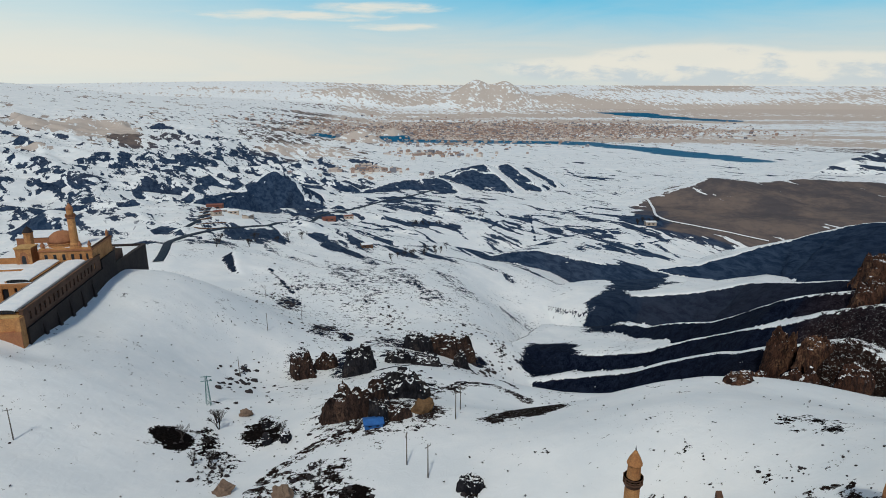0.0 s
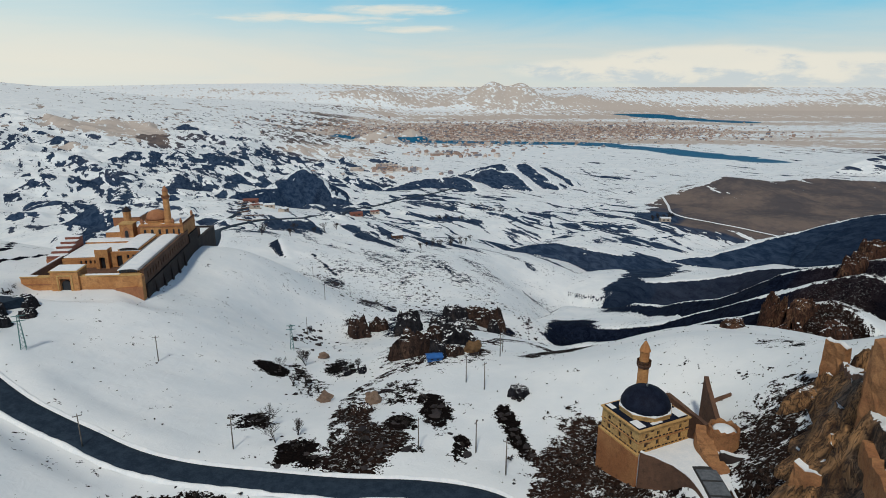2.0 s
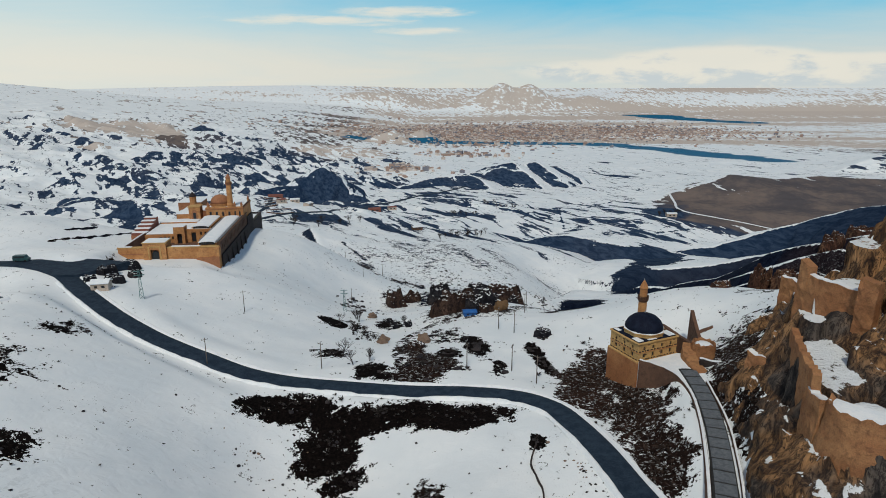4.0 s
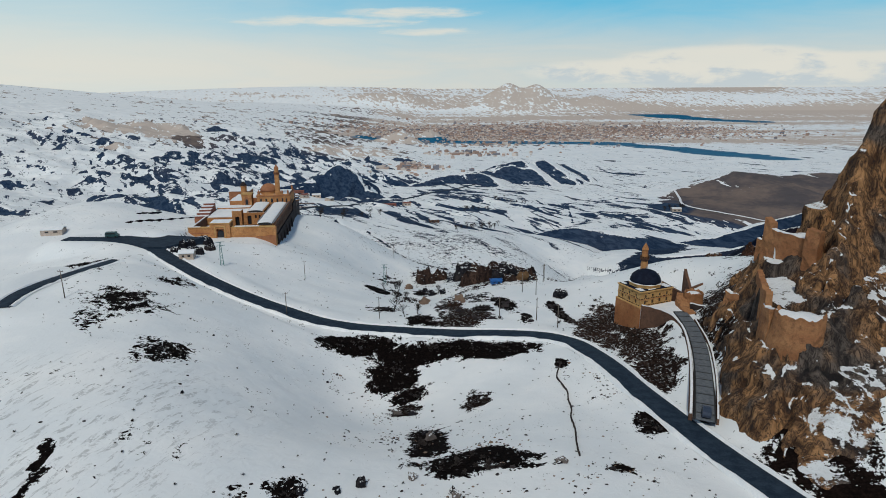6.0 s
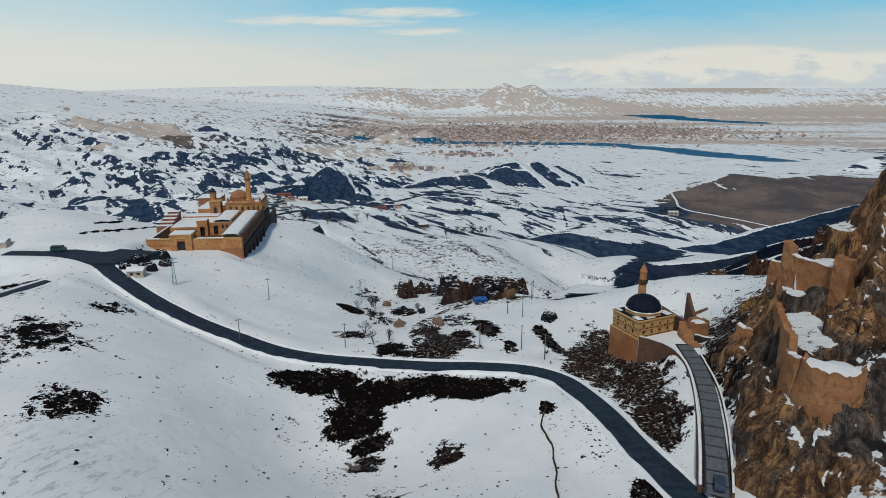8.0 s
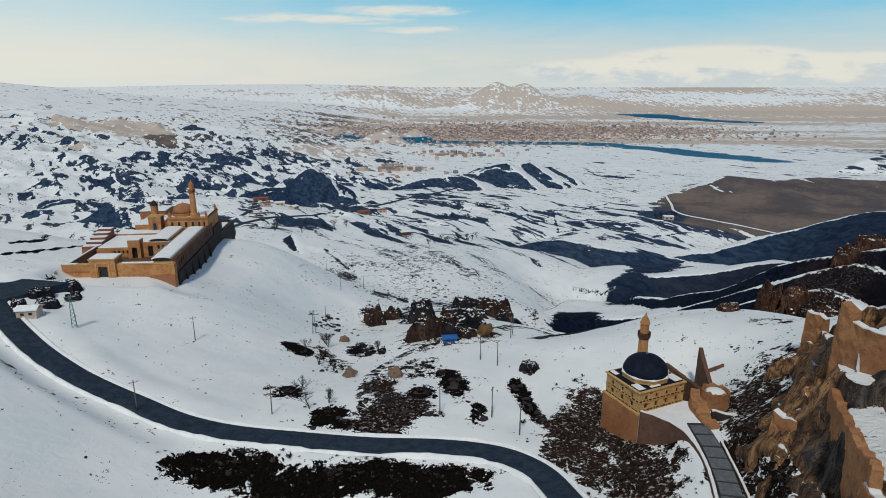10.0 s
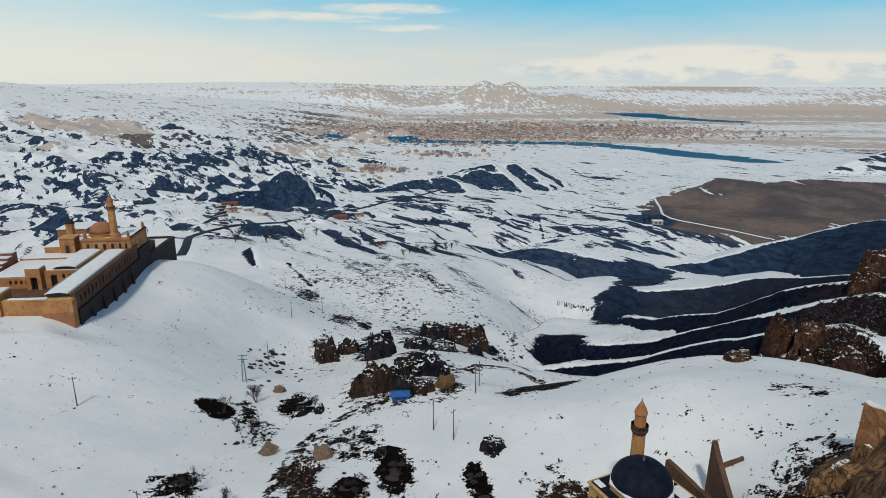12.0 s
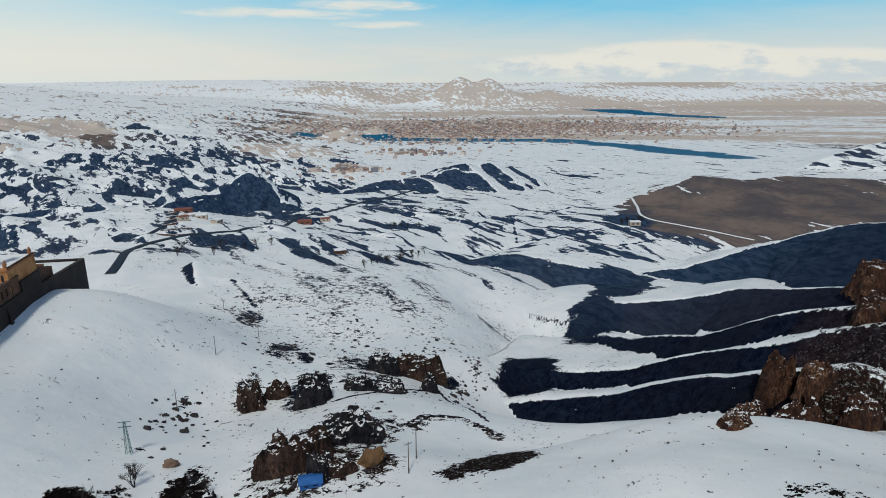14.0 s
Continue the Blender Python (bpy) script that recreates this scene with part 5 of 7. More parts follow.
# the second hall and its gate wall
hall = part("second_hall_roof", vault_bm(-19.9, -12.4, 31, 53, 14.8, 0.6, 12, 0.3), ROOF_SNOW, palace, "shorter low barrel roof under snow")
part("gable", vault_bm(-19.7, -12.6, 31.3, 31.6, 14.6, 0.6, 12), GREY_METAL, hall)
for k in range(7):
    x = -19.4 + 0.98 * k
    top = 14.6 + 0.55 * math.sqrt(max(0.05, 1 - ((x + 0.4 + 16.15) / 3.7) ** 2))
    part("pane", box(x, x + 0.8, 30.96, 31.15, 13.9, top), DARK_GLASS, hall)
holes = [(-19.6, -17.6, 8.5, 13.0), (-15.8, -14.9, 11.6, 13.2), (-13.9, -13.0, 11.4, 13.2), (-12.2, -11.4, 11.4, 13.0)]
inner = part("court_wall", wall_bm(-22, -10.5, 8, 14.3, 27.6, 29.2, holes), OCHRE, palace)
windows_along(palace, inner, holes[1:], 27.6, 0.6)
part("doorway", arch_bm(-19.6, -17.6, 8.5, 13.0, 28.2, 28.6), DARK_GLASS, inner)
part("court_roof", box(-22, -10.5, 29.2, 31.0, 13.5, 14.0, 0.1), ROOF_SNOW, inner)
gate = part("inner_portal", wall_bm(-26.8, -22, 8, 15.9, 25.8, 30.2, [(-25.4, -23.3, 8, 12.9)]), OCHRE, palace)
part("doorway", arch_bm(-25.4, -23.3, 8, 12.9, 27.0, 27.4), DARK_GLASS, gate)
part("snow_cap", box(-26.6, -22.2, 26, 30, 15.9, 16.15, 0.1), ROOF_SNOW, gate)
holes = row_of(-34, -27.2, 4, 0.8, 9.8, 11.2)
inner = part("court_wall", wall_bm(-40.2, -26.8, 7, 12.0, 28.4, 29.6, holes), OCHRE, palace)
windows_along(palace, inner, holes, 28.4, 0.5)
part("flat_roof", box(-40, -22.2, 29.7, 50, 12.0, 12.45, 0.12), ROOF_SNOW, palace, "flat roof under smooth snow")
part("inner_block", box(-39.8, -22.3, 29.8, 49.8, 5, 12.0), OCHRE, palace)
part("inner_block", box(-20.4, -11.9, 31.7, 53, 6, 14.5), OCHRE, palace)
part("court_floor", prism([(-40.4, 4.0), (-10.3, 2.4), (-10.3, 27.5), (-40.0, 28.3)], 6.5, 8.4), BROWN_WALL, palace, "brown stone courtyard floor")
for x0, x1, y0, y1 in ((-40, -34, 14, 27.5), (-39, -32.5, 6, 13), (-21, -15, 9, 13)):
    part("snow_patch", box(x0, x1, y0, y1, 8.4, 8.5, 0.04), ROOF_SNOW, palace)

# old stepped sheds at the west edge
sheds = part("shed_wall", box(-47, -40.4, 31, 53, 3, 11.4), OCHRE_RED, palace)
for k in range(5):
    y, z = 31.5 + 3.6 * k, 11.4 + 1.0 * k
    step = part("shed", box(-47 + 0.3 * k, -40.5, y, y + 3.6, 8, z + 1.0), RED_ROOF, sheds, "dark red boarded shed front")
    part("shed_roof", box(-47.2 + 0.3 * k, -40.3, y + 0.5, y + 3.6, z + 1.0, z + 1.22, 0.06), ROOF_SNOW, step)

# inner gate tower and low wings
tower = part("tower", box(-27.6, -22.2, 55, 60, 7, 19.2), OCHRE, palace)
part("cornice", box(-27.9, -21.9, 54.7, 60.3, 19.2, 19.6), LIGHT_STONE, tower)
part("opening", arch_bm(-26.2, -23.6, 11, 18, 54.93, 55.0), OCHRE_RED, tower)
part("doorway", arch_bm(-25.6, -24.2, 11, 16.6, 54.86, 54.93), DARK_GLASS, tower)
part("wing", box(-34, -27.6, 56.5, 66, 6, 15.6), OCHRE, palace)
part("flat_roof", box(-34.2, -27.7, 56.3, 66.2, 15.6, 16.0, 0.1), ROOF_SNOW, palace)
part("wing", box(-40, -22.3, 50, 56.2, 4, 13.0), OCHRE, palace)
part("flat_roof", box(-40.2, -22.2, 50, 56.3, 13.0, 13.4, 0.1), ROOF_SNOW, palace)
harem = part("harem_block", box(-41, -29, 84, 96, 4, 16.2), OCHRE_RED, palace)
part("flat_roof", box(-41.3, -28.7, 83.7, 96.3, 16.2, 16.6, 0.1), ROOF_SNOW, harem)
part("wing", box(-34, -21.6, 66.2, 77.5, 4, 15.2), OCHRE_RED, palace)
part("flat_roof", box(-34.2, -21.5, 66.2, 77.7, 15.2, 15.6, 0.1), ROOF_SNOW, palace)
tomb = part("tomb", lathe([(1.7, 15), (1.7, 21.8), (1.95, 21.9), (1.95, 22.2)], 8, -28.9, 69, smooth_faces=False), OCHRE, palace)
part("cone_roof", lathe([(2.0, 22.2), (1.2, 23.4), (0.15, 24.5), (0.0, 24.9)], 8, -28.9, 69, smooth_faces=False), DARK_WALL, tomb)

# the palace mosque
block = part("mosque_block", box(-19.2, 0.2, 54.4, 74, -6, 18.0), OCHRE, palace)
part("cornice", box(-19.6, 0.6, 54.0, 74.4, 18.0, 18.5), OCHRE_RED, block)
part("parapet", box(-19.2, 0.2, 54.4, 55.0, 18.5, 19.1), OCHRE, block)
part("parapet", box(-0.4, 0.2, 55.0, 74, 18.5, 19.1), BROWN_WALL, block)
part("snow_cap", box(-18.6, -0.6, 55.2, 73.6, 18.5, 18.7, 0.05), ROOF_SNOW, block)
for k in range(6):
    part("window", box(-17.6 + 3.0 * k, -16.6 + 3.0 * k, 54.3, 54.4, 14.6, 16.8), DARK_GLASS, block)
# shade of the east face, painted as dark stone
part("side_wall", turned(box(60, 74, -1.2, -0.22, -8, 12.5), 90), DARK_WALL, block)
drum = part("drum", lathe([(4.7, 18.6), (4.7, 19.7), (4.95, 19.8), (4.95, 20.1)], 16, -13.6, 61, smooth_faces=False), OCHRE, palace)
part("dome", lathe([(4.6, 20.1), (4.45, 21.2), (3.85, 22.6), (2.7, 23.6), (1.2, 24.15), (0, 24.3)], 24, -13.6, 61), OCHRE_RED, drum)
part("finial", lathe([(0.2, 24.2), (0.25, 24.5), (0.06, 24.9), (0, 25.6)], 8, -13.6, 61), GREY_METAL, drum)
minaret_parts(palace, -8.0, 57.6, 18.5, 17.0, 1.35, 14, OCHRE, OCHRE_RED, OCHRE_RED)
for x, y in ((-0.9, 55.4), (-18.2, 55.4), (-0.9, 72.8), (-5.2, 55.2)):
    turret = part("turret", lathe([(0.7, 18.5), (0.7, 19.8), (0.9, 19.9)], 8, x, y, smooth_faces=False), OCHRE, palace)
    part("turret_roof", lathe([(0.95, 19.9), (0.3, 21.2), (0, 21.6)], 8, x, y, smooth_faces=False), OCHRE_RED, turret)

# ruined north terrace, the shade of its walls painted as dark stone
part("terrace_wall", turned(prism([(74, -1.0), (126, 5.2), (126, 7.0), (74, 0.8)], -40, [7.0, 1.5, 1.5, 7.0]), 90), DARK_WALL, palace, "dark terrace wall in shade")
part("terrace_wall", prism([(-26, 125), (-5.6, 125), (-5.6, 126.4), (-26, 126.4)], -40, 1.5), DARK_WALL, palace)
part("terrace", prism([(-21.5, 74), (-0.9, 74), (-7.0, 125), (-25.5, 125)], -40, [6.4, 6.4, 0.6, 0.6]), ROOF_SNOW, palace, "snow-covered ruined terrace")
part("ruined_wing", prism([(-4, 74.2), (-2.6, 74.2), (-3.6, 92), (-5, 92)], 3, [13.5, 13.5, 8.5, 8.5]), BROWN_WALL, palace)
part("ruined_wing", box(-20, -6.9, 90.6, 92, 3, 9.5), BROWN_WALL, palace)


# the east range is narrow: its outer wall stands close behind the long roof
for piece in palace.children_recursive:
    for v in piece.data.vertices:
        if v.co.x > -6:
            v.co.x = -6 + (v.co.x + 6) * 0.74


# ---------------------------------------------------------------- the mosque below the crag
mosque = thing("mosque", "domed stone mosque on a tall terrace wall", "mosque", pose(23, 61, 0, 0, 0, 26))
low = part("terrace_wall", prism([(-0.5, -0.4), (12.6, -0.4), (12.6, 10.6), (-0.5, 10.6)], -4, 12.6), TERRACE_STONE, mosque)
part("ledge", box(-0.45, 12.7, -0.35, 10.7, 12.6, 12.95, 0.05), LIGHT_STONE, mosque)
holes = row_of(0.6, 11.7, 4, 0.85, 13.5, 14.7) + row_of(0.6, 11.7, 4, 0.75, 15.5, 16.5)
upper = part("south_wall", wall_bm(0, 12.3, 12.95, 17.3, 0, 0.8, holes), LIGHT_STONE, mosque)
windows_along(mosque, upper, holes, 0, 0.35)
holes = row_of(0.6, 9.7, 3, 0.85, 13.5, 14.7) + row_of(0.6, 9.7, 3, 0.75, 15.5, 16.5)
side = part("west_wall", turned(wall_bm(0.8, 10.3, 12.95, 17.3, -0.8, 0, holes), 90), LIGHT_STONE, mosque)
for x0, x1, z0, z1 in holes:
    part("window", turned(box(x0, x1, -0.45, -0.33, z0, z1), 90), DARK_GLASS, side)
# black and yellow stonework in two friezes round the walls
rng = random.Random(77)
for wall_, long, side_on in ((upper, 12.3, False), (side, 10.3, True)):
    for z in (13.05, 15.2):
        x = 0.25
        while x < long - 0.7:
            wide = rng.uniform(0.3, 0.8)
            bm = box(x, x + wide, -0.03, 0.0, z, z + rng.uniform(0.22, 0.34)) if not side_on else turned(box(x, x + wide, 0.0, 0.03, z, z + rng.uniform(0.22, 0.34)), 90)
            part("dark_block", bm, DARK_WALL, wall_)
            x += wide + rng.uniform(0.2, 0.55)
    for _ in range(9):
        x, z = rng.uniform(0.3, long - 0.9), rng.choice((14.3, 15.9, 16.7))
        bm = box(x, x + rng.uniform(0.3, 0.7), -0.025, 0.0, z, z + 0.25) if not side_on else turned(box(x, x + rng.uniform(0.3, 0.7), 0.0, 0.025, z, z + 0.25), 90)
        part("dark_block", bm, BROWN_WALL, wall_)
part("east_wall", box(11.5, 12.3, 0.8, 10.3, 12.95, 17.3), LIGHT_STONE, mosque)
part("north_wall", box(0.8, 11.5, 9.5, 10.3, 12.95, 17.3), LIGHT_STONE, mosque)
part("string_course", box(-0.12, 12.42, -0.12, 10.42, 14.95, 15.12), OCHRE, mosque)
part("cornice", box(-0.3, 12.6, -0.3, 10.6, 17.3, 17.65, 0.06), LIGHT_STONE, mosque)
roof = part("roof", box(0.2, 12.1, 0.2, 10.1, 17.65, 17.8), DOME_LEAD, mosque, "dark flat roof around the dome")
for x0, x1, y0, y1 in ((0.3, 2.0, 0.4, 3.0), (9.9, 12.0, 0.4, 3.4), (3.4, 6.0, 0.3, 1.0), (10.4, 12.0, 6.5, 9.9), (0.4, 1.5, 8.0, 9.9)):
    part("snow_patch", box(x0, x1, y0, y1, 17.8, 17.95, 0.05), ROOF_SNOW, roof)
drum = part("drum", lathe([(5.0, 17.8), (5.0, 18.5), (5.2, 18.55), (5.2, 18.8)], 8, 6.2, 5.4, turn=math.pi / 8, smooth_faces=False), LIGHT_STONE, mosque)
part("snow_ring", lathe([(5.15, 18.8), (5.15, 18.95), (4.75, 19.05)], 8, 6.2, 5.4, turn=math.pi / 8, smooth_faces=False), ROOF_SNOW, drum)
part("dome", lathe([(4.75, 18.8), (4.6, 19.8), (4.05, 20.9), (3.0, 21.85), (1.6, 22.45), (0.4, 22.7), (0, 22.75)], 24, 6.2, 5.4), DOME_LEAD, drum, "dark lead dome")
part("finial", lathe([(0.14, 22.7), (0.2, 23.0), (0.05, 23.3), (0, 23.8)], 8, 6.2, 5.4), GREY_METAL, drum)
minaret_parts(mosque, 10.2, 10.9, 12.0, 17.6, 1.15, 12, OCHRE, BROWN_WALL, OCHRE)


def line_wall(name, points, thick, bases, tops, mat, label, category, cap=None, ragged=0.0, seed=1, rough=0.0):
    """A freestanding wall along a line of x, y; tops and bases are heights at its points; rough faces bulge and crumble."""
    rng = random.Random(seed)
    owner = thing(name, label, category)
    step = 0.8 if rough else 1.3
    pts = spline([(x, y, t) for (x, y), t in zip(points, tops)], step)
    low = spline([(x, y, b) for (x, y), b in zip(points, bases)], step)
    levels = [k / 9 for k in range(10)] if rough else [0.0, 1.0]
    bm, rows, crown = bmesh.new(), [], []
    for k, p in enumerate(pts):
        d = pts[min(k + 1, len(pts) - 1)] - pts[max(k - 1, 0)]
        s = Vector((d.y, -d.x, 0)).normalized() * thick / 2
        top = p.z + rng.uniform(-ragged, ragged * 0.4)
        b = low[min(int(k * len(low) / len(pts)), len(low) - 1)].z

        def spot(sign, f):
            wide = sign * (1.35 - 0.35 * f)
            spill = noise.noise(Vector((p.x, p.y, b + (top - b) * f)) * 0.45) * rough + rng.uniform(-0.3, 0.3) * rough
            return bm.verts.new((p.x + s.x * wide + spill * s.x, p.y + s.y * wide + spill * s.y, b + (top - b) * f))

        rows.append([spot(-1, f) for f in levels] + [spot(1, f) for f in levels[::-1]])
        crown.append((rows[-1][len(levels) - 1].co.copy(), rows[-1][len(levels)].co.copy()))
    size = len(rows[0])
    for a, b in zip(rows, rows[1:]):
        for j in range(size):
            bm.faces.new((a[j], a[(j + 1) % size], b[(j + 1) % size], b[j]))
    bm.faces.new(rows[0][::-1]), bm.faces.new(rows[-1])
    bmesh.ops.recalc_face_normals(bm, faces=bm.faces[:])
    part("masonry", bm, mat, owner)
    if cap:
        bm, last = bmesh.new(), None
        for a, b in crown:
            c, d = a.lerp(b, 0.12), a.lerp(b, 0.88)
            now = [bm.verts.new(v) for v in (c - Vector((0, 0, 0.1)), d - Vector((0, 0, 0.1)), d + Vector((0, 0, 0.14)), c + Vector((0, 0, 0.14)))]
            if last:
                for j in range(4):
                    bm.faces.new((last[j], last[(j + 1) % 4], now[(j + 1) % 4], now[j]))
            else:
                bm.faces.new(now[::-1])
            last = now
        bm.faces.new(last)
        bmesh.ops.recalc_face_normals(bm, faces=bm.faces[:])
        part("snow_cap", bm, cap, owner)
    return owner


# walls along the ramp and the mosque yard
line_wall("parapet_wall", [(23.4, 60.4), (29, 55), (30.4, 46), (28.4, 34.4), (24.7, 21.2), (20.8, 9.2), (17.6, 0)], 0.7, [0, 1, 2, 3, 5, 7, 9], [13.9, 13.8, 13.7, 13.7, 13.7, 13.4, 12.6], BROWN_WALL, "dark brown retaining wall beside a paved ramp", "wall", ROOF_SNOW, 0.12, 3)
line_wall("parapet_wall", [(35.6, 50), (33.6, 34), (29.9, 19.8), (25.9, 7.6), (22.4, -2)], 0.5, [10, 10, 9, 9, 8], [13.8, 13.7, 13.7, 13.4, 12.7], BROWN_WALL, "low brown stone wall beside a paved ramp", "wall", ROOF_SNOW, 0.12, 4)
tagged(mesh_object("terrace", prism([(23.2, 60.6), (34.4, 66.2), (40, 64), (37.5, 55), (35.9, 51), (30.6, 51), (29.4, 55)], 4, [13.05, 13.05, 13.2, 13.1, 13.02, 13.02, 13.05]), ROOF_SNOW), "snow-covered yard in front of the mosque", "yard", kind="structure")
line_wall("yard_wall", [(34.6, 80), (36.6, 74.5), (38.6, 68.6)], 0.9, [7, 7, 8], [15.2, 14.9, 14.6], BROWN_WALL, "brown stone yard wall with broken top", "wall", None, 0.12, 5)
line_wall("yard_wall", [(42.0, 79.2), (42.0, 75), (41.6, 70.4)], 0.9, [9, 9, 9], [19.6, 16.4, 14.4], BROWN_WALL, "tall tapering remnant of a brown stone wall", "wall", None, 0.12, 6)
line_wall("yard_wall", [(45.0, 83.6), (49.8, 83.6)], 0.6, [10, 10], [at_ground(45, 83.6) + 0.9, at_ground(49.8, 83.6) + 0.7], BROWN_WALL, "short stub of a brown stone wall", "wall", None, 0.15, 8)

ruin = thing("round_ruin", "round ochre ruin with snow inside its broken rim", "ruin", pose(39.8, 64.2, 0))
bm = lathe([(3.3, 6), (3.1, 10), (2.95, 13), (2.85, 15.2), (2.8, 17.0), (2.35, 17.1), (2.3, 15.9), (0, 16.1)], 26, 0, 0, smooth_faces=False)
rng = random.Random(9)
for v in bm.verts:
    push = 1 + noise.noise(v.co * 0.8) * 0.06
    v.co = (v.co.x * push, v.co.y * push, v.co.z + (rng.uniform(-0.5, 0.25) if v.co.z > 16.9 else 0))
part("drum_wall", bm, RUIN, ruin)
part("snow", lathe([(2.3, 16.2), (1.6, 16.7), (0, 16.9)], 18, 0, 0), ROOF_SNOW, ruin)
line_wall("rubble_wall", [(37.2, 66.5), (36.0, 63), (36.0, 59), (36.6, 54.5)], 3.0, [8, 8, 8, 9], [15.6, 14.8, 13.9, 13.0], RUIN, "crumbling rubble wall below a round ruin", "ruin", None, 0.3, 23, 0.22)
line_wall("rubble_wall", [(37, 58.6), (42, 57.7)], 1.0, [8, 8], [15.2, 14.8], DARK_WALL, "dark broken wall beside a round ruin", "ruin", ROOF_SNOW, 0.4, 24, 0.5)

# ---------------------------------------------------------------- old fortress on the crag
def bastion(x, y, r, z0, z1, start, sweep, label, seed, cap=True):
    """A broken half-round bastion: battered rubble skin, snow-filled top."""
    rng = random.Random(seed)
    owner = thing("bastion", label, "ruin", pose(x, y, 0))
    n_side, bm = 30, bmesh.new()
    rings = []
    for z, k in [(z0 + (z1 - z0) * f / 10, 1.32 - 0.32 * (f / 10) ** 0.8) for f in range(11)]:
        ring = []
        for j in range(n_side + 1):
            a = radians(start + sweep * j / n_side)
            rr = r * k * (1 + rng.uniform(-0.02, 0.02) + 0.07 * noise.noise(Vector((math.cos(a) * 2.5 + seed, math.sin(a) * 2.5, z * 0.35))))
            ring.append(bm.verts.new((rr * math.cos(a), rr * math.sin(a), z + (rng.uniform(-0.7, 0.35) if z == z1 else 0))))
        rings.append(ring)
    inner = [bm.verts.new((v.co.x * 0.82, v.co.y * 0.82, z1 - 1.0)) for v in rings[-1]]
    rings.append(inner)
    for a, b in zip(rings, rings[1:]):
        for j in range(n_side):
            bm.faces.new((a[j], a[j + 1], b[j + 1], b[j]))
    bm.faces.new(inner)
    bmesh.ops.recalc_face_normals(bm, faces=bm.faces[:])
    part("masonry", bm, RUIN, owner)
    if cap:
        bm = bmesh.new()
        centre = bm.verts.new((0, 0, z1 - 0.35))
        rim = [bm.verts.new((r * 0.86 * math.cos(radians(start + sweep * j / n_side)), r * 0.86 * math.sin(radians(start + sweep * j / n_side)), z1 - 0.75)) for j in range(n_side + 1)]
        for j in range(n_side):
            bm.faces.new((centre, rim[j], rim[j + 1])).smooth = True
        part("snow", bm, ROOF_SNOW, owner)
    return owner


bastion(38.9, 4.2, 4.6, 22, 33.8, 120, 225, "ochre half-round bastion with snow on top", 11)
line_wall("fortress_wall", [(34.9, 6.6), (35.2, 9.5), (36.0, 12.6)], 1.8, [20, 21, 22], [33.4, 32.6, 32.2], RUIN, "flat ochre wall joining a bastion", "ruin", ROOF_SNOW, 0.3, 12, 0.35)
line_wall("fortress_wall", [(35.9, 11.4), (38.4, 18.5), (41.4, 26.5), (44.3, 34.4)], 1.3, [22, 22, 22, 20], [35.2, 34.2, 33.4, 33.6], RUIN, "broken ochre fortress wall climbing the crag", "ruin", None, 0.5, 13, 0.4)
line_wall("fortress_wall", [(39.6, 41.0), (42.2, 37.2)], 2.0, [14, 15], [25.6, 25.4], RUIN, "weathered ochre wall stub with a snowy top", "ruin", ROOF_SNOW, 0.4, 22, 0.6)
line_wall("fortress_wall", [(47.6, 40.6), (47.7, 38.2), (48.7, 35.2), (50.6, 32.4), (52.4, 29.8)], 1.6, [30, 30, 30, 30, 31], [44.6, 43.4, 42.9, 42.7, 42.6], RUIN, "curved ochre bastion wall of rubble stone", "ruin", ROOF_SNOW, 0.3, 14, 0.4)
line_wall("fortress_wall", [(47.2, 39.9), (47.9, 37.9)], 1.9, [30, 30], [45.6, 44.8], RUIN, "narrow ochre tower stub at the end of a bastion", "ruin", None, 0.35, 15, 0.4)
line_wall("fortress_wall", [(51.7, 29.0), (53.6, 26.6)], 2.4, [32, 33], [45.6, 45.2], RUIN, "square ochre tower stub", "ruin", None, 0.3, 16, 0.45)
line_wall("fortress_wall", [(59.8, 70.0), (61.6, 66.4)], 1.7, [20, 20], [32.7, 32.3], RUIN, "square broken ochre tower at the end of a wall", "ruin", ROOF_SNOW, 0.4, 17, 0.5)
line_wall("fortress_wall", [(61.0, 66), (57.5, 59), (53.5, 51), (49, 42)], 1.0, [22, 23, 26, 30], [29.5, 31.2, 34.5, 40.0], BROWN_WALL, "low broken brown fortress wall", "ruin", ROOF_SNOW, 0.5, 19, 0.5)
line_wall("fortress_wall", [(67.4, 46.2), (69.0, 44.4), (71.0, 42.8)], 1.6, [42, 44, 46], [54.6, 55.2, 55.6], RUIN, "ochre wall set high between rock ribs", "ruin", ROOF_SNOW, 0.3, 18, 0.4)


# ---------------------------------------------------------------- rocks
def rock_bm(seed, rough=0.35, detail=3, flat=0.8):
    """One weathered block, about 1 across, with broken faces."""
    rng = np.random.RandomState(seed)
    bm = bmesh.new()
    bmesh.ops.create_icosphere(bm, subdivisions=detail, radius=1.0)
    cuts = [(Vector(rng.normal(size=3)).normalized(), rng.uniform(0.45, 0.85)) for _ in range(18)]
    for v in bm.verts:
        p = v.co.copy()
        for way_, far_ in cuts:
            over = p.dot(way_) - far_
            if over > 0:
                p -= way_ * over * 0.97
        q = p * 3.1 + Vector((seed * 3.1, 0, 0))
        p += p.normalized() * (noise.fractal(q, 1.0, 2.0, 4) * rough)
        v.co = (p.x, p.y, p.z * flat)
    return bm


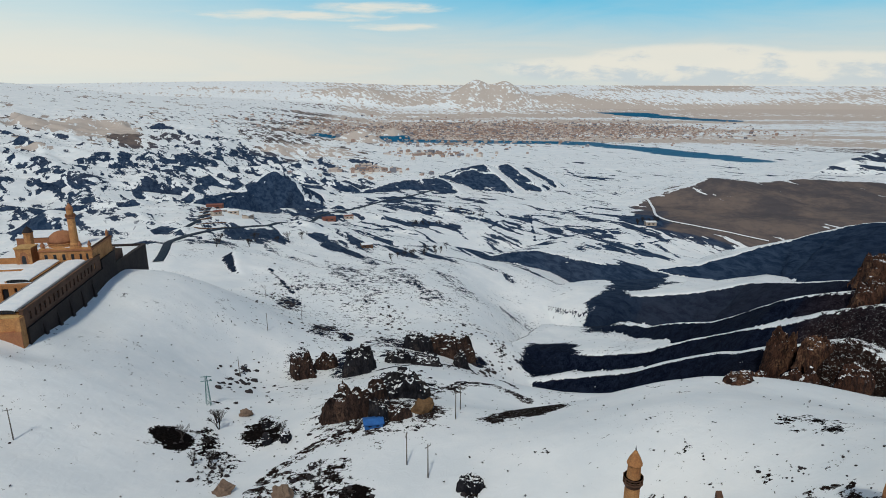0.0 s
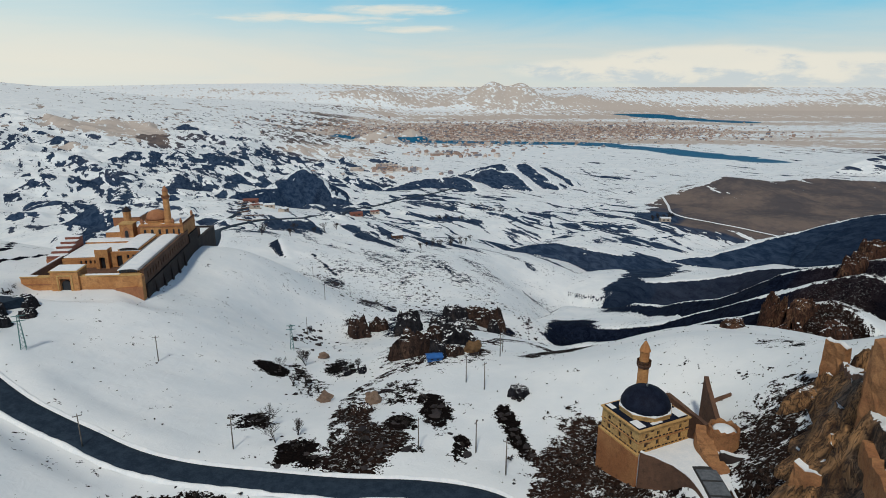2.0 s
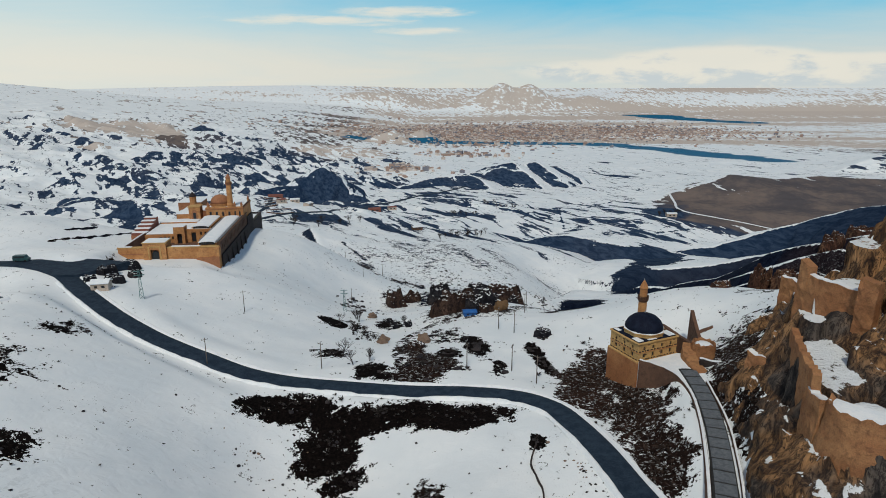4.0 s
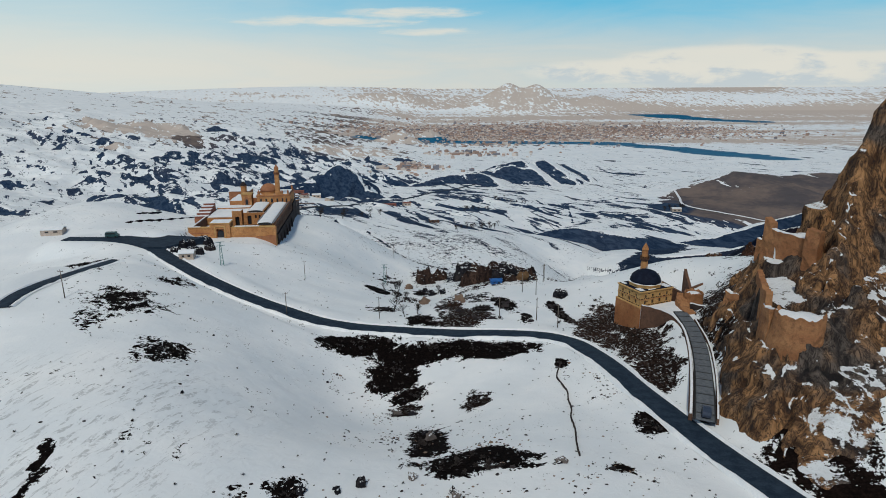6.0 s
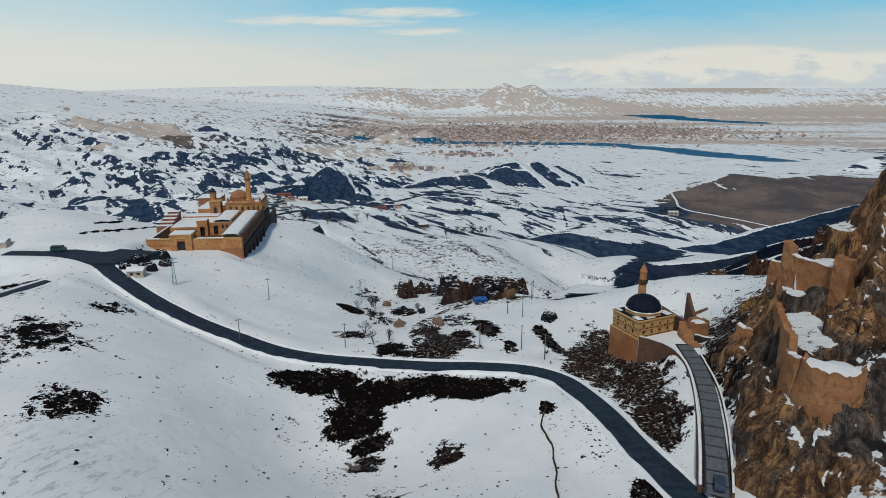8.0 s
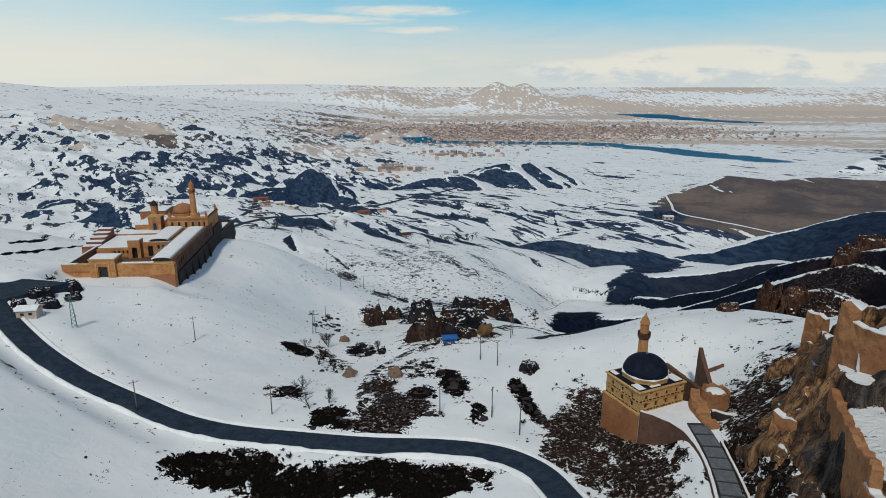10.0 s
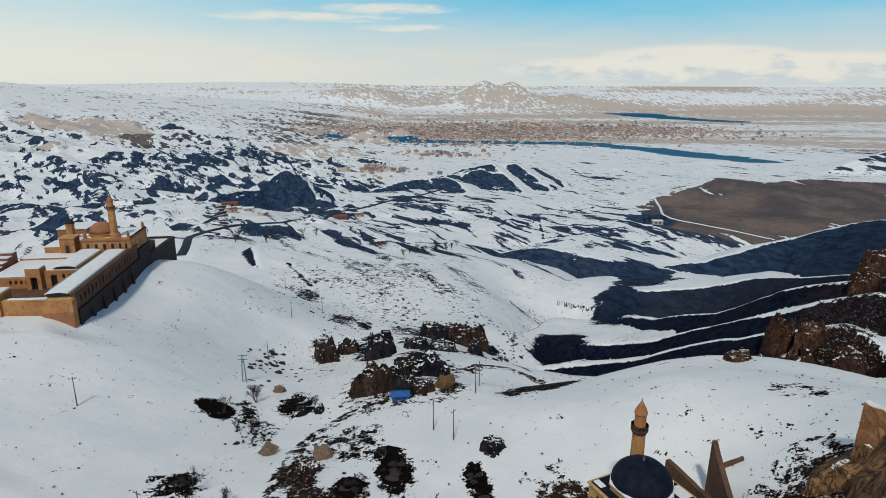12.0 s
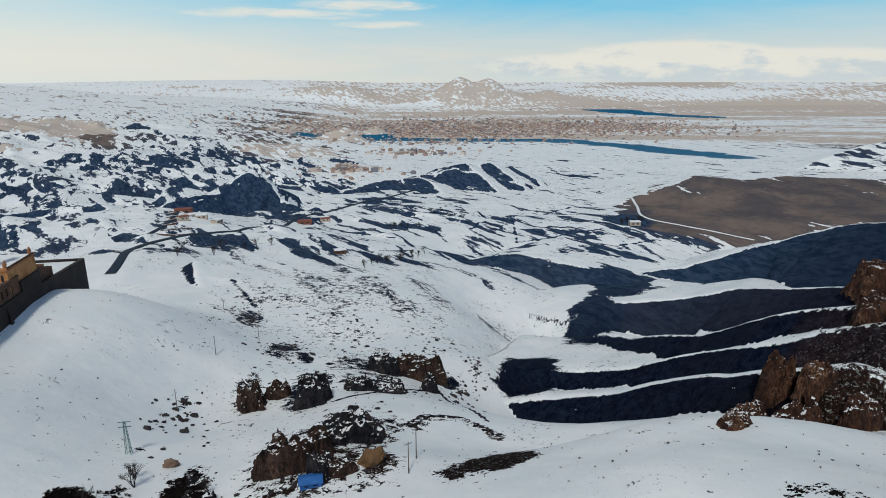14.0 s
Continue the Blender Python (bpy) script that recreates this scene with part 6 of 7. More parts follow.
def cliff_bm(seed):
    """A jagged outcrop, about 2 across and 1 high: stepped ribs that rise out of the ground."""
    k = np.linspace(-1.15, 1.15, 44)
    gx, gy = np.meshgrid(k, k)
    sx, sy = gx + seed * 7.3, gy - seed * 3.1
    r = np.hypot(gx, gy) + 0.34 * fbm(sx, sy, 0.62, 4)
    rib = crests(sx + 0.25 * fbm(sx, sy, 0.4, 2), sy * 0.55, 0.46, 4)
    high = smooth(1.0, 0.66, r) * (0.25 + 0.95 * rib) + 0.10 * fbm(sx, sy, 0.16, 3)
    step = np.floor(high * 6 + 0.8 * fbm(sx, sy, 0.5, 3)) / 6
    high = high + (step - high) * 0.55 - smooth(0.9, 1.15, r) * 0.5
    out_x, out_y = gx + 0.07 * fbm(sx, high * 2 + sy, 0.2, 2), gy + 0.09 * fbm(sy, high * 2 + sx, 0.2, 2)
    bm = bmesh.new()
    grid = [[bm.verts.new((out_x[a, b], out_y[a, b], high[a, b])) for b in range(44)] for a in range(44)]
    for a in range(43):
        for b in range(43):
            corners = (grid[a][b], grid[a][b + 1], grid[a + 1][b + 1], grid[a + 1][b])
            if max(v.co.z for v in corners) > -0.3:
                bm.faces.new(corners)
    bmesh.ops.delete(bm, geom=[v for v in bm.verts if not v.link_faces], context="VERTS")
    return bm


def outcrop(x, y, wide, deep, high, turn, mat, label, seed, sink=0.35):
    if wide > 5 and mat not in (GOLD_ROCK, PINK_ROCK):
        ob = mesh_object("rock_outcrop", cliff_bm(seed), mat)
        ob.matrix_world = pose(x, y, at_ground(x, y) - high * 0.06, 0, 0, turn) @ Matrix.Diagonal((wide * 0.58, deep * 0.62, high * 0.72, 1))
    else:
        ob = mesh_object("rock_outcrop", rock_bm(seed, 0.26, 3), mat)
        ob.matrix_world = pose(x, y, at_ground(x, y) + high * (0.5 - sink), 0, 0, turn) @ Matrix.Diagonal((wide / 2, deep / 2, high / 1.6, 1))
    return tagged(ob, label, "rock")


def cracked_rock(name, dark, mid_tone, pale, snowy):
    """Broken rock with crack shade painted as black lines, and snow lying on its flatter ledges."""
    mat, n = material(name)
    p = world_place(n)
    steep = n.stretch(p, 1.0, 1.0, 0.4)
    big, mid, small = n.noise(p, 0.11, 4, 0.6, 0.4), n.noise(steep, 0.5, 6, 0.68, 0.7), n.noise(steep, 2.2, 4, 0.62)
    colour = n.mix(n.step(mid, 0.36, 0.62), dark, mid_tone)
    colour = n.mix(n.math("MULTIPLY", n.step(big, 0.50, 0.66), n.step(small, 0.4, 0.6)), colour, pale)
    crack = n.math("ABSOLUTE", n.math("SUBTRACT", n.noise(steep, 0.42, 6, 0.7, 1.3), 0.5))
    colour = n.mix(n.step(crack, 0.03, 0.0, 0.0, 0.9), colour, (0.006, 0.005, 0.006))
    up = n.add("ShaderNodeSeparateXYZ")
    n.put(up.inputs[0], n.add("ShaderNodeNewGeometry").outputs["Normal"])
    lies = n.math("ADD", up.outputs[2], n.math("MULTIPLY", n.math("SUBTRACT", n.noise(p, 0.3, 5, 0.66), 0.5), 0.7))
    colour = n.mix(n.step(lies, snowy, snowy + 0.05), colour, (0.80, 0.82, 0.84))
    high = n.math("ADD", mid, n.math("MULTIPLY", small, 0.4))
    finish(n, colour, 0.88, n.bump(high, 0.8, 0.8), spec=0.15)
    return mat


BROWN_ROCK = cracked_rock("red_brown_rock", (0.012, 0.008, 0.008), (0.055, 0.032, 0.024), (0.10, 0.06, 0.042), 0.86)
DARK_ROCK = cracked_rock("dark_rock", (0.004, 0.005, 0.009), (0.026, 0.025, 0.030), (0.055, 0.045, 0.042), 0.86)
RED_ROCK = cracked_rock("rust_brown_rock", (0.020, 0.010, 0.008), (0.085, 0.040, 0.025), (0.21, 0.115, 0.066), 0.92)
GOLD_ROCK = stone_material("tawny_rock", (0.13, 0.075, 0.032), (0.18, 0.105, 0.05), (0.06, 0.035, 0.02), 0.9, 0.6)
STONES = stone_material("dark_loose_stone", (0.018, 0.018, 0.024), (0.045, 0.038, 0.04), (0.010, 0.010, 0.014), 0.9, 0.3)
GREY_ROCK = stone_material("grey_weathered_rock", (0.13, 0.115, 0.11), (0.19, 0.165, 0.15), (0.07, 0.06, 0.058), 0.9, 0.5, 0.9)
PINK_ROCK = stone_material("pale_sandstone_rock", (0.20, 0.135, 0.10), (0.26, 0.18, 0.13), (0.12, 0.08, 0.06), 0.9, 0.4)
outcrop(-22.6, 147.5, 15.5, 9.5, 11.5, 15, BROWN_ROCK, "dark brown cliff of broken rock in the gully", 36)
outcrop(-28.6, 147.3, 9.0, 6.5, 8.0, 50, BROWN_ROCK, "brown rock buttress with snow on its ledges", 71)
outcrop(-31.6, 212.1, 15.3, 11.0, 12.3, 60, DARK_ROCK, "black rock knob in snow", 37)
outcrop(-12.4, 163.5, 15.8, 11.0, 9.8, 10, DARK_ROCK, "black rock face in the gully", 72)
outcrop(-16.0, 140.8, 5.7, 6.8, 9.4, 70, DARK_ROCK, "narrow black rock rib", 73)
outcrop(-54.2, 214.8, 9.7, 11.0, 12.3, 40, BROWN_ROCK, "brown rock knob in snow", 42)
outcrop(-46.8, 222.9, 8.7, 6.1, 8.4, 10, BROWN_ROCK, "low brown rock step in snow", 74)
outcrop(2.0, 262.3, 21.2, 11.8, 12.8, 10, BROWN_ROCK, "dark jagged rock outcrop", 43)
outcrop(-12.0, 260.5, 14.0, 9.8, 10.6, -20, DARK_ROCK, "dark jagged rock rib", 44)
outcrop(-18.2, 226.8, 11.1, 7.8, 7.0, 30, DARK_ROCK, "low dark rock shelf", 45)
outcrop(-7.2, 225.5, 12.3, 8.6, 5.7, -10, DARK_ROCK, "long dark rock shelf", 75)
outcrop(7.7, 246.4, 6.7, 6.8, 9.3, 10, DARK_ROCK, "dark rock tooth at the end of a ridge", 76)
outcrop(-4.9, 145.8, 8.0, 5.6, 6.3, 15, GOLD_ROCK, "rounded tawny boulder beside a track", 38)
outcrop(-12.0, 141.1, 6.6, 4.6, 4.6, 15, BROWN_ROCK, "brown boulder beside a blue shelter", 77)
outcrop(-46.5, 110.6, 6.0, 4.2, 5.7, 20, PINK_ROCK, "pale tan boulder in snow", 40)
outcrop(-32.6, 105.5, 4.6, 5.0, 6.9, 80, PINK_ROCK, "pale pinkish boulder in dark scrub", 39)
outcrop(-34.5, 99.0, 5.6, 4.2, 3.6, 40, BROWN_ROCK, "red-brown rock bank beside a track", 78)
outcrop(6.1, 104.8, 5.6, 4.2, 3.6, 15, DARK_ROCK, "dark boulder half buried in snow", 79)
outcrop(-49.3, 150.3, 3.6, 2.9, 4.0, 20, DARK_ROCK, "dark boulder beside a track", 81)
outcrop(-45.6, 138.5, 4.2, 3.5, 4.8, 20, DARK_ROCK, "dark boulder beside a track", 82)
outcrop(-40.6, 138.5, 4.2, 4.1, 5.7, 20, DARK_ROCK, "dark boulder beside a track", 83)
outcrop(-58.2, 159.1, 4.8, 3.3, 4.3, 20, PINK_ROCK, "small pinkish stone in snow", 84)
outcrop(76, 141.5, 9, 4.5, 3.4, 35, RED_ROCK, "low red-brown rock rib at the snow edge", 31)
outcrop(100, 178, 17, 7, 7, 35, RED_ROCK, "red-brown rock slab on the slope", 32)
outcrop(112.5, 186, 9, 9, 17, 35, RED_ROCK, "red-brown rock tower on the snowy slope", 33)
outcrop(106, 166, 20, 8, 8, 32, RED_ROCK, "dark red rock wall with snow above", 34)
outcrop(119, 178, 12, 8, 10, 35, RED_ROCK, "dark red rock step below a tower", 38)
outcrop(124.1, 166, 16.9, 7.6, 8, 35, RED_ROCK, "dark rock step at the snow edge", 35)
outcrop(155.4, 209.7, 17.7, 8.2, 10.6, 35, RED_ROCK, "brown rock shoulder of the crag", 36)
outcrop(235.1, 310.3, 22.4, 19.1, 17.3, 35, RED_ROCK, "brown rock shoulder of the crag", 37)
outcrop(-144.9, 136.2, 8.1, 5.7, 4.2, 0, DARK_ROCK, "snow-topped rubble beside the road", 85)
outcrop(-147.1, 125.3, 6.8, 4.7, 4.7, 30, DARK_ROCK, "snow-topped rubble beside the road", 86)
outcrop(-141.2, 119.4, 7.1, 5.0, 3.4, 60, DARK_ROCK, "snow-topped rubble beside the road", 87)
outcrop(-138.8, 128.6, 5.2, 3.7, 2.9, 90, DARK_ROCK, "snow-topped rubble beside the road", 88)
outcrop(-146.7, 115.4, 5.1, 3.5, 3.4, 120, DARK_ROCK, "snow-topped rubble beside the road", 89)
outcrop(-36.8, -0.9, 2.9, 2.8, 3.9, 0, GREY_ROCK, "weathered boulder lying in the snow", 95)
outcrop(-25.6, -36.0, 2.6, 2.1, 2.4, 40, GREY_ROCK, "weathered boulder lying in the snow", 96)
outcrop(-30.3, -29.7, 2.9, 2.4, 2.1, 80, GREY_ROCK, "weathered boulder lying in the snow", 97)
outcrop(-38.2, -23.4, 2.9, 2.3, 1.5, 120, GREY_ROCK, "weathered boulder lying in the snow", 98)
outcrop(-11.8, -18.8, 2.8, 2.2, 1.8, 160, GREY_ROCK, "weathered boulder lying in the snow", 99)
outcrop(-47.1, 25.5, 3.5, 2.8, 2.4, 200, GREY_ROCK, "weathered boulder lying in the snow", 100)
outcrop(-46.3, -27.4, 2.4, 2.3, 3.1, 240, DARK_ROCK, "weathered boulder lying in the snow", 101)
outcrop(-55.9, -30.7, 2.8, 2.2, 1.9, 280, DARK_ROCK, "weathered boulder lying in the snow", 102)
outcrop(-85.7, -7.9, 0.8, 0.9, 1.3, 320, DARK_ROCK, "weathered boulder lying in the snow", 103)
for k, (x, y, s) in enumerate([(7.1, -31, 1.6), (-12, -19, 1.5), (-31, -28, 2.0), (-25.6, -34.6, 2.6), (-50, -30, 2.2), (-38, 4.8, 2.4), (-43, 24, 3)]):
    rock = outcrop(x, y, s, s * 0.8, s * 0.8, 40 * k, DARK_ROCK, "small dark boulder half sunk in snow", 50 + k)
    tagged(rock, group="boulders in the snow")


def scatter(name, label, category, mat, tables, count, size, shape, seed, reach=1.0, spread=None):
    """Many small things of one kind on the land, joined in one mesh."""
    rng = np.random.RandomState(seed)
    forms = [shape(k) for k in range(5)]
    verts, faces, base = [], [], 0
    xs, ys, ss = [], [], []
    for cx, cy, rx, ry, turn, amount, tint in tables:
        some = int(count * min(rx * ry, 260) / 100) + 3
        r = np.abs(rng.normal(0, 0.62 * reach, some))
        a = rng.uniform(0, math.tau, some)
        c, s = math.cos(radians(turn)), math.sin(radians(turn))
        u, v = r * np.cos(a) * rx, r * np.sin(a) * ry
        xs.append(cx + c * u - s * v), ys.append(cy + s * u + c * v)
        ss.append(rng.uniform(size[0], size[1], some) * (1 + 0.8 * (rng.rand(some) > 0.9)))
    xs, ys, ss = np.concatenate(xs), np.concatenate(ys), np.concatenate(ss)
    if spread:
        x0, x1, y0, y1, more = spread
        xs, ys = np.r_[xs, rng.uniform(x0, x1, more)], np.r_[ys, rng.uniform(y0, y1, more)]
        ss = np.r_[ss, rng.uniform(size[0], size[1], more) * 0.8]
    free = np.ones(len(xs), bool)
    for line, half, verge in ROAD_LINES:
        free &= near_line(xs, ys, line, 10)[0] > half + 1.2
    xs, ys, ss = xs[free], ys[free], ss[free]
    zs = height(xs, ys)
    all_v, all_f = [], []
    for k in range(len(xs)):
        v, f = forms[k % 5]
        a = rng.uniform(0, math.tau)
        turn = np.array([[math.cos(a), -math.sin(a), 0], [math.sin(a), math.cos(a), 0], [0, 0, 1]])
        all_v.append((v @ turn.T) * ss[k] + (xs[k], ys[k], zs[k] - 0.1 * ss[k]))
        all_f.append(f + base)
        base += len(v)
    data = bpy.data.meshes.new(name)
    data.from_pydata(np.concatenate(all_v).tolist(), [], np.concatenate(all_f).tolist())
    data.materials.append(mat)
    return tagged(new(name, data), label, category, kind="stuff")


def arrays(bm):
    bmesh.ops.triangulate(bm, faces=bm.faces[:])
    bm.verts.index_update()
    v = np.array([tuple(x.co) for x in bm.verts])
    f = np.array([[x.index for x in y.verts] for y in bm.faces])
    bm.free()
    return v, f


def stone_form(k):
    return arrays(rock_bm(70 + k, 0.3, 1, 0.7))


def tuft_form(k):
    """A low thorny bush: a spray of thin blades from one root."""
    rng = random.Random(200 + k)
    bm = bmesh.new()
    for _ in range(13):
        a, lean = rng.uniform(0, math.tau), rng.uniform(0.25, 1.2)
        tip = Vector((math.cos(a) * math.sin(lean), math.sin(a) * math.sin(lean), math.cos(lean))) * rng.uniform(0.6, 1.1)
        mid = tip * 0.55 + Vector((rng.uniform(-0.1, 0.1), rng.uniform(-0.1, 0.1), 0.12))
        side = Vector((-math.sin(a), math.cos(a), 0)) * 0.13
        v = [bm.verts.new(q) for q in ((0, 0, 0), mid - side, mid + side, tip)]
        bm.faces.new((v[0], v[1], v[2])), bm.faces.new((v[1], v[3], v[2]))
    return arrays(bm)


scatter("scree", "dark broken stones scattered through snow", "stones", STONES, OUTCROPS + GULLY, 22, (0.3, 1.3), stone_form, 5, 1.2)
scatter("scree", "small dark stones showing through the snow", "stones", STONES, BANKS + SLOPES, 14, (0.2, 0.75), stone_form, 6, 1.3, (-170, 90, -60, 330, 380))
scatter("scrub", "dry brown thorn scrub on the slopes", "scrub", SCRUB, BRUSH[:9], 120, (0.35, 0.95), tuft_form, 7, 1.15)
scatter("scrub", "dark low bushes in snow beside the road", "scrub", BARK, BANKS + GULLY, 60, (0.35, 1.0), tuft_form, 8, 1.0)
scatter("scrub", "sparse dry weeds poking through snow", "scrub", BARK, SLOPES, 60, (0.3, 0.7), tuft_form, 9, 1.4, (-170, 120, -60, 300, 1000))


STREWN = [(-24, -8, 20, 16, 0, 1, 0), (-30, -31, 18, 7, 0, 1, 0), (-52, 24, 12, 12, 0, 1, 0), (-8, -25, 12, 8, 0, 1, 0), (-45, 4, 12, 14, 0, 1, 0), (4, 24, 7, 16, 8, 1, 0), (-66, 40, 10, 8, 0, 1, 0)]
scatter("scree", "pinkish grey loose stones strewn over snow", "stones", PINK_ROCK, STREWN, 20, (0.12, 0.42), stone_form, 15, 1.0)
scatter("scree", "small dark stones strewn over snow", "stones", STONES, STREWN + [(60, 88, 12, 9, -30, 1, 0), (58, 72, 9, 12, -30, 1, 0)], 38, (0.10, 0.42), stone_form, 16, 1.1)
scatter("scree", "dark rocks and thorn cushions on the middle slopes", "stones", STONES, [(-72, 200, 16, 28, 15, 1, 0), (-60, 285, 26, 40, 8, 1, 0), (-30, 330, 30, 50, 0, 1, 0), (10, 300, 16, 40, 0, 1, 0), (30, 290, 8, 30, 0, 1, 0), (-100, 350, 26, 40, 12, 1, 0), (20, 260, 8, 20, 0, 1, 0)], 24, (0.35, 1.5), stone_form, 17, 1.0)


# ---------------------------------------------------------------- bare trees
def limb(bm, a, b, ra, rb):
    """A tapered three-sided twig from a to b."""
    way_ = (b - a).normalized()
    side = way_.orthogonal().normalized()
    other = way_.cross(side)
    lo = [bm.verts.new(a + (side * math.cos(t) + other * math.sin(t)) * ra) for t in (0, 2.094, 4.189)]
    hi = [bm.verts.new(b + (side * math.cos(t) + other * math.sin(t)) * rb) for t in (0, 2.094, 4.189)]
    for k in range(3):
        bm.faces.new((lo[k], lo[(k + 1) % 3], hi[(k + 1) % 3], hi[k]))


def grow(bm, rng, a, way_, long, r, depth):
    b = a + way_ * long
    limb(bm, a, b, r, r * 0.68)
    if depth == 0:
        return
    for _ in range(3 if depth > 1 else 4):
        new_way = (way_ * 1.0 + Vector((rng.uniform(-0.7, 0.7), rng.uniform(-0.7, 0.7), rng.uniform(-0.1, 0.5)))).normalized()
        grow(bm, rng, a + (b - a) * rng.uniform(0.6, 1.0), new_way, long * rng.uniform(0.58, 0.82), r * 0.6, depth - 1)


def bare_tree(seed, high, stems):
    rng = random.Random(seed)
    owner = thing("bare_tree", "leafless dark tree standing in snow", "tree", group="bare trees")
    trunk, crown = bmesh.new(), bmesh.new()
    for _ in range(stems):
        way_ = Vector((rng.uniform(-0.45, 0.45), rng.uniform(-0.45, 0.45), 1)).normalized()
        top = way_ * high * 0.3
        limb(trunk, Vector((0, 0, -0.4)), top, high * 0.022, high * 0.015)
        for _ in range(3):
            grow(crown, rng, top * rng.uniform(0.7, 1.0), (way_ + Vector((rng.uniform(-0.7, 0.7), rng.uniform(-0.7, 0.7), 0.3))).normalized(), high * 0.27, high * 0.012, 3)
    part("trunk", trunk, BARK, owner)
    part("crown", crown, BARK, owner)
    return owner


kinds = [bare_tree(300, 5.5, 4), bare_tree(301, 4.5, 5), bare_tree(302, 7.0, 2)]
spots = [(-61, 147, 1.1), (-55.6, 127, 0.9), (-66, 136, 0.8), (-42.9, 143, 0.8), (-47, 85, 1.0), (-56, 90, 1.0), (-59.4, 126, 0.7), (-22, 87, 0.6), (-51, 81, 0.8), (-63, 151, 0.9),
         (-172, 446, 1.8), (-176, 462, 1.6), (-162, 507, 1.7), (-144, 512, 1.5), (-137, 521, 1.7), (-128, 535, 1.5), (-157, 476, 1.8)]
for row, (x0, y0, x1, y1, some) in enumerate(((-48, 474, 4, 582, 16), (6, 862, 54, 832, 13), (-48, 756, -8, 760, 10), (262, 806, 300, 822, 12))):
    rng = random.Random(row)
    for k in range(some):
        s = (k + rng.random()) / some
        spots.append((x0 + (x1 - x0) * s + rng.uniform(-6, 6), y0 + (y1 - y0) * s + rng.uniform(-9, 9), rng.uniform(0.9, 1.5)))
first = {}
for k, (x, y, s) in enumerate(spots):
    kind = kinds[k % 3]
    m = pose(x, y, at_ground(x, y), 0, 0, 73 * k)
    if kind not in first:
        first[kind] = True
        kind.matrix_world = m
        kind.scale = (s, s, s)
    else:
        copy = copy_thing(kind, m)
        copy.scale = (s, s, s)


# ---------------------------------------------------------------- poles
def pole(high):
    owner = thing("utility_pole", "slim grey utility pole standing in snow", "pole", group="power line poles")
    part("shaft", lathe([(0.16, -0.5), (0.10, high)], 7), POLE_WOOD, owner)
    part("crossarm", box(-0.9, 0.9, -0.06, 0.06, high - 0.6, high - 0.48), POLE_WOOD, owner)
    for x in (-0.8, 0, 0.8):
        part("insulator", lathe([(0.05, high - 0.48), (0.07, high - 0.3), (0.03, high - 0.2)], 6, x, 0), GREY_METAL, owner)
    return owner


def pylon(high):
    owner = thing("lattice_mast", "teal-painted steel lattice power mast in snow", "mast", group="lattice masts")
    for sx, sy in ((-1, -1), (1, -1), (1, 1), (-1, 1)):
        bm = bmesh.new()
        limb(bm, Vector((sx * 0.65, sy * 0.65, -0.4)), Vector((sx * 0.2, sy * 0.2, high)), 0.09, 0.07)
        part("leg", bm, TEAL_STEEL, owner)
    bm = bmesh.new()
    for k in range(8):
        a, b = k / 8, (k + 1) / 8
        wa, wb = 0.65 - 0.45 * a, 0.65 - 0.45 * b
        for (ax, ay), (bx, by) in (((-1, -1), (1, -1)), ((1, -1), (1, 1)), ((1, 1), (-1, 1)), ((-1, 1), (-1, -1))):
            limb(bm, Vector((ax * wa, ay * wa, a * high)), Vector((bx * wb, by * wb, b * high)), 0.05, 0.05)
    part("bracing", bm, TEAL_STEEL, owner)
    for z in (high - 0.3, high - 1.7):
        part("crossarm", box(-1.6, 1.6, -0.08, 0.08, z, z + 0.16), TEAL_STEEL, owner)
    return owner


master, started = pole(8.0), False
for k, (x, y) in enumerate([(-96.3, 120), (-89.7, 73), (-18.6, 77), (-6.2, 77), (-7.8, 116), (4.9, 150), (-75, 204), (-76, 245), (-0.5, 67.5), (-59.3, 77.5), (-137, 34), (-71, 286), (-105, 340), (3.4, 141), (-3, 110)]):
    m = pose(x, y, at_ground(x, y), 0, 0, 20 + 15 * k)
    if started:
        copy_thing(master, m)
    else:
        master.matrix_world, started = m, True
mast = pylon(9.5)
mast.matrix_world = pose(-124.5, 106.5, at_ground(-124.5, 106.5), 0, 0, 30)
copy_thing(mast, pose(-70, 163, at_ground(-70, 163), 0, 0, 10))


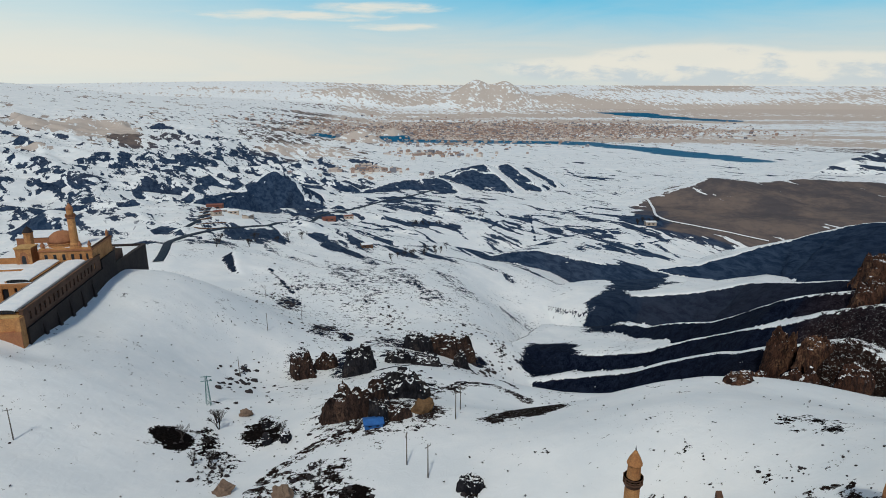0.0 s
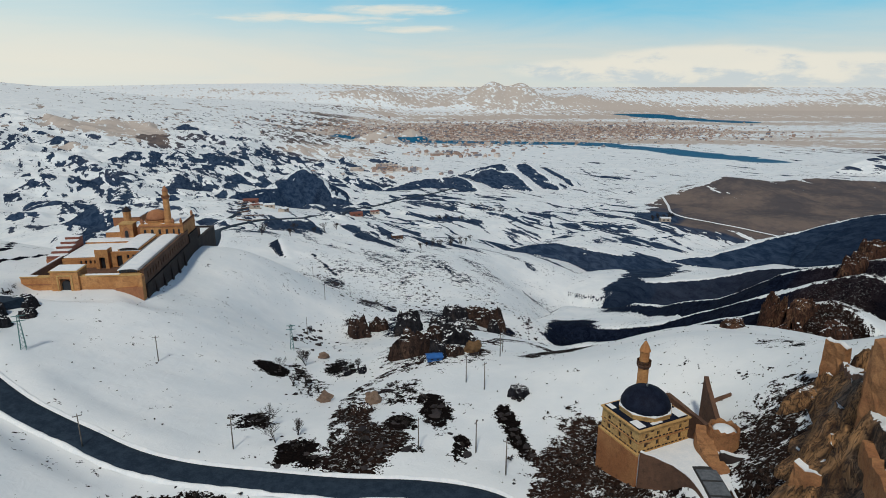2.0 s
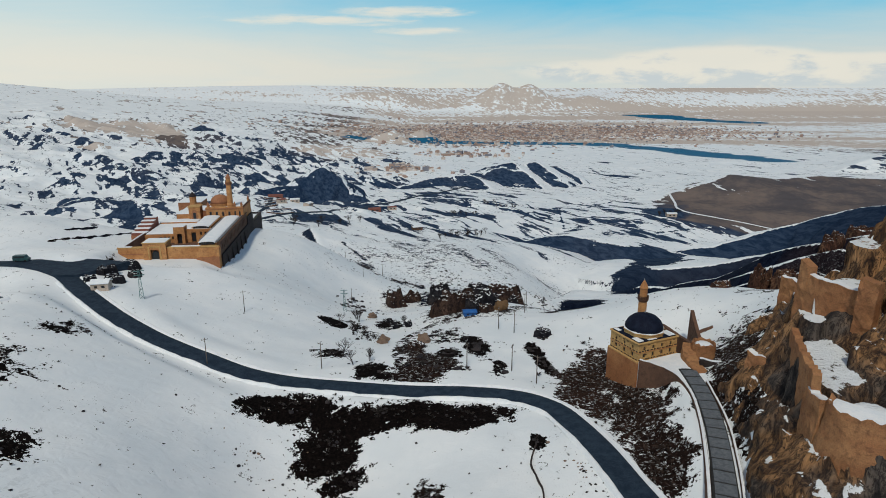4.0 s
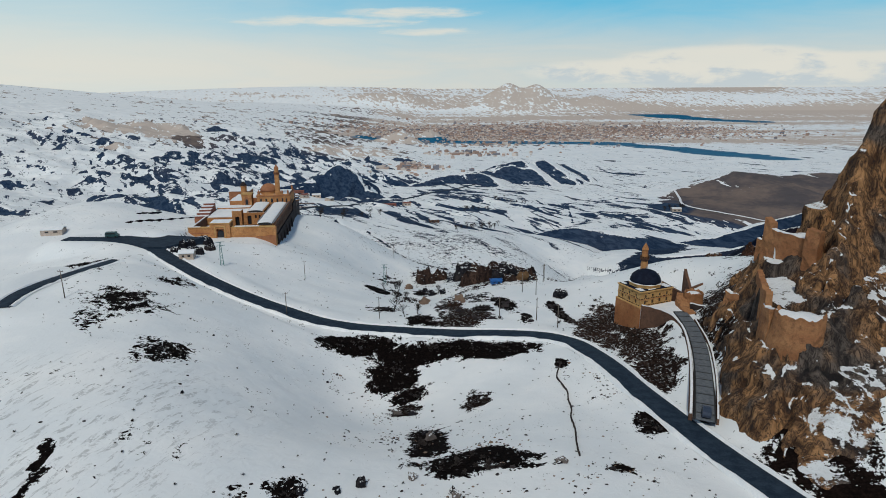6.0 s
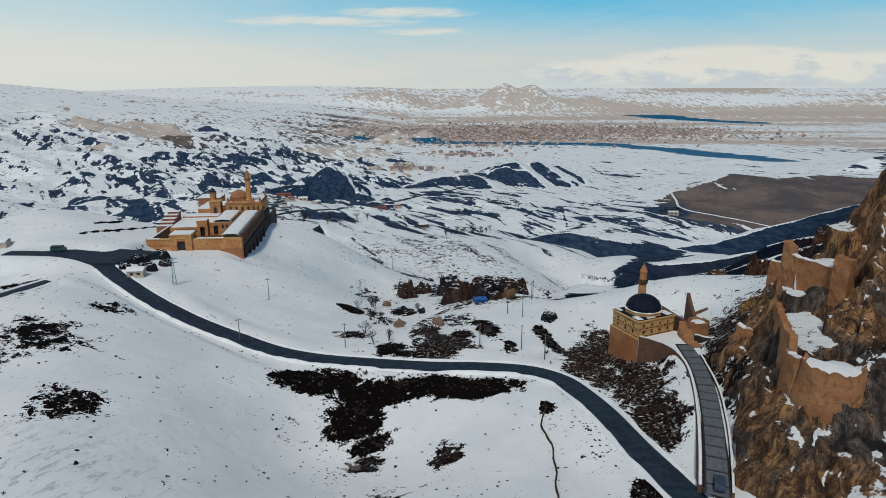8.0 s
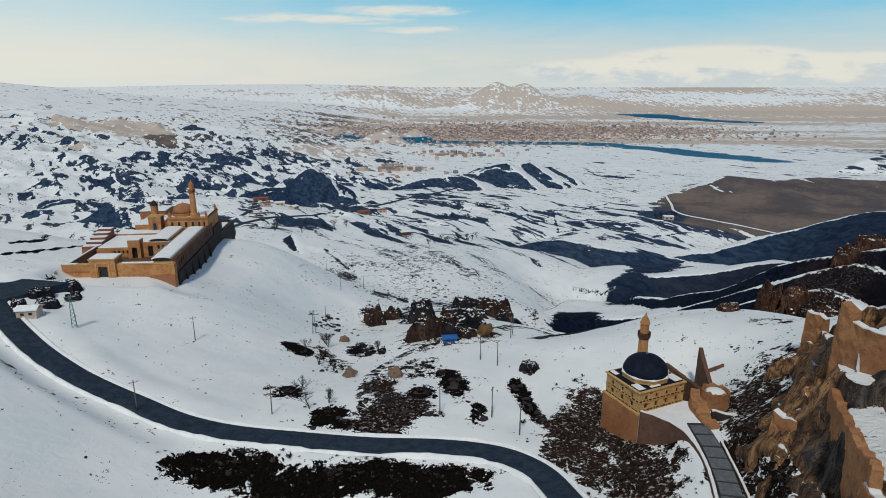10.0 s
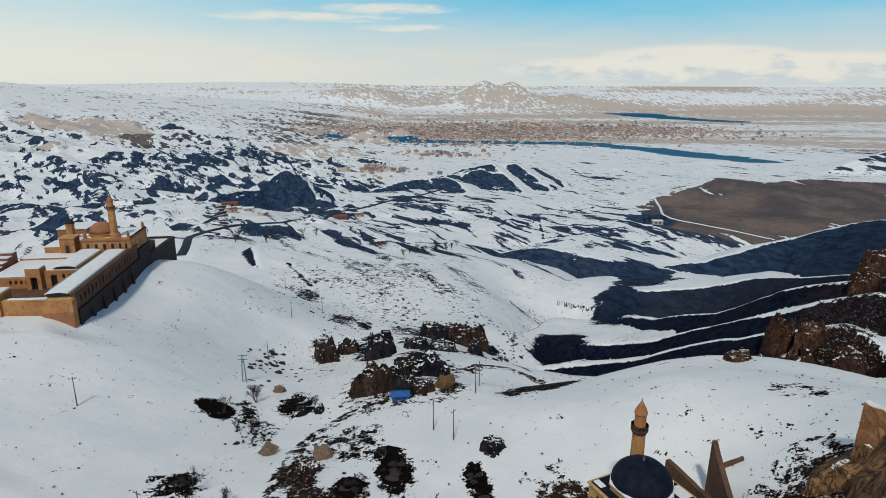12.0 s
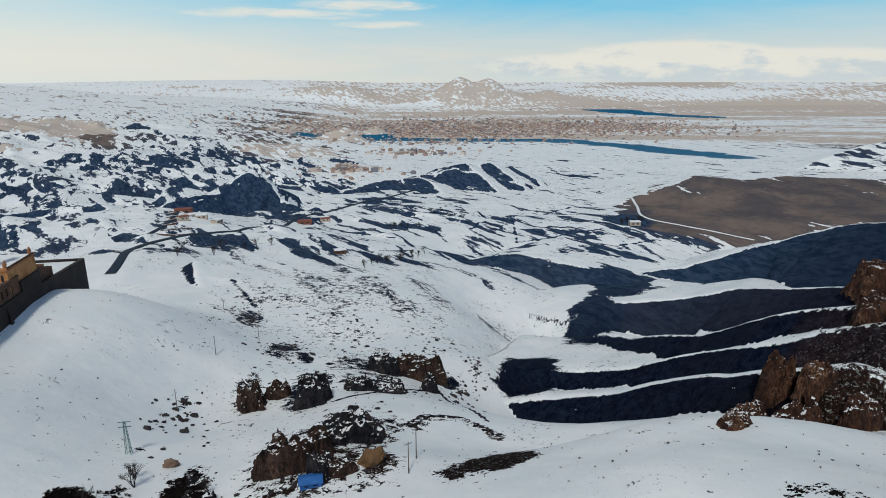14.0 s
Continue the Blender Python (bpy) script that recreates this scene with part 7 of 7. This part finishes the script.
# ---------------------------------------------------------------- buildings, huts, vehicles
def hut(x, y, wide, deep, high, turn, wall_mat, roof_mat, label, name="hut", lift=0.9, group=""):
    z = at_ground(x, y)
    owner = thing(name, label, "building", pose(x, y, z, 0, 0, turn), group)
    holes = [(-wide * 0.3, -wide * 0.12, high * 0.35, high * 0.7), (wide * 0.1, wide * 0.3, high * 0.35, high * 0.7)]
    front_ = part("front_wall", wall_bm(-wide / 2, wide / 2, -1.5, high, -deep / 2, -deep / 2 + 0.3, holes), wall_mat, owner)
    windows_along(owner, front_, holes, -deep / 2, 0.12)
    part("back_wall", box(-wide / 2, wide / 2, deep / 2 - 0.3, deep / 2, -1.5, high), wall_mat, owner)
    for sx in (-1, 1):
        part("side_wall", prism([(sx * wide / 2 - (0.3 if sx > 0 else 0), -deep / 2 + 0.3), (sx * wide / 2 + (0 if sx > 0 else 0.3), -deep / 2 + 0.3), (sx * wide / 2 + (0 if sx > 0 else 0.3), deep / 2 - 0.3), (sx * wide / 2 - (0.3 if sx > 0 else 0), deep / 2 - 0.3)], -1.5, high), wall_mat, owner)
    bm = bmesh.new()
    w, d = wide / 2 + 0.3, deep / 2 + 0.3
    line = [(-d, high - 0.05), (0, high + lift), (d, high - 0.05), (d, high + 0.2), (0, high + lift + 0.28), (-d, high + 0.2)]
    a = [bm.verts.new((-w, y_, z_)) for y_, z_ in line]
    b = [bm.verts.new((w, y_, z_)) for y_, z_ in line]
    bm.faces.new((a[0], a[1], a[4], a[5])), bm.faces.new((a[1], a[2], a[3], a[4]))
    bm.faces.new((b[5], b[4], b[1], b[0])), bm.faces.new((b[4], b[3], b[2], b[1]))
    for i in range(6):
        j = (i + 1) % 6
        bm.faces.new((a[i], b[i], b[j], a[j]))
    bmesh.ops.recalc_face_normals(bm, faces=bm.faces[:])
    part("roof", bm, roof_mat, owner)
    return owner


tagged(mesh_object("parking_area", prism([(-199, 129), (-176, 126), (-160, 117), (-152, 118), (-147, 127.5), (-143, 134), (-166, 138), (-185, 134.5)], 11, 15.2), ASPHALT), "dark cleared forecourt below the palace", "forecourt", kind="structure")
hut(-139.6, 109.9, 5.4, 4, 2.3, 12, PLASTER, ROOF_SNOW, "low plastered kiosk with a snowy roof")
hut(-217.4, 144.7, 9, 5, 2.0, 12, PLASTER, ROOF_SNOW, "low stone hut half buried in snow")
hut(-151.8, 790, 17, 10, 5, 20, RED_ROOF, RED_ROOF, "rust-red farm building beside the valley road")
hut(-128, 806, 12, 8, 4, 20, PLASTER, RED_ROOF, "plastered farmhouse with a red roof")
hut(-267, 700, 18, 10, 5.5, 10, RED_ROOF, RED_ROOF, "large rust-red village house")
hut(-245, 660, 10, 8, 4, 35, PLASTER, ROOF_SNOW, "village house with a snowy roof", group="village houses")
hut(-225, 640, 11, 7, 4, 15, PLASTER, ROOF_SNOW, "village house with a snowy roof", group="village houses")
hut(-232, 610, 9, 7, 3.6, 50, PLASTER, RED_ROOF, "village house with a red roof", group="village houses")
hut(-205, 625, 9, 8, 4, 70, PLASTER, ROOF_SNOW, "village house with a snowy roof", group="village houses")
hut(-69, 531, 10, 7, 3.5, 20, BROWN_WALL, ROOF_SNOW, "brown farm hut with a snowy roof")
hut(279, 800, 14, 9, 5, 0, PLASTER, ROOF_SNOW, "far farmhouse among bare trees")
hut(-17.5, 136.5, 4.6, 3.2, 1.2, 12, BLUE_SHEET, BLUE_SHEET, "low shelter covered with a bright blue sheet", "blue_shelter", 0.5)


def vehicle(name, x, y, z, turn, long, wide, high, paint, label, category, bonnet):
    owner = thing(name, label, category, pose(x, y, z, 0, 0, turn))
    half, w = long / 2, wide / 2
    side_line = [(-half, 0.35), (half, 0.35), (half, high * 0.55), (half - bonnet, high * 0.62), (half - bonnet * 1.5, high), (-half + 0.25, high), (-half, high * 0.62)]
    bm = bmesh.new()
    a = [bm.verts.new((px, -w, pz)) for px, pz in side_line]
    b = [bm.verts.new((px, w, pz)) for px, pz in side_line]
    bm.faces.new(a), bm.faces.new(b[::-1])
    for i in range(len(a)):
        j = (i + 1) % len(a)
        bm.faces.new((a[i], b[i], b[j], a[j]))
    bmesh.ops.recalc_face_normals(bm, faces=bm.faces[:])
    bmesh.ops.bevel(bm, geom=bm.edges[:], offset=0.07, segments=1, affect="EDGES")
    body = part("body", bm, paint, owner)
    for sy in (-1, 1):
        part("window", box(-half + 0.5, half - bonnet * 1.5 - 0.1, sy * w - 0.03, sy * w + 0.03, high * 0.62, high * 0.9), DARK_GLASS, body)
        for px in (-half * 0.6, half * 0.6):
            bm = lathe([(0.36, -0.12), (0.36, 0.12)], 12)
            bmesh.ops.transform(bm, matrix=pose(px, sy * (w - 0.1), 0.36, 90), verts=bm.verts[:])
            part("wheel", bm, RUBBER, owner)
    return owner


vehicle("car", 20.6, -0.5, 12.75, 70, 4.3, 1.75, 1.45, CAR_PAINT, "dark car parked at the foot of the paved ramp", "car", 1.1)
vehicle("minibus", -183, 133, 15.25, 8, 5.4, 2.0, 2.3, GREEN_PAINT, "green minibus parked on the forecourt", "bus", 0.7)


# ---------------------------------------------------------------- plot rows, the ditch crack and the far town
for k in range(7):
    f = k / 6
    a, b = (-229 - 52 * f, 545 + 150 * f), (-204 - 66 * f, 560 + 160 * f)
    spots = [(a[0] + (b[0] - a[0]) * g, a[1] + (b[1] - a[1]) * g) for g in (0, 0.5, 1)]
    tagged(line_wall("plot_wall", spots, 0.9, [at_ground(x, y) - 0.8 for x, y in spots], [at_ground(x, y) + 1.0 for x, y in spots], BROWN_WALL, "low brown stone row across a snowy village plot", "wall", ROOF_SNOW, 0.25, 60 + k, 0.3), group="rows of the village plot")
# dark ditch crack in the snow, stood in for by a thin low wall
CRACK = [(-4.1, 36.1), (-5.8, 29.6), (-5.2, 24.5), (-4.6, 19.7), (-5.1, 14.9), (-5.2, 10.0), (-6.2, 4.0), (-6.4, -2.2), (-7.3, -8.6), (-8.0, -16.1)]
line_wall("ditch_crack", CRACK, 0.28, [at_ground(x, y) - 0.6 for x, y in CRACK], [at_ground(x, y) + 0.42 for x, y in CRACK], DARK_WALL, "thin dark wandering ditch crack, built as a low wall", "wall", None, 0.12, 21, 0.9)


def house_form(k):
    wide, deep, high = ((1, 0.7, 0.4), (0.8, 0.8, 0.5), (1.2, 0.6, 0.4), (0.7, 0.6, 0.35), (1, 1, 0.8))[k]
    bm = prism([(-wide / 2, -deep / 2), (wide / 2, -deep / 2), (wide / 2, deep / 2), (-wide / 2, deep / 2)], 0, high)
    prism([(-wide / 2, -deep / 2), (wide / 2, -deep / 2), (wide / 2, 0), (-wide / 2, 0)], [high] * 4, [high + 0.01, high + 0.01, high + 0.2, high + 0.2], bm)
    return arrays(bm)


def town_material():
    mat, n = material("town_walls")
    info = n.add("ShaderNodeNewGeometry").outputs["Random Per Island"]
    colour = n.mix(n.step(info, 0.3, 0.7), (0.36, 0.25, 0.20), (0.66, 0.58, 0.52))
    colour = n.mix(n.step(info, 0.8, 0.82), colour, (0.20, 0.20, 0.23))
    finish(n, colour, 0.85)
    return mat


TOWN = town_material()
scatter("town", "far town of pale and brick houses on the plain", "town", TOWN, [(300, 3250, 600, 420, 0, 1, 1), (-150, 3150, 420, 350, 10, 1, 1), (900, 3200, 420, 330, -8, 1, 1), (150, 2800, 420, 160, 0, 1, 1)], 1500, (4, 10), house_form, 12, 1.35)
scatter("hamlet", "scattered village houses in the valley mouth", "village", TOWN, [(-60, 2000, 220, 120, 0, 1, 1), (-190, 1500, 90, 60, 0, 1, 1), (60, 2350, 300, 120, 0, 1, 1)], 40, (6, 12), house_form, 13, 1.3)
